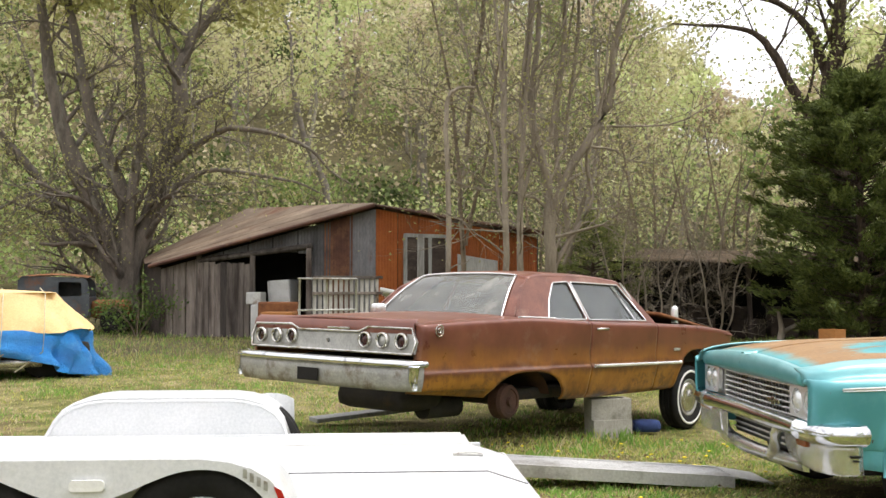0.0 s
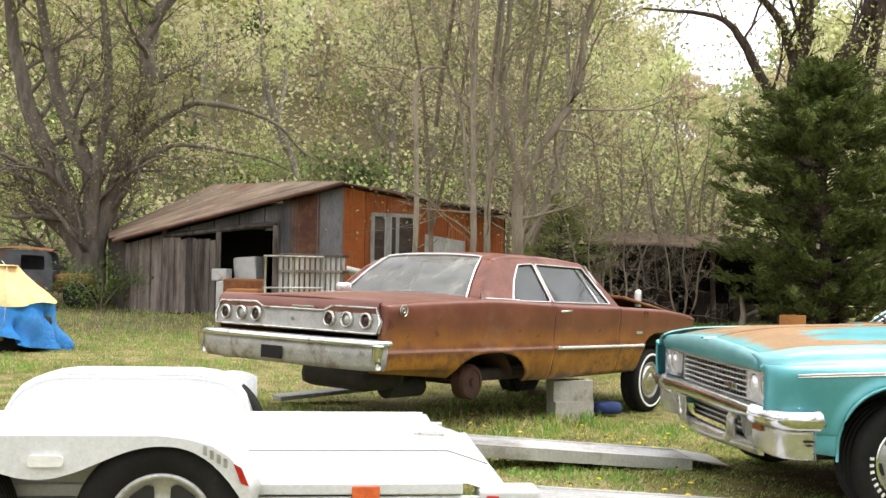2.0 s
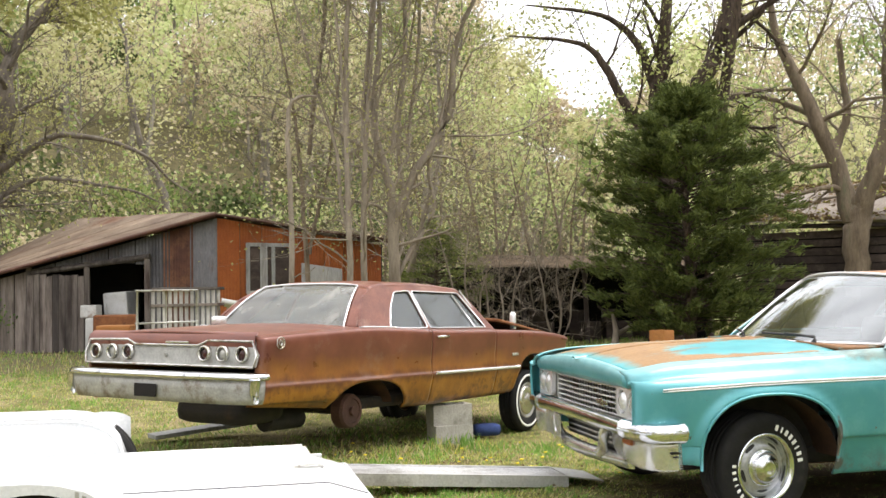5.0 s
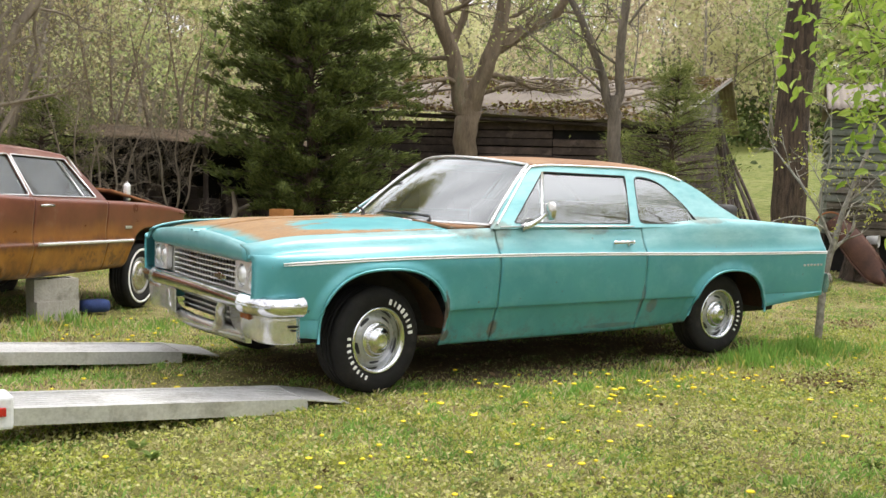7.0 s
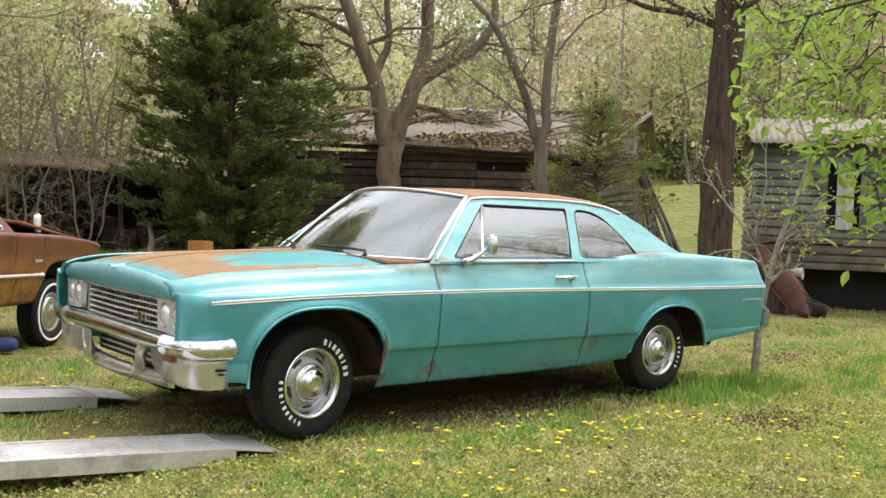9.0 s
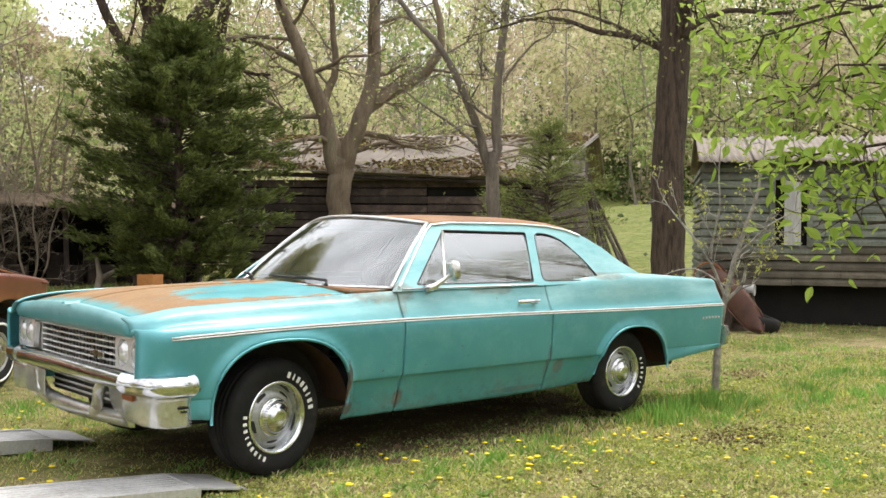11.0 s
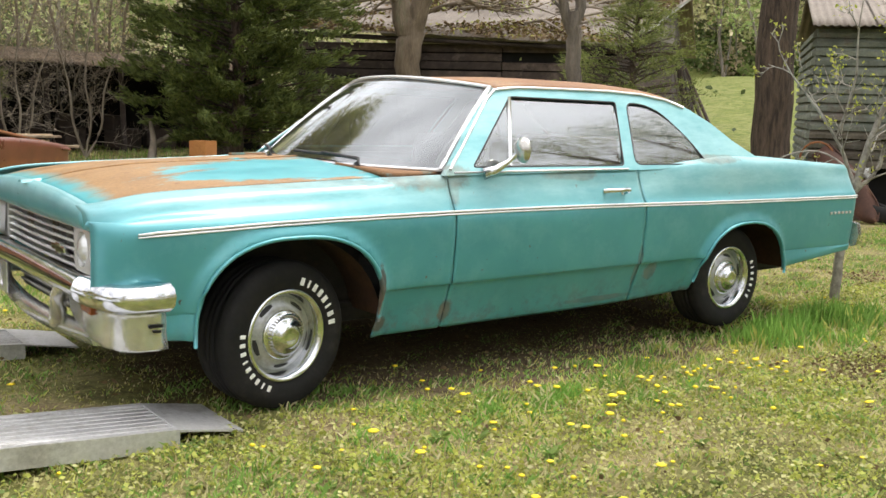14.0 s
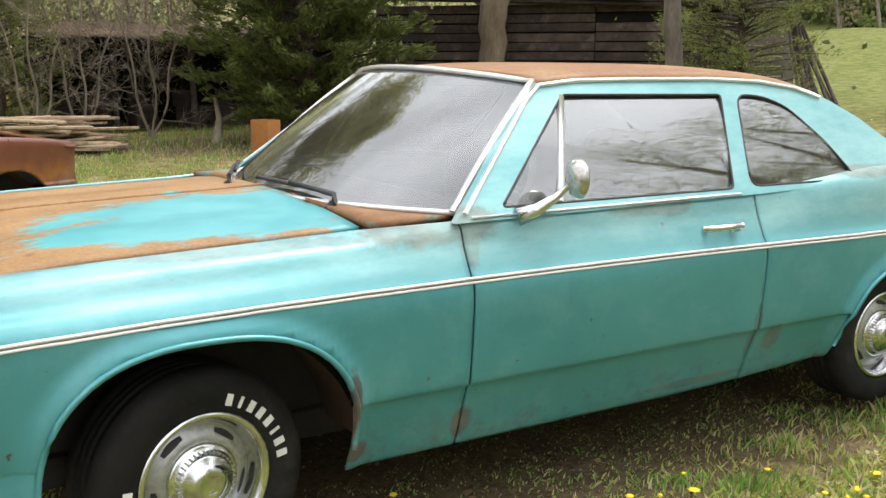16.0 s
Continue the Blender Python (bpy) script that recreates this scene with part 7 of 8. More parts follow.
    if per:
        leaves_on("crown", rng, [p for p in tips if p[0].z < crown_z], per, reach, size, leaf_mat, t, broad=broad)
        leaves_on("upper_crown", rng, [p for p in tips if p[0].z >= crown_z], 14, 0.4, 0.2, leaf_mat, t)
    return t


def cedar(label, base, height, width, seed, n=26000, size=0.15, low=0.05, sprays=150):
    """A dark evergreen: upright trunk, ascending boughs with drooping feathery sprays, gaps between."""
    rng = np.random.default_rng(seed)
    t = thing("cedar_tree", label, "tree", Matrix.Translation(base))
    chains, cs, axs = [], [], []
    chains.append(([Vector((0.03 * math.sin(k), 0.03 * math.cos(k * 1.3), height * 0.95 * k / 8)) for k in range(9)], [0.13 * (1 - 0.1 * k) * (height / 5) for k in range(9)]))
    m = int(sprays * height / 5)
    per = max(10, n // (m * 9))
    for k in range(m):
        z = height * (low + (0.97 - low) * (k + rng.random()) / m)
        u = z / height
        full = 0.80 + 0.20 * math.sin(u * 3.1)
        reach = width / 2 * full * (1 - max(0, (u - 0.55) / 0.45) ** 1.5) * rng.uniform(0.45, 1.12) + 0.12
        a = rng.uniform(0, 2 * math.pi)
        up = rng.uniform(0.12, 0.55)
        d = Vector((math.cos(a), math.sin(a), up))
        pts = [Vector((0, 0, z)) + d * reach * q + Vector((0, 0, -0.16 * q * q * reach)) for q in (0, 0.35, 0.7, 1.0)]
        chains.append((pts, [0.022, 0.016, 0.01, 0.004]))
        for q in (0.3, 0.42, 0.54, 0.64, 0.74, 0.82, 0.9, 0.96, 1.02):
            p = np.array(pts[0] * (1 - q) + pts[3] * q) + rng.normal(0, 0.05, 3)
            sd = np.array((math.cos(a + rng.normal(0, 0.7)), math.sin(a + rng.normal(0, 0.7)), rng.uniform(-0.1, 0.5)))
            L = rng.uniform(0.14, 0.34) * (1.15 - 0.3 * q)
            f = rng.random(per)[:, None]
            cs.append(p + sd * L * f + rng.normal(0, 0.04, (per, 3)) * (0.4 + f))
            axs.append(sd + np.array((0, 0, 0.25)) + rng.normal(0, 0.38, (per, 3)))
    wood_mesh("trunk", chains, M["oak_bark"], t, 7)
    c, ax = np.concatenate(cs), np.concatenate(axs)
    quads("crown", c, ax, size * rng.uniform(0.45, 1.2, len(c)), [M["cedar_leaf"] if height > 4 else M["young_cedar"]], t, None, 0.2, seed)
    return t


def woods(name, label, az0, az1, near, far, trees, leafs, top, seed, mats, size=0.26, floor_brush=0.12):
    """A far stand of mixed trees round the yard, in one mesh: trunks, limbs and leaves."""
    rng = np.random.default_rng(seed)
    chains, cs, axs, szs, wh = [], [], [], [], []
    per = leafs // trees
    for k in range(trees):
        az = radians(rng.uniform(az0, az1))
        d = near + (far - near) * rng.random() ** 0.8 + (42 if 45 < math.degrees(az) < 64 else 30 if 45 < math.degrees(az) < 82 else 0)
        x, y = CAM0.x + d * math.sin(az), CAM0.y + d * math.cos(az)
        g = lie(x, y)
        h = max(3.0, (d * math.tan(radians(top(math.degrees(az)))) + 1.3 - g) * rng.uniform(0.72, 1.08))
        kind = rng.choice((0, 1, 2, 4, 3), p=(0.28, 0.32, 0.15, 0.17, 0.08))
        own = int(per * rng.choice((0.25, 0.8, 1.25, 1.7), p=(0.25, 0.25, 0.25, 0.25)))
        lean = rng.normal(0, 0.08, 2)
        pts = [Vector((x + lean[0] * h * s + rng.normal(0, 0.22), y + lean[1] * h * s + rng.normal(0, 0.22), g + h * 0.93 * s)) for s in (0, 0.2, 0.4, 0.6, 0.8, 1.0)]
        r0 = 0.06 + 0.15 * rng.random() ** 2
        chains.append((pts, [r0 * (1.1 - s) for s in (0, 0.2, 0.4, 0.6, 0.8, 1.0)]))
        hub = []
        for b in range(15):
            s = rng.uniform(0.18, 0.98)
            i = min(int(s * 5), 4)
            p = pts[i].lerp(pts[i + 1], s * 5 - i)
            a = rng.uniform(0, 2 * math.pi)
            L = h * rng.uniform(0.10, 0.24) * (1.25 - s)
            e = p + Vector((math.cos(a), math.sin(a), rng.uniform(0.3, 1.1))) * L
            chains.append(([p, p.lerp(e, 0.5) + Vector(rng.normal(0, 0.15, 3)), e], [0.035, 0.022, 0.008]))
            hub.append((e, 0.075 * h * rng.uniform(0.5, 1.1)))
            hub.append((p.lerp(e, 0.6), 0.052 * h))
            for _ in range(2):
                q = p.lerp(e, rng.uniform(0.3, 1.0))
                v = Vector((rng.normal(0, 0.6), rng.normal(0, 0.6), rng.uniform(0.1, 1.0))) * L * rng.uniform(0.35, 0.7)
                chains.append(([q, q + v * 0.5 + Vector(rng.normal(0, 0.08, 3)), q + v], [0.015, 0.011, 0.006]))
        pick = rng.integers(0, len(hub), own)
        c = np.array([tuple(hub[i][0]) for i in pick]) + rng.normal(0, 1, (own, 3)) * np.array([hub[i][1] for i in pick])[:, None] * np.array([1, 1, 0.75])
        cs.append(c)
        axs.append(rng.normal(0, 1, (own, 3)))
        szs.append(size * rng.uniform(0.5, 1.3, own) * (d / 55))
        wh.append(np.full(own, kind))
    # undergrowth: separate bushes along the foot of the slope
    bushes = max(30, int(trees * 1.3))
    each = int(leafs * floor_brush) // bushes
    for k in range(bushes):
        az = radians(rng.uniform(az0, az1))
        d = near + (rng.uniform(-7, 10) if k % 2 else rng.uniform(0, 0.8) * (far - near)) + (56 if 0.79 < az < 1.12 else 36 if 0.79 < az < 1.43 else 0)
        x, y = CAM0.x + d * math.sin(az), CAM0.y + d * math.cos(az)
        hb = rng.uniform(0.7, 2.4) if k % 2 else rng.uniform(1.4, 4.2)
        c = rng.normal(0, 1, (each, 3)) * np.array([0.7 * hb, 0.7 * hb, 0.42 * hb]) + np.array([x, y, lie(x, y) + 0.7 * hb])
        cs.append(c)
        axs.append(rng.normal(0, 1, (each, 3)))
        szs.append(size * rng.uniform(0.6, 1.4, each) * d / 55)
        wh.append(np.full(each, rng.choice((3, 2, 0, 1, 4), p=(0.42, 0.22, 0.12, 0.12, 0.12) if k % 2 else (0.2, 0.2, 0.22, 0.2, 0.18))))
    ob = quads(name, np.concatenate(cs), np.concatenate(axs), np.concatenate(szs), mats, None, np.concatenate(wh), 0.7, seed)
    tr = wood_mesh("trunks", chains, M["wood_bark"], ob, 5)
    tagged(tr, kind="stuff")
    return tagged(ob, label, "woods", kind="stuff")


def skyline(az):
    """How high the woods stand, in degrees: a low gap, taller to both sides."""
    return 18.5 - 8.0 * math.exp(-((az - 20.5) / 5.0) ** 2) - 3.6 * (1 / (1 + math.exp(-(az - 26) / 3.0)))


WOODS = [M["hazed_spring"], M["hazed_bud"], M["hazed_green"], M["wood_brush"], M["hazed_bright"]]
woods("woods", "spring woods on the slope, pale trunks, fresh leaves with haze in their colour", -34, 80, 42, 92, 380, 270000, skyline, 11, WOODS, 0.27, 0.5)
woods("woods", "spring woods with haze in their colour closing the far lawn", 47, 81, 34, 66, 80, 80000, skyline, 13, WOODS, 0.24, 0.15)
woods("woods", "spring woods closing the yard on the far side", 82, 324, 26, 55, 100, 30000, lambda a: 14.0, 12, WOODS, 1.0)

# the spreading many-stemmed tree beside the rusty shed
tree("maple_tree", "old grey many-stemmed tree with budding twigs beside the shed", (-10.0, 24.6, 0.0),
     [[(0, 0, 0.5), (-0.5, 2.4, 0.33), (-1.9, 5.8, 0.22), (-2.6, 9.6, 0.13)], [(0, 0.3, 0.3), (-0.2, 3.2, 0.24), (-1.1, 6.4, 0.17), (-1.5, 10, 0.1)],
      [(0.1, 0, 0.42), (0.35, 2.6, 0.3), (1.1, 5.4, 0.26), (1.4, 7.4, 0.22), (2.9, 10.2, 0.14)], [(0.05, 0.8, 0.2), (0.2, 4.4, 0.15), (0.0, 9.4, 0.09)],
      [(-0.3, 1.6, 0.2), (-2.4, 3.8, 0.13), (-4.2, 6.2, 0.09), (-5.4, 7.4, 0.05)], [(1.0, 4.6, 0.12), (2.8, 5.8, 0.09), (5.2, 5.2, 0.05), (6.6, 4.2, 0.02)], [(0.6, 3.6, 0.1), (2.4, 4.6, 0.07), (4.4, 4.3, 0.04), (5.6, 3.9, 0.015)], [(-0.8, 3.0, 0.1), (-2.6, 3.9, 0.07), (-4.6, 3.2, 0.03)]],
     M["maple_bark"], M["spring_leaf"], 3, 0.22, 0.085, 3, 5, 2.3, 3, az=4, every=0.4, crown_z=9.5, crook=0.2, wild=0.22)
# thin bare stems between the shed and the brown car
for i, (px, py, lim, sd) in enumerate([
        (0.65, 15.6, [[(0, 0, 0.21), (0.02, 1.4, 0.17), (-0.06, 2.9, 0.16)], [(-0.06, 2.8, 0.13), (-0.2, 4.6, 0.11), (-0.1, 7.6, 0.06)], [(-0.02, 2.6, 0.14), (0.7, 4.6, 0.11), (1.5, 6.6, 0.08), (2.4, 8.6, 0.04)], [(0.0, 1.3, 0.08), (0.55, 2.9, 0.065), (0.75, 4.4, 0.05), (1.6, 6.8, 0.02)], [(-0.05, 3.4, 0.05), (-0.9, 4.6, 0.04), (-2.2, 5.6, 0.02)]], 21),
        (-0.45, 14.6, [[(0, 0, 0.10), (0.03, 2.4, 0.085), (-0.05, 5.2, 0.06), (-0.3, 8.0, 0.03)], [(0, 2.6, 0.06), (-0.5, 4.6, 0.045), (-1.1, 7.2, 0.02)]], 22),
        (-0.05, 15.2, [[(0, 0, 0.11), (0.0, 2.5, 0.09), (0.15, 5.5, 0.06), (0.4, 8.4, 0.03)], [(0, 3.0, 0.06), (0.6, 5.2, 0.04), (0.9, 7.4, 0.02)]], 23),
        (-1.62, 13.6, [[(0, 0, 0.055), (0.0, 2.6, 0.05), (-0.05, 4.5, 0.045), (0.1, 4.95, 0.04), (0.5, 5.0, 0.02)]], 24),
        (1.55, 18.8, [[(0, 0, 0.13), (0.1, 2.5, 0.1), (-0.2, 5.0, 0.07), (0.3, 8.5, 0.03)], [(0, 1.8, 0.09), (0.8, 4.2, 0.06), (1.6, 7.6, 0.03)]], 25),
        (-0.95, 17.2, [[(0, 0, 0.09), (-0.1, 2.6, 0.075), (-0.3, 5.2, 0.05), (-0.9, 8.3, 0.02)], [(0, 2.2, 0.05), (0.4, 4.6, 0.04), (0.7, 7.6, 0.02)]], 26)]):
    if i != 3:
        lim = [[(a, z, r * 0.72) for a, z, r in one] for one in lim] + [[(0.0, 4.4, 0.05), (0.25, 8.0, 0.045), (0.1, 11.0, 0.035), (0.5, 14.5, 0.02)]]
    tree("bare_tree", "slim grey tree with bare twigs near the shed" if i != 3 else "slender bent dead stem", (px, py, 0.0), lim, M["pale_bark"] if i != 5 else M["bark"], M["spring_leaf"], 1 if i != 3 else 0, 0.22, 0.07, 3 if i != 3 else 1, 5, 2.3 if i != 3 else 0.5, sd, spread=1.05, az=10, every=0.5, group="bare trees by the shed", from_z=1.6, wild=0.25, crown_z=9.0, crook=0.24 if i != 3 else 0.0)
# scrub between the woods and the dark lean-to
for i, (x, y, sd) in enumerate([(2.6, 17.4, 31), (3.6, 18.2, 32), (4.6, 16.9, 33), (1.9, 20.5, 34), (5.2, 20.8, 35)]):
    tree("shrub", "leafless grey-brown shrub with tangled twigs", (x, y, 0.0), [[(0, 0, 0.032), (-0.22, 0.7, 0.025), (-0.3, 1.5, 0.02), (-0.65, 2.8, 0.01)], [(0, 0, 0.032), (0.3, 0.6, 0.025), (0.42, 1.5, 0.02), (1.0, 2.9, 0.008)], [(0, 0, 0.03), (0.12, 0.8, 0.023), (0.03, 1.7, 0.018), (0.25, 3.4, 0.007)]], M["pale_bark"], M["bud_leaf"], 0, 0.22, 0.07, 3, 5, 1.1, sd, az=20, every=0.35, wild=0.22, group="shrubs")
for i, (x, y, hh, sd) in enumerate([(3.2, 22.8, 5.6, 36), (4.9, 23.4, 6.2, 37), (6.2, 22.6, 5.2, 38), (2.0, 24.5, 6.0, 39), (7.6, 24.0, 6.4, 40)]):
    tree("scrub_tree", "small brown scrub tree with dense bare twigs", (x, y, 0.0), [[(0, 0, 0.06), (-0.2, hh * 0.3, 0.05), (-0.5, hh * 0.6, 0.035), (-0.9, hh, 0.01)], [(0, 0, 0.06), (0.3, hh * 0.28, 0.05), (0.6, hh * 0.6, 0.03), (1.2, hh * 0.95, 0.01)], [(0, 0, 0.05), (0.05, hh * 0.4, 0.04), (0.1, hh * 0.9, 0.01)], [(0, 0.3, 0.04), (-0.8, hh * 0.35, 0.03), (-1.6, hh * 0.7, 0.01)]], M["bark"], M["bud_leaf"], 1, 0.3, 0.08, 3, 4, 1.7, sd, az=20, every=0.45, wild=0.25, crook=0.1, group="scrub trees")
tree("forked_tree", "tall dark forked tree rising behind the cedar", (7.5, 17.3, 0.0),
     [[(0, 0, 0.42), (-0.02, 3.0, 0.36), (0.0, 4.6, 0.34)], [(0, 4.3, 0.28), (0.75, 5.9, 0.22), (1.55, 7.6, 0.2), (1.7, 9.6, 0.12)], [(0, 4.3, 0.24), (-0.1, 5.6, 0.2), (0.1, 7.0, 0.17), (0.3, 9.5, 0.1)], [(-0.1, 4.7, 0.16), (-0.75, 5.6, 0.12), (-1.3, 6.7, 0.1), (-1.9, 7.3, 0.06), (-3.6, 7.6, 0.02)], [(0.0, 5.6, 0.12), (-0.5, 7.2, 0.1), (-1.4, 8.0, 0.06), (-3.2, 8.4, 0.02)], [(1.2, 4.4, 0.14), (1.5, 6.2, 0.13), (2.0, 9.0, 0.08)], [(1.6, 7.4, 0.1), (3.0, 8.2, 0.06), (5.0, 8.3, 0.02)]],
     M["oak_bark"], M["tree_leaf"], 4, 0.3, 0.11, 3, 4, 1.9, 41, az=27, every=0.8, from_z=5.0)
cedar("wide dark green cedar with ragged boughs behind the cars", (6.85, 14.75, 0.0), 5.7, 4.3, 51, 130000, 0.15, 0.06, 260)
tree("forked_tree", "old grey tree, low fork and broken limbs, before the barn", (12.2, 16.6, 0.0),
     [[(0, 0, 0.37), (0, 1.6, 0.3), (0.0, 2.9, 0.32), (0.02, 3.4, 0.24)], [(-0.06, 2.9, 0.25), (-0.55, 4.6, 0.195), (-1.25, 6.5, 0.156), (-1.7, 8.4, 0.078)], [(0.06, 2.9, 0.25), (0.6, 4.6, 0.205), (1.0, 6.6, 0.156), (0.9, 8.6, 0.0936)], [(0.65, 4.5, 0.187), (1.7, 5.2, 0.14), (2.4, 5.9, 0.117), (2.5, 7.6, 0.0624)], [(-0.5, 4.4, 0.125), (-0.15, 5.6, 0.0936), (-0.4, 7.4, 0.0624)], [(-1.0, 5.6, 0.078), (-2.2, 6.2, 0.0624), (-3.6, 6.3, 0.0312)], [(0.1, 3.3, 0.0624), (1.2, 3.7, 0.0468), (2.6, 3.6, 0.0234)]],
     M["bark"], M["tree_leaf"], 1, 0.25, 0.08, 3, 5, 1.9, 42, az=40, every=0.55, from_z=3.6, crook=0.12, wild=0.24)
tree("forked_tree", "slim forked tree with dark mossy bark behind the teal car", (8.95, 7.55, 0.0),
     [[(0.1, 0, 0.155), (0.0, 1.2, 0.12), (-0.07, 2.3, 0.115), (-0.1, 2.7, 0.1)], [(-0.1, 2.4, 0.085), (-0.4, 3.3, 0.07), (-0.95, 4.3, 0.055), (-1.7, 5.4, 0.036), (-2.2, 6.4, 0.0144)], [(-0.08, 2.4, 0.085), (0.06, 3.2, 0.08), (0.1, 5.2, 0.066), (0.2, 7.0, 0.0432)], [(-0.1, 2.6, 0.03), (-0.8, 3.2, 0.024), (-1.7, 3.9, 0.012)], [(0.1, 3.9, 0.025), (0.55, 4.5, 0.02), (0.8, 4.7, 0.014), (0.9, 5.1, 0.006)]],
     M["maple_bark"], M["tree_leaf"], 1, 0.25, 0.06, 3, 5, 1.3, 43, az=42, every=0.55, from_z=3.0, crook=0.06, wild=0.26)
tree("oak_tree", "thick dark oak trunk with furrowed bark and spreading boughs", (9.06, 4.14, 0.0),
     [[(0, 0, 0.31), (0.0, 0.6, 0.245), (0.03, 3.0, 0.225), (0.08, 4.8, 0.21), (0.2, 7.0, 0.16)], [(0, 3.95, 0.06), (-0.5, 4.2, 0.046), (-1.1, 4.28, 0.038), (-1.9, 4.5, 0.024), (-3.0, 4.25, 0.008)], [(-0.45, 4.18, 0.036), (-0.9, 4.45, 0.028), (-1.6, 4.7, 0.018), (-2.4, 4.6, 0.007)], [(0, 4.6, 0.05), (-0.5, 5.0, 0.036), (-1.3, 5.0, 0.024), (-2.4, 5.4, 0.01)], [(0.1, 4.2, 0.055), (0.8, 4.55, 0.038), (1.6, 4.5, 0.026), (2.6, 4.8, 0.01)], [(0.1, 5.0, 0.08), (1.6, 5.4, 0.045), (3.2, 5.8, 0.015)], [(0.0, 3.35, 0.014), (-0.35, 3.2, 0.01), (-0.8, 2.85, 0.005)]],
     M["oak_bark"], M["tree_leaf"], 2, 0.15, 0.06, 3, 5, 1.2, 44, az=55, every=0.4, from_z=3.6, wild=0.28, crook=0.05)
cedar("young green cedar before the dark barn", (12.65, 9.8, 0.0), 3.7, 2.3, 52, 30000, 0.085, 0.03, 230)
cedar("small green cedar by the scrub", (2.3, 19.0, 0.0), 3.0, 2.2, 54, 24000, 0.1, 0.03, 190)

# the leafy bough close by and the lichen-grey sapling behind the car
tree("leafy_tree", "young tree with large fresh green leaves hanging low", (2.25, -3.35, 0.0),
     [[(0, 0, 0.05), (0.05, 1.0, 0.042), (0.0, 2.0, 0.034), (-0.09, 3.0, 0.02)], [(0.02, 1.3, 0.018), (-0.60, 1.45, 0.012), (-1.16, 1.40, 0.006)], [(0.0, 1.6, 0.018), (-0.69, 1.8, 0.012), (-1.38, 1.74, 0.005)], [(0.0, 1.9, 0.018), (-0.69, 2.1, 0.012), (-1.29, 2.1, 0.005)], [(0.0, 1.1, 0.014), (-0.3, 1.12, 0.01), (-0.6, 1.0, 0.004)], [(0.0, 2.0, 0.018), (-0.8, 2.15, 0.012), (-1.6, 2.0, 0.005)], [(0.0, 2.3, 0.018), (-0.9, 2.45, 0.012), (-1.75, 2.3, 0.005)], [(0.0, 2.2, 0.016), (-0.52, 2.5, 0.01), (-1.20, 2.5, 0.005)], [(0.02, 1.45, 0.016), (-0.43, 1.6, 0.012), (-1.07, 1.62, 0.005)], [(0.0, 1.75, 0.016), (-0.52, 1.95, 0.012), (-1.12, 1.95, 0.005)]],
     M["oak_bark"], M["green_leaf"], 4, 0.08, 0.068, 2, 4, 0.5, 61, broad=True, az=57, every=0.16, from_z=1.0, depth=0.35, wild=0.2)
tree("sapling", "twisted lichen-grey sapling with yellow-green buds behind the car", (4.68, 0.42, 0.0),
     [[(0, 0, 0.04), (0.02, 0.45, 0.034), (0.1, 0.9, 0.03), (0.2, 1.3, 0.022), (0.34, 1.75, 0.014), (0.42, 2.4, 0.006)], [(0.08, 0.8, 0.018), (-0.06, 1.15, 0.014), (-0.3, 1.4, 0.01), (-0.5, 1.75, 0.004)], [(-0.05, 1.15, 0.012), (-0.02, 1.6, 0.009), (0.0, 2.1, 0.004)], [(0.18, 1.2, 0.013), (0.45, 1.45, 0.009), (0.75, 1.6, 0.004)], [(0.07, 0.75, 0.016), (0.2, 0.95, 0.014), (0.3, 1.18, 0.011), (0.36, 1.2, 0.009)], [(0.1, 0.9, 0.01), (-0.2, 1.05, 0.008), (-0.42, 1.0, 0.004)]],
     M["lichen_bark"], M["yellow_leaf"], 3, 0.025, 0.03, 3, 2, 0.36, 62, az=50, every=0.16, from_z=0.8, depth=0.2, wild=0.3, crook=0.03)
tree("shrub", "low green shrub growing against the shed", (-8.9, 21.0, 0.0), [[(0, 0, 0.03), (-0.3, 0.5, 0.02), (-0.7, 0.9, 0.008)], [(0, 0, 0.03), (0.3, 0.5, 0.02), (0.6, 0.8, 0.008)], [(0, 0, 0.03), (0.05, 0.6, 0.02), (0.0, 1.1, 0.008)]], M["bark"], M["shrub_leaf"], 9, 0.13, 0.09, 2, 4, 0.6, 63, az=5, every=0.14, wild=0.3, group="shrubs")

# tall trees on the camera's own side of the yard, mirrored in the windows
for i, (x, y, hh, sd) in enumerate(((13.0, -7.0, 12.0, 91), (17.5, -5.5, 14.0, 92), (8.5, -15.0, 9.5, 93), (-14.0, -9.0, 11.0, 94))):
    tree("yard_tree", "tall leafing tree at the edge of the yard", (x, y, 0.0), [[(0, 0, 0.3), (0.1, hh * 0.35, 0.24), (-0.1, hh * 0.7, 0.15), (0.2, hh, 0.05)], [(0.05, hh * 0.3, 0.14), (1.3, hh * 0.55, 0.1), (2.4, hh * 0.8, 0.04)], [(0.05, hh * 0.35, 0.14), (-1.4, hh * 0.55, 0.1), (-2.3, hh * 0.85, 0.04)], [(0.05, hh * 0.25, 0.1), (2.0, hh * 0.4, 0.07), (3.4, hh * 0.5, 0.03)]], M["bark"], M["tree_leaf"], 20, 0.5, 0.11, 3, 3, 2.3, sd, az=120, every=0.8, group="yard trees", from_z=2.5, depth=1.5)

# ---- loose things about the yard ----
def hollow_block(m, label):
    b = thing("concrete_block", label, "concrete block", m, "concrete blocks")
    hole = lambda c: rounded([(c - 0.07, -0.055), (c + 0.07, -0.055), (c + 0.07, 0.055), (c - 0.07, 0.055)], 0.015)
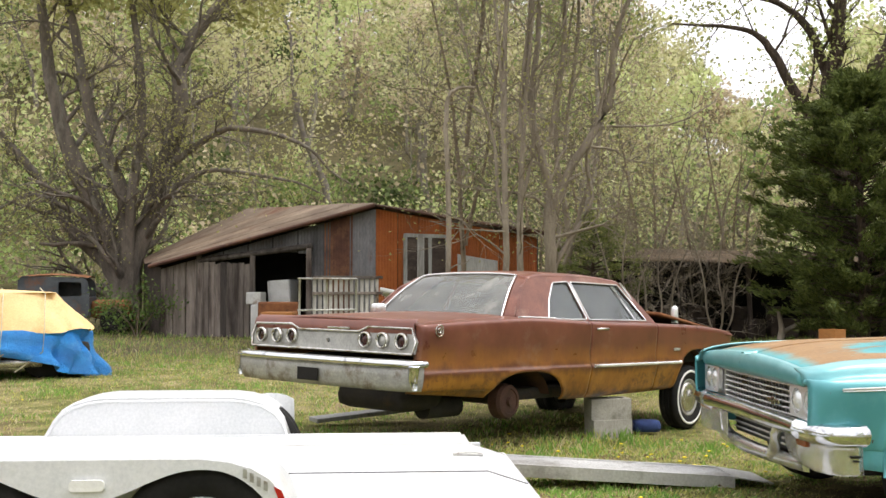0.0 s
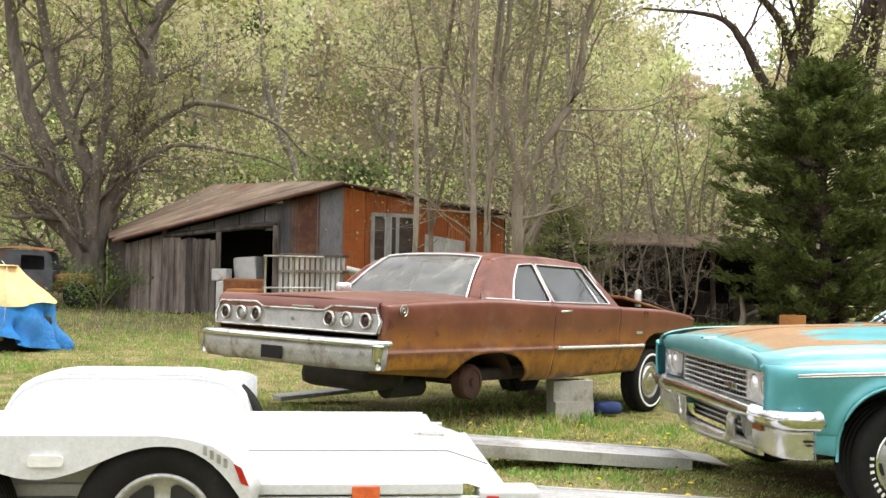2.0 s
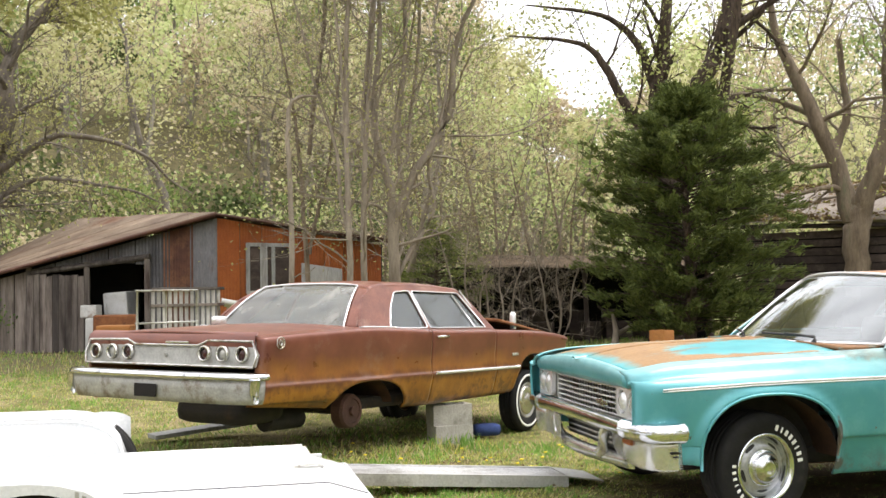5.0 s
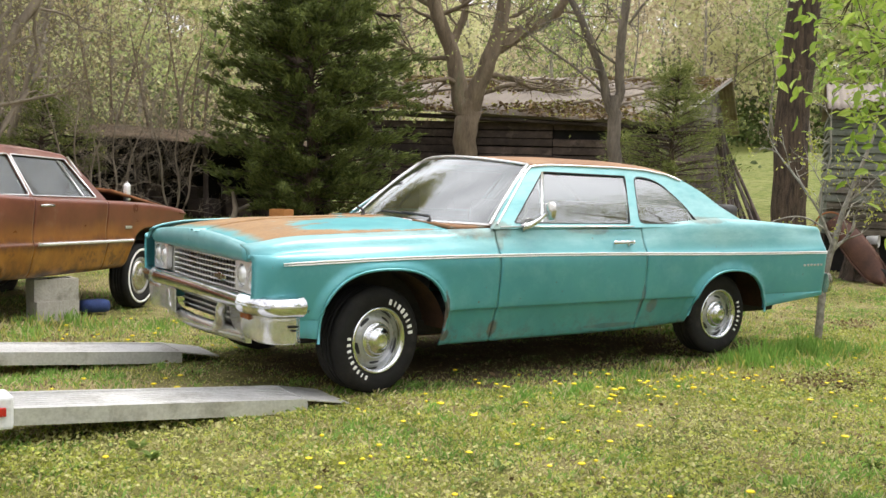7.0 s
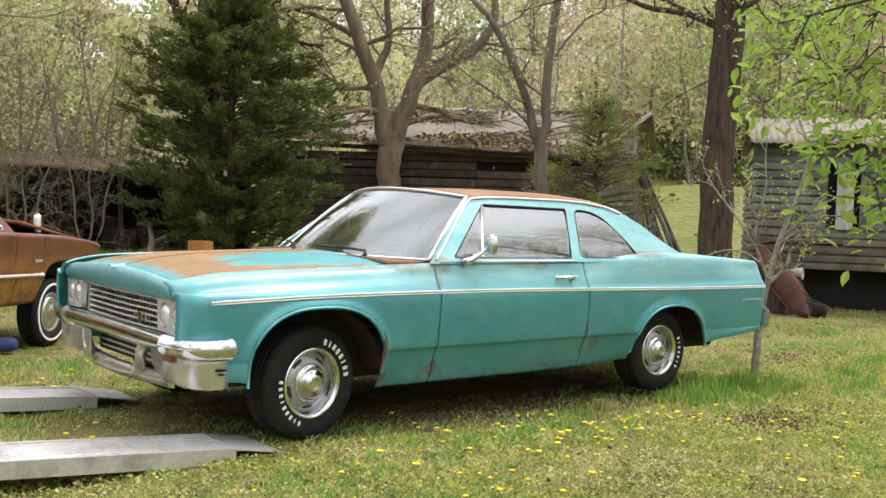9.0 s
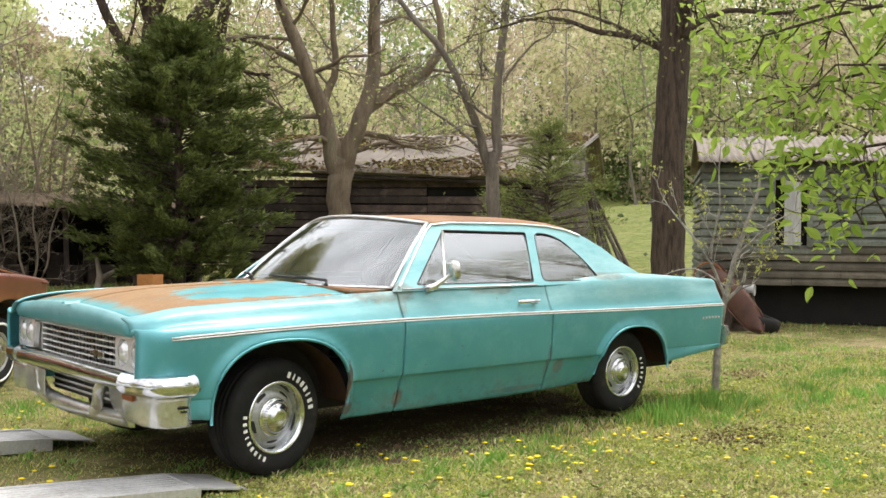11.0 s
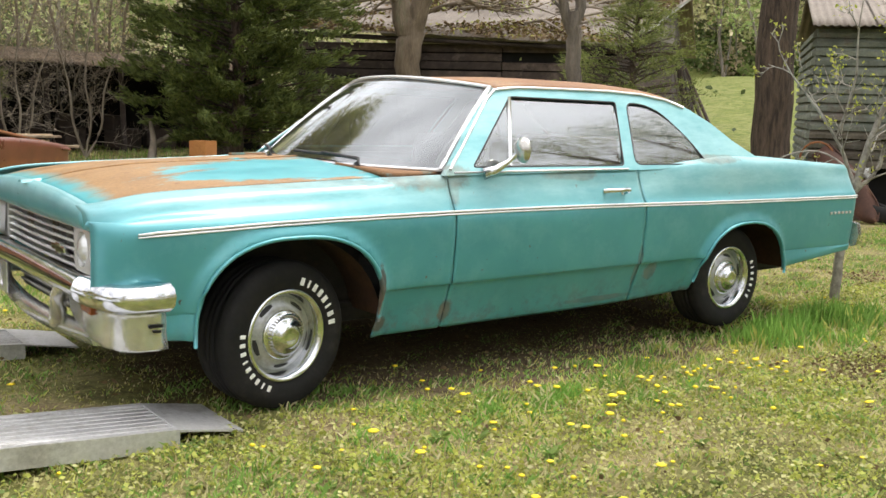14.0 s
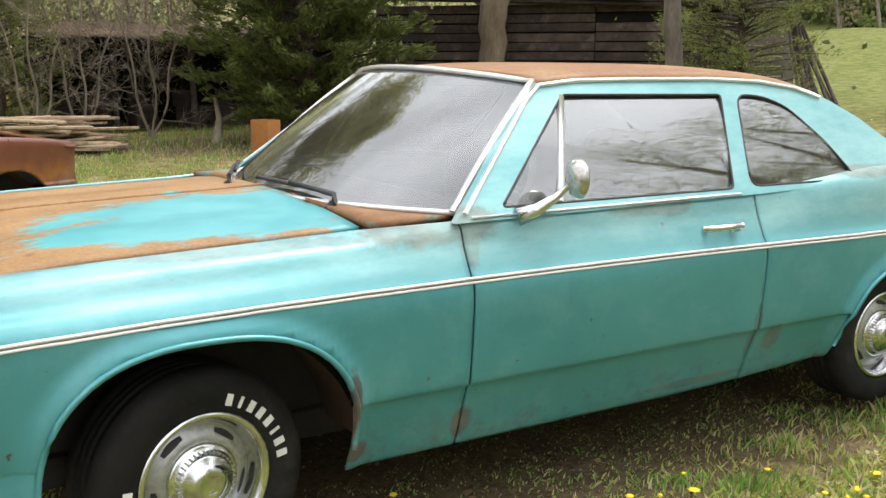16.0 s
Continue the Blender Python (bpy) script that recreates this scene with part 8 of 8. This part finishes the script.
    part("block_body", panel([(-0.2, -0.1), (0.2, -0.1), (0.2, 0.1), (-0.2, 0.1)], [hole(-0.09), hole(0.09)], lambda u, v, d: Vector((u, v, d)), 0.195), M["block"], b)
    return b


hollow_block(pose(-0.82, 4.42, -0.115, 0, 0, 14), "weathered hollow concrete block under the brown coupe")
hollow_block(pose(-0.825, 4.43, 0.081, 0, 0, 9), "weathered hollow concrete block under the brown coupe")
tagged(part("blue_rag", smooth(box(0.28, 0.2, 0.12, (-0.3, 5.0, -0.13), 0.05)), M["blue_cloth"], None), "crumpled blue cloth lying under the brown coupe", "cloth")
can.matrix_world = pose(0.131, 5.414, 0.946)
jar.matrix_world = pose(-2.997, 4.254, 1.075)
tagged(part("plank", box(1.0, 0.22, 0.04, (0, 0, 0), 0.008), M["pale_board"], None), "grey weathered plank lying in the grass", "plank").matrix_world = pose(-3.15, 4.75, 0.08, 0, -3, 24)

flue = thing("flue_liner", "square orange clay flue standing on the ground", "flue", pose(5.15, 12.5, 0, 0, 0, 30))
sq = lambda h: [(-h, -h), (h, -h), (h, h), (-h, h)]
part("flue_body", panel(rounded(sq(0.17), 0.03), [rounded(sq(0.14), 0.02)], lambda u, v, d: Vector((u, v, d)), 0.56), M["orange_rust"], flue)

prng = random.Random(14)
for k in range(44):
    L = prng.uniform(1.2, 2.2)
    lay = k // 9
    ob = tagged(part("lumber_board", box(L, prng.uniform(0.09, 0.2), 0.035, (0, 0, 0), 0.004), M["pale_wood"], None), "sawn board in the tumbled lumber pile", "board", "lumber pile")
    ob.matrix_world = pose(2.35 + prng.uniform(-0.5, 0.5) - 0.05 * lay, 14.6 + prng.uniform(-0.5, 0.5), 0.05 + 0.115 * lay + prng.uniform(0, 0.04), prng.uniform(-6, 6), prng.uniform(-5, 5), prng.uniform(-16, 16) - 12)

# car covered with two tarpaulins
cov = thing("covered_car", "car under a tan and blue tarpaulin tied with rope", "covered car", pose(-9.2, 10.0, 0, 0, 0, 20))
def drape(z0, z1, ln, wd, tl, tw, fold, seed, n=72, rows=9, flare=0.12, low=None):
    r = np.random.default_rng(seed)
    ph = r.uniform(0, 6.28, 6)
    out = []
    for i in range(rows + 1):
        s = i / rows
        z = z0 + (z1 - z0) * s
        row = []
        for k in range(n):
            a = 2 * math.pi * k / n
            c, sn = math.cos(a), math.sin(a)
            e = 0.35
            ux = math.copysign(abs(c) ** e, c) * (ln + (tl - ln) * s)
            uy = math.copysign(abs(sn) ** e, sn) * (wd + (tw - wd) * s)
            w = 1 + fold * (1 - s) * (math.sin(11 * a + ph[0] + 2 * s) + 0.6 * math.sin(23 * a + ph[1] - 3 * s)) + 0.25 * fold * math.sin(5 * a + 9 * s + ph[2])
            if low is not None:
                z = low(ux) + (z1 - low(ux)) * s
            row.append((ux * w, uy * w, z + 0.03 * math.sin(7 * a + ph[3]) * (1 - s)))
        out.append(row)
    return grid(out, close_v=True)
blue = drape(0.16, 0.70, 2.07, 1.10, 1.98, 0.97, 0.07, 1, 120, 12, 0.12, lambda x: 0.33 - 0.30 * min(1, max(0, (x - 0.6) / 1.3)) ** 1.6)
part("blue_tarp", blue, M["blue_tarp"], cov, "wrinkled blue tarpaulin")
tan = drape(0.68, 1.22, 2.03, 1.0, 1.5, 0.74, 0.02, 2)
part("tan_tarp", tan, M["tan_tarp"], cov, "tan tarpaulin over the roof")
part("tan_top", grid([[(1.5 * u, 0.74 * v, 1.22 + 0.06 * (1 - u * u) * (1 - v * v)) for v in [-1 + j / 4 for j in range(9)]] for u in [-1 + j / 5 for j in range(11)]]), M["tan_tarp"], cov)
part("lower_body", box(3.9, 1.75, 0.30, (0, 0, 0.22), 0.08), M["dark"], cov)
part("bumper", sweep([(-1.9, -0.98, 0.24), (0, -1.0, 0.24), (1.3, -0.98, 0.24)], [(-0.02, -0.06), (0.03, -0.05), (0.04, 0.05), (-0.02, 0.06)]), M["old_chrome"], cov, "dull bumper below the tarpaulin")
part("number_plate", box(0.32, 0.012, 0.13, (0.6, -1.11, 0.31), 0.004), M["pale_board"], cov, "blank pale plate")
for x in (-1.3, 1.35):
    for y in (-0.75, 0.75):
        part("wheel", join(lathe([(0.0, -0.1), (0.2, -0.1), (0.3, -0.09), (0.32, -0.05), (0.32, 0.05), (0.3, 0.09), (0.0, 0.1)], 28)), M["rubber"], cov).matrix_basis = pose(x, y, 0.32)
for x in (-0.4, 0.75, 1.3):
    part("rope", tube([(x - 0.35, -1.0, 0.12), (x, -1.09, 0.4), (x + 0.02, -1.06, 0.69), (x + 0.04, -0.77, 1.2), (x + 0.04, 0.7, 1.28)], 0.009, 5), M["rope"], cov, "pale tie-down rope")
part("rope", tube([(0.85, -1.07, 0.42), (0.45, -1.12, 0.1), (0.15, -1.07, 0.42)], 0.009, 5), M["rope"], cov, "pale tie-down rope")

# old round-cab truck by the big tree
old = thing("old_truck", "derelict blue-grey and rust truck with a rounded cab", "truck", pose(-11.3, 22.6, 0, 0, 0, 8))
cab = [(-0.85, 0.45), (0.85, 0.45), (0.87, 1.0), (0.83, 1.4), (0.72, 1.5), (-0.8, 1.55), (-0.88, 1.4), (-0.9, 1.0)]
part("cab_side", panel(rounded(cab, 0.1), [rounded([(0.1, 1.02), (0.68, 1.02), (0.66, 1.38), (0.1, 1.4)], 0.06)], lambda u, v, d: Vector((u, -0.75 + d, v)), 0.05), M["old_blue"], old, "faded blue cab side")
part("cab_side", panel(rounded(cab, 0.1), [], lambda u, v, d: Vector((u, 0.7 + d, v)), 0.05), M["old_blue"], old)
part("cab_roof", grid([[(-0.9 + 1.75 * i / 10, -0.78 + 1.56 * j / 8, 1.5 + 0.07 * math.sin(math.pi * i / 10) + 0.05 * math.sin(math.pi * j / 8)) for j in range(9)] for i in range(11)]), M["rust"], old, "rusty cab roof")
part("cab_front", box(0.05, 1.45, 0.55, (0.83, 0, 0.45), 0.02), M["old_blue"], old)
part("cab_back", box(0.05, 1.45, 1.0, (-0.87, 0, 0.45), 0.02), M["old_blue"], old)
part("engine_cover", smooth(box(1.0, 0.8, 0.5, (1.35, 0, 0.42), 0.15)), M["rust"], old, "rusty engine cover")
for y in (-0.72, 0.72):
    part("front_fender", sweep([(1.95, y, 0.35), (1.85, y, 0.62), (1.55, y, 0.78), (1.2, y, 0.72), (0.9, y, 0.5)], [(-0.01, -0.16), (0.02, 0.0), (-0.01, 0.16)], True, (0, 1, 0)), M["rust"], old, "rusty front fender")
    for x in (1.5, -1.8):
        part("wheel", lathe([(0.0, -0.07), (0.2, -0.08), (0.34, -0.08), (0.37, -0.03), (0.37, 0.03), (0.34, 0.08), (0.0, 0.07)], 26), M["rubber"], old).matrix_basis = pose(x, y, 0.37)
part("load_bed", box(2.2, 1.5, 0.4, (-2.1, 0, 0.6), 0.04), M["rust"], old, "rusty load bed")

# rusty sheet metal, tyre and pail behind the teal car
taper = lambda v: 0.17 * (0.42 + 0.58 * math.sin(math.pi * (0.2 + 0.62 * v))) * min(1.0, (v / 0.16) ** 0.5 if v < 0.16 else 1.0)
junk = tagged(part("hood_panel", grid([[(u * taper(v), -0.07 * (1 - u * u) + 0.02 * math.sin(7 * v + u), 1.12 * v) for v in [0.004 + j / 16 * 0.996 for j in range(17)]] for u in [-1 + i / 5 for i in range(11)]]), M["rust_red"], None), "rust-red car panel leaning in the junk heap", "car panel")
foot, head_to = Vector((9.62, 2.96, 0.03)), Vector((9.42, 3.62, 0.84))
jz = (head_to - foot).normalized()
jx = Vector((0.8, 0.6, 0.0)).cross(jz).normalized()
junk.matrix_world = Matrix.Translation(foot) @ Matrix((jx, jz.cross(jx), jz)).transposed().to_4x4()
part("rolled_edge", join(*[tube([(k * taper(v), 0.0, 1.12 * v) for v in [0.004 + j / 16 * 0.996 for j in range(17)]], 0.011, 6) for k in (-1, 1)]), M["rust_red"], junk, "rolled rusty edge")
sheet(junk, 0.02)
tagged(part("old_rubber_tyre", lathe([(0.2, -0.08), (0.24, -0.1), (0.31, -0.09), (0.33, 0.0), (0.31, 0.09), (0.24, 0.1), (0.2, 0.08)], 30, "z"), M["rubber"], None), "worn black tyre lying behind the teal car", "tyre").matrix_world = pose(9.85, 3.2, 0.16, 14, 8, 0)
tagged(part("pail", lathe([(0.0, 0.0), (0.11, 0.0), (0.14, 0.26), (0.145, 0.27), (0.13, 0.265), (0.1, 0.02), (0, 0.02)], 24, "z"), M["pale_metal"], None), "white pail lying before the hut", "pail").matrix_world = pose(9.98, 3.5, 0.58, 90, 0, 20) @ Matrix.Scale(0.6, 4)
tagged(part("tree_stump", tube([(0, 0, 0), (0.02, 0, 0.3), (0.0, 0.02, 0.52)], [0.3, 0.24, 0.22], 12), M["oak_bark"], None), "dark stump beside the hut", "stump").matrix_world = pose(9.95, 3.55, 0)
tagged(part("steering_hoop", tube([(0.2 * math.cos(a), 0.0, 0.2 * math.sin(a) + 0.35) for a in [math.pi * k / 14 for k in range(15)]], 0.014, 6), M["rust"], None), "rusty steel hoop in the junk", "hoop").matrix_world = pose(9.35, 3.66, 0.42, 0, 0, -50)
for k in range(12):
    fx, fy = 17.66 + 0.05 * k + prng.uniform(-0.04, 0.04), 12.46 - 0.06 * k + prng.uniform(-0.06, 0.06)
    tx, ty, tz = 17.95 + prng.uniform(-0.12, 0.12) - fx, 13.3 + prng.uniform(-0.1, 0.1) - fy, prng.uniform(2.3, 3.0)
    ob = tagged(part("pole", tube([(0, 0, 0), (tx * 0.5 + prng.uniform(-0.05, 0.05), ty * 0.5, tz * 0.5), (tx, ty, tz)], [0.05, 0.042, 0.03], 6), M["bare_wood"] if k % 3 == 0 else M["dark_wood"], None), "grey fence pole leaning on the barn corner", "pole", "leaning poles")
    ob.matrix_world = pose(fx, fy, 0)
tagged(part("black_drum", smooth(box(0.7, 0.5, 0.4, (0, 0, 0), 0.12)), M["black"], None), "black plastic tub beyond the teal car", "tub").matrix_world = pose(12.8, 8.6, 0.5, 0, 0, 20)
ycar = tagged(part("yellow_cover", drape(0.05, 0.6, 1.1, 0.6, 0.9, 0.45, 0.06, 3, 40, 6), M["yellow_tarp"], None), "yellow tarpaulin over a low heap", "tarpaulin")
ycar.matrix_world = pose(3.6, 24.5, 0.3, 0, 0, 10)
part("heap", box(1.6, 0.8, 0.55, (0, 0, 0.0), 0.1), M["yellow_tarp"], ycar)
tagged(part("dead_stub", join(tube([(0, 0, 0), (0.05, 0, 0.45), (0.0, 0.05, 0.8)], [0.1, 0.06, 0.03], 6), tube([(0.03, 0, 0.35), (0.5, 0.2, 0.55), (0.9, 0.2, 0.5)], [0.06, 0.04, 0.02], 6)), M["pale_bark"], None), "bleached dead branch stub on the ground", "branch").matrix_world = pose(5.3, 15.2, 0, 0, 0, 0)
lt = quads("roof_litter", litter_at, np.random.default_rng(5).normal(0, 1, litter_at.shape) * np.array([1, 1, 0.25]), np.random.default_rng(6).uniform(0.06, 0.16, len(litter_at)), [M["litter"], M["moss_leaf"]], None, (np.random.default_rng(7).random(len(litter_at)) < 0.25).astype(int), 0.6)
tagged(lt, "brown leaf litter and moss on the barn roof", "leaf litter", kind="stuff")
yr = np.random.default_rng(31)
yd, yc = yr.normal(0, 3.2, 5000), yr.normal(0, 0.55, 5000)
yp = np.stack([30.0 + 0.78 * yd + 0.63 * yc, 21.4 + 0.63 * yd - 0.78 * yc, yr.uniform(0.01, 0.09, 5000)], 1)
tagged(quads("yellow_blossom", yp, yr.normal(0, 1, (5000, 3)), yr.uniform(0.05, 0.1, 5000), [M["petal"]], None, None, 0.8), "patch of yellow field blossom", "blossom", kind="stuff")


# ---- grass, weeds and flowers ----
def grass(name, label, x0, x1, y0, y1, count, height, seed, skip=()):
    """Short mown blades, thicker and taller in clumps, with dry straw between."""
    rng = np.random.default_rng(seed)
    x, y = rng.uniform(x0, x1, count), rng.uniform(y0, y1, count)
    patch = 0.5 + 0.3 * np.sin(x * 2.3 + 1.7 * np.sin(y * 1.1)) * np.cos(y * 2.9 + 1.3 * np.sin(x * 0.9)) + 0.2 * np.sin(x * 5.9 + 2.3 * np.sin(y * 3.7 + 1)) * np.cos(y * 6.7 + 2.1 * np.sin(x * 2.9))
    fine = 0.5 + 0.5 * np.sin(x * 9.1 + 3 * np.sin(y * 5.3)) * np.cos(y * 8.3 + 2 * np.sin(x * 4.1))
    keep = rng.random(count) < 0.10 + 0.9 * (0.5 * patch + 0.5 * fine) ** 1.7
    keep &= rng.random(count) < np.clip(np.minimum(np.minimum(x - x0, x1 - x), np.minimum(y - y0, y1 - y)) / 1.5 + 0.1, 0, 1)
    x, y, patch, fine = x[keep], y[keep], patch[keep], fine[keep]
    n = len(x)
    z = 0.02 * np.sin(x * 0.9 + 1) * np.cos(y * 0.7) - 0.004 - dip(x, y)
    h = height * rng.uniform(0.4, 1.2, n) * (0.25 + 0.85 * patch + 0.65 * fine ** 2)
    for cx, cy, r, k in skip:
        near = np.exp(-((x - cx) ** 2 + (y - cy) ** 2) / r**2)
        h = h * (1 + (k - 1) * near)
    lush = np.clip(h / height - 1.9, 0, 1)
    a = rng.uniform(0, 2 * np.pi, n)
    lean = np.minimum(rng.uniform(0.2, 1.6, n) * h, rng.uniform(0.01, 0.06, n))
    w = rng.uniform(0.002, 0.0042, n) * (1 + 1.5 * h)
    foot = np.stack([x, y, z], 1)
    side = np.stack([-np.sin(a), np.cos(a), np.zeros(n)], 1) * w[:, None]
    tip = foot + np.stack([np.cos(a) * lean, np.sin(a) * lean, h], 1)
    mid = foot + np.stack([np.cos(a) * lean * 0.35, np.sin(a) * lean * 0.35, h * 0.62], 1)
    co = np.stack([foot - side, foot + side, mid + side * 0.9, tip], 1).reshape(-1, 3)
    dry = rng.random(n) < 0.12 + 0.42 * (1 - patch) * (1 - fine * 0.5)
    ob = blades(name, co, n, 4, [M["grass_blade"], M["straw_blade"], M["lush_blade"]], None, np.where(dry & (lush < 0.5), 1, np.where(rng.random(n) < 1.8 * (patch * fine) + 0.35 * lush, 2, 0)))
    return tagged(ob, label, "grass", kind="stuff")


TALL = [(5.8, 14.0, 2.2, 0.35), (3.5, -0.28, 0.4, 2.6), (4.4, 0.1, 0.35, 1.8), (3.95, -0.1, 0.3, 2.6), (3.1, -0.85, 0.33, 0.1), (2.65, -1.15, 0.25, 0.2), (5.75, 0.65, 0.25, 0.15), (6.9, 1.6, 0.9, 0.45), (1.75, -0.3, 0.25, 2.0), (1.25, -0.45, 0.2, 1.8), (0.75, -0.6, 0.18, 1.8), (2.9, -0.4, 0.2, 2.2), (4.2, -0.7, 0.3, 1.8), (5.0, -0.2, 0.35, 1.7), (1.9, -1.5, 0.22, 1.7), (0.1, -0.9, 0.25, 1.7), (0.35, 3.0, 0.3, 1.9), (0.8, 2.7, 0.25, 1.8), (-0.1, 3.4, 0.25, 1.9), (3.05, -0.2, 0.3, 2.6), (2.4, -0.25, 0.35, 2.0), (0.2, 1.2, 0.8, 0.3), (1.2, 0.9, 0.9, 0.25), (2.2, 0.9, 0.9, 0.25), (2.2, -0.1, 0.3, 1.8), (-0.75, 4.0, 0.4, 2.4), (-1.6, 3.4, 0.6, 2.0), (-2.9, 3.2, 0.6, 1.6), (10.2, 3.5, 0.7, 0.4), (10.7, 2.7, 0.25, 2.0), (11.0, 2.4, 0.5, 0.5), (5.2, -0.4, 0.8, 1.9), (6.6, 0.2, 0.8, 1.9), (7.9, 0.8, 0.9, 1.6)]
grass("grass", "short spring grass with straw around the cars", -5.5, 9.5, -4.6, 4.0, 620000, 0.036, 71, TALL)
grass("grass", "rough grass with straw farther across the yard", -10.5, 15.5, 1.6, 15.0, 300000, 0.05, 72, TALL)
grass("grass", "long rough grass before the sheds", -14.0, 20.0, 11.5, 26.0, 110000, 0.11, 73)


def dandelion(seed):
    rng = np.random.default_rng(seed)
    d = thing("dandelion", "yellow dandelion flower in the grass", "flower", None, "dandelions")
    h = rng.uniform(0.055, 0.1)
    lx, ly = rng.uniform(-0.02, 0.02, 2)
    part("stem", tube([(0, 0, -0.01), (lx * 0.4, ly * 0.4, h * 0.5), (lx, ly, h)], 0.0018, 4), M["grass_blade"], d)
    rows = []
    for k in range(14):
        a = 2 * math.pi * k / 14
        r = 0.019 * (0.8 + 0.3 * (k % 2))
        rows.append([(lx, ly, h + 0.012), (lx + math.cos(a) * r * 0.55, ly + math.sin(a) * r * 0.55, h + 0.011), (lx + math.cos(a) * r, ly + math.sin(a) * r, h + 0.003), (lx + math.cos(a) * r * 0.4, ly + math.sin(a) * r * 0.4, h - 0.006)])
    part("bloom", grid(rows, close_u=True), M["petal"], d)
    return d


frng = np.random.default_rng(81)
first = [dandelion(s) for s in range(4)]
spots = []
for cx, cy, sx, sy, n in ((0.4, 3.2, 0.6, 0.5, 38), (1.0, -0.5, 0.7, 0.3, 30), (2.4, -0.55, 0.7, 0.22, 24), (1.2, -1.6, 1.2, 0.5, 26), (-0.4, -1.2, 0.6, 0.5, 14), (-1.2, 0.9, 0.6, 0.4, 18), (3.4, -1.3, 0.7, 0.4, 18), (-1.0, 3.0, 0.6, 0.5, 10), (5.0, -0.3, 0.6, 0.4, 10), (-7, 7, 1.5, 1.5, 10), (1.5, -0.75, 0.25, 0.15, 14), (2.2, -0.55, 0.3, 0.12, 12), (0.6, -1.1, 0.3, 0.2, 12), (2.6, -1.9, 0.5, 0.3, 14), (-0.5, 2.4, 0.5, 0.3, 12)):
    spots += [(cx + frng.normal(0, sx), cy + frng.normal(0, sy)) for _ in range(n)]
for k, (x, y) in enumerate(spots):
    m = Matrix.Translation((x, y, lie(x, y))) @ Matrix.Rotation(frng.uniform(0, 6.28), 4, "Z") @ Matrix.Diagonal((*[frng.uniform(0.6, 1.15)] * 2, frng.uniform(0.6, 1.0), 1))
    if k < 4:
        first[k].matrix_world = m
    else:
        copy_thing(first[k % 4], m)


def clover(name, label, x0, x1, y0, y1, n, seed, mats):
    """Low broad leaves in patches among the grass."""
    rng = np.random.default_rng(seed)
    x, y = rng.uniform(x0, x1, n), rng.uniform(y0, y1, n)
    p = np.sin(x * 3.1 + 2.2 * np.sin(y * 1.7)) * np.cos(y * 3.7 + 1.9 * np.sin(x * 1.3)) + 0.5 * np.sin(x * 7.7 + y * 5.1)
    k = (rng.random(n) < 0.3 + 0.6 * np.clip(p, 0, 1)) & (((x - 1.6) / 2.5) ** 2 + ((y - 0.85) / 1.15) ** 2 > 1)
    x, y, p = x[k], y[k], p[k]
    n = len(x)
    z = 0.02 * np.sin(x * 0.9 + 1) * np.cos(y * 0.7) + rng.uniform(0.004, 0.03, n) - dip(x, y)
    ax = np.stack([rng.normal(0, 1, n), rng.normal(0, 1, n), rng.normal(0, 0.35, n)], 1)
    ob = quads(name, np.stack([x, y, z], 1), ax, rng.uniform(0.008, 0.027, n), mats, None, np.where(rng.random(n) < 0.25 + 0.3 * (p < 0), 1, np.where(rng.random(n) < 0.22, 2, 0)), 0.75, seed)
    return tagged(ob, label, "clover", kind="stuff")


clover("clover", "low green clover and weeds between the grass", -3.5, 7.5, -2.6, 0.6, 330000, 77, [M["clover_leaf"], M["moss_pale"], M["weed_leaf"]])


def weeds(name, label, n, seed):
    """Broad-leaved rosettes of dock and plantain low in the lawn."""
    rng = np.random.default_rng(seed)
    cs, axs, szs = [], [], []
    for _ in range(n):
        x, y = rng.uniform(-3.5, 7.5), rng.uniform(-2.8, -0.25) if rng.random() < 0.75 else rng.uniform(2.1, 4.5)
        r = rng.uniform(0.022, 0.058)
        k = int(rng.integers(7, 16))
        a = rng.uniform(0, 2 * np.pi, k)
        d = np.stack([np.cos(a), np.sin(a), rng.uniform(0.1, 0.9, k)], 1)
        cs.append(np.array([x, y, lie(x, y) + 0.006]) + d * r * 0.5)
        axs.append(d)
        szs.append(r * rng.uniform(0.7, 1.2, k))
    ob = broad_leaves(name, rng, np.concatenate(cs), np.concatenate(axs), np.concatenate(szs), M["weed_leaf"], None)
    return tagged(ob, label, "weeds", kind="stuff")


weeds("weeds", "dark green broad-leaved weeds scattered in the lawn", 130, 78)
lrng = np.random.default_rng(79)
lx = np.concatenate([lrng.uniform(-4, 8, 3800), lrng.normal(3.05, 0.28, 900), lrng.normal(5.8, 0.3, 300)])
ly = np.concatenate([lrng.uniform(-3, 4.5, 3800), lrng.normal(-0.88, 0.17, 900), lrng.normal(0.7, 0.2, 300)])
lz = -dip(lx, ly) + 0.02 * np.sin(lx * 0.9 + 1) * np.cos(ly * 0.7) + lrng.uniform(0.004, 0.03, 5000)
tagged(quads("dead_leaves", np.stack([lx, ly, lz], 1), lrng.normal(0, 1, (5000, 3)) * np.array([1, 1, 0.3]), lrng.uniform(0.01, 0.04, 5000), [M["litter"]], None, None, 0.6, 80), "brown dead leaves lying in the lawn", "dead leaves", kind="stuff")
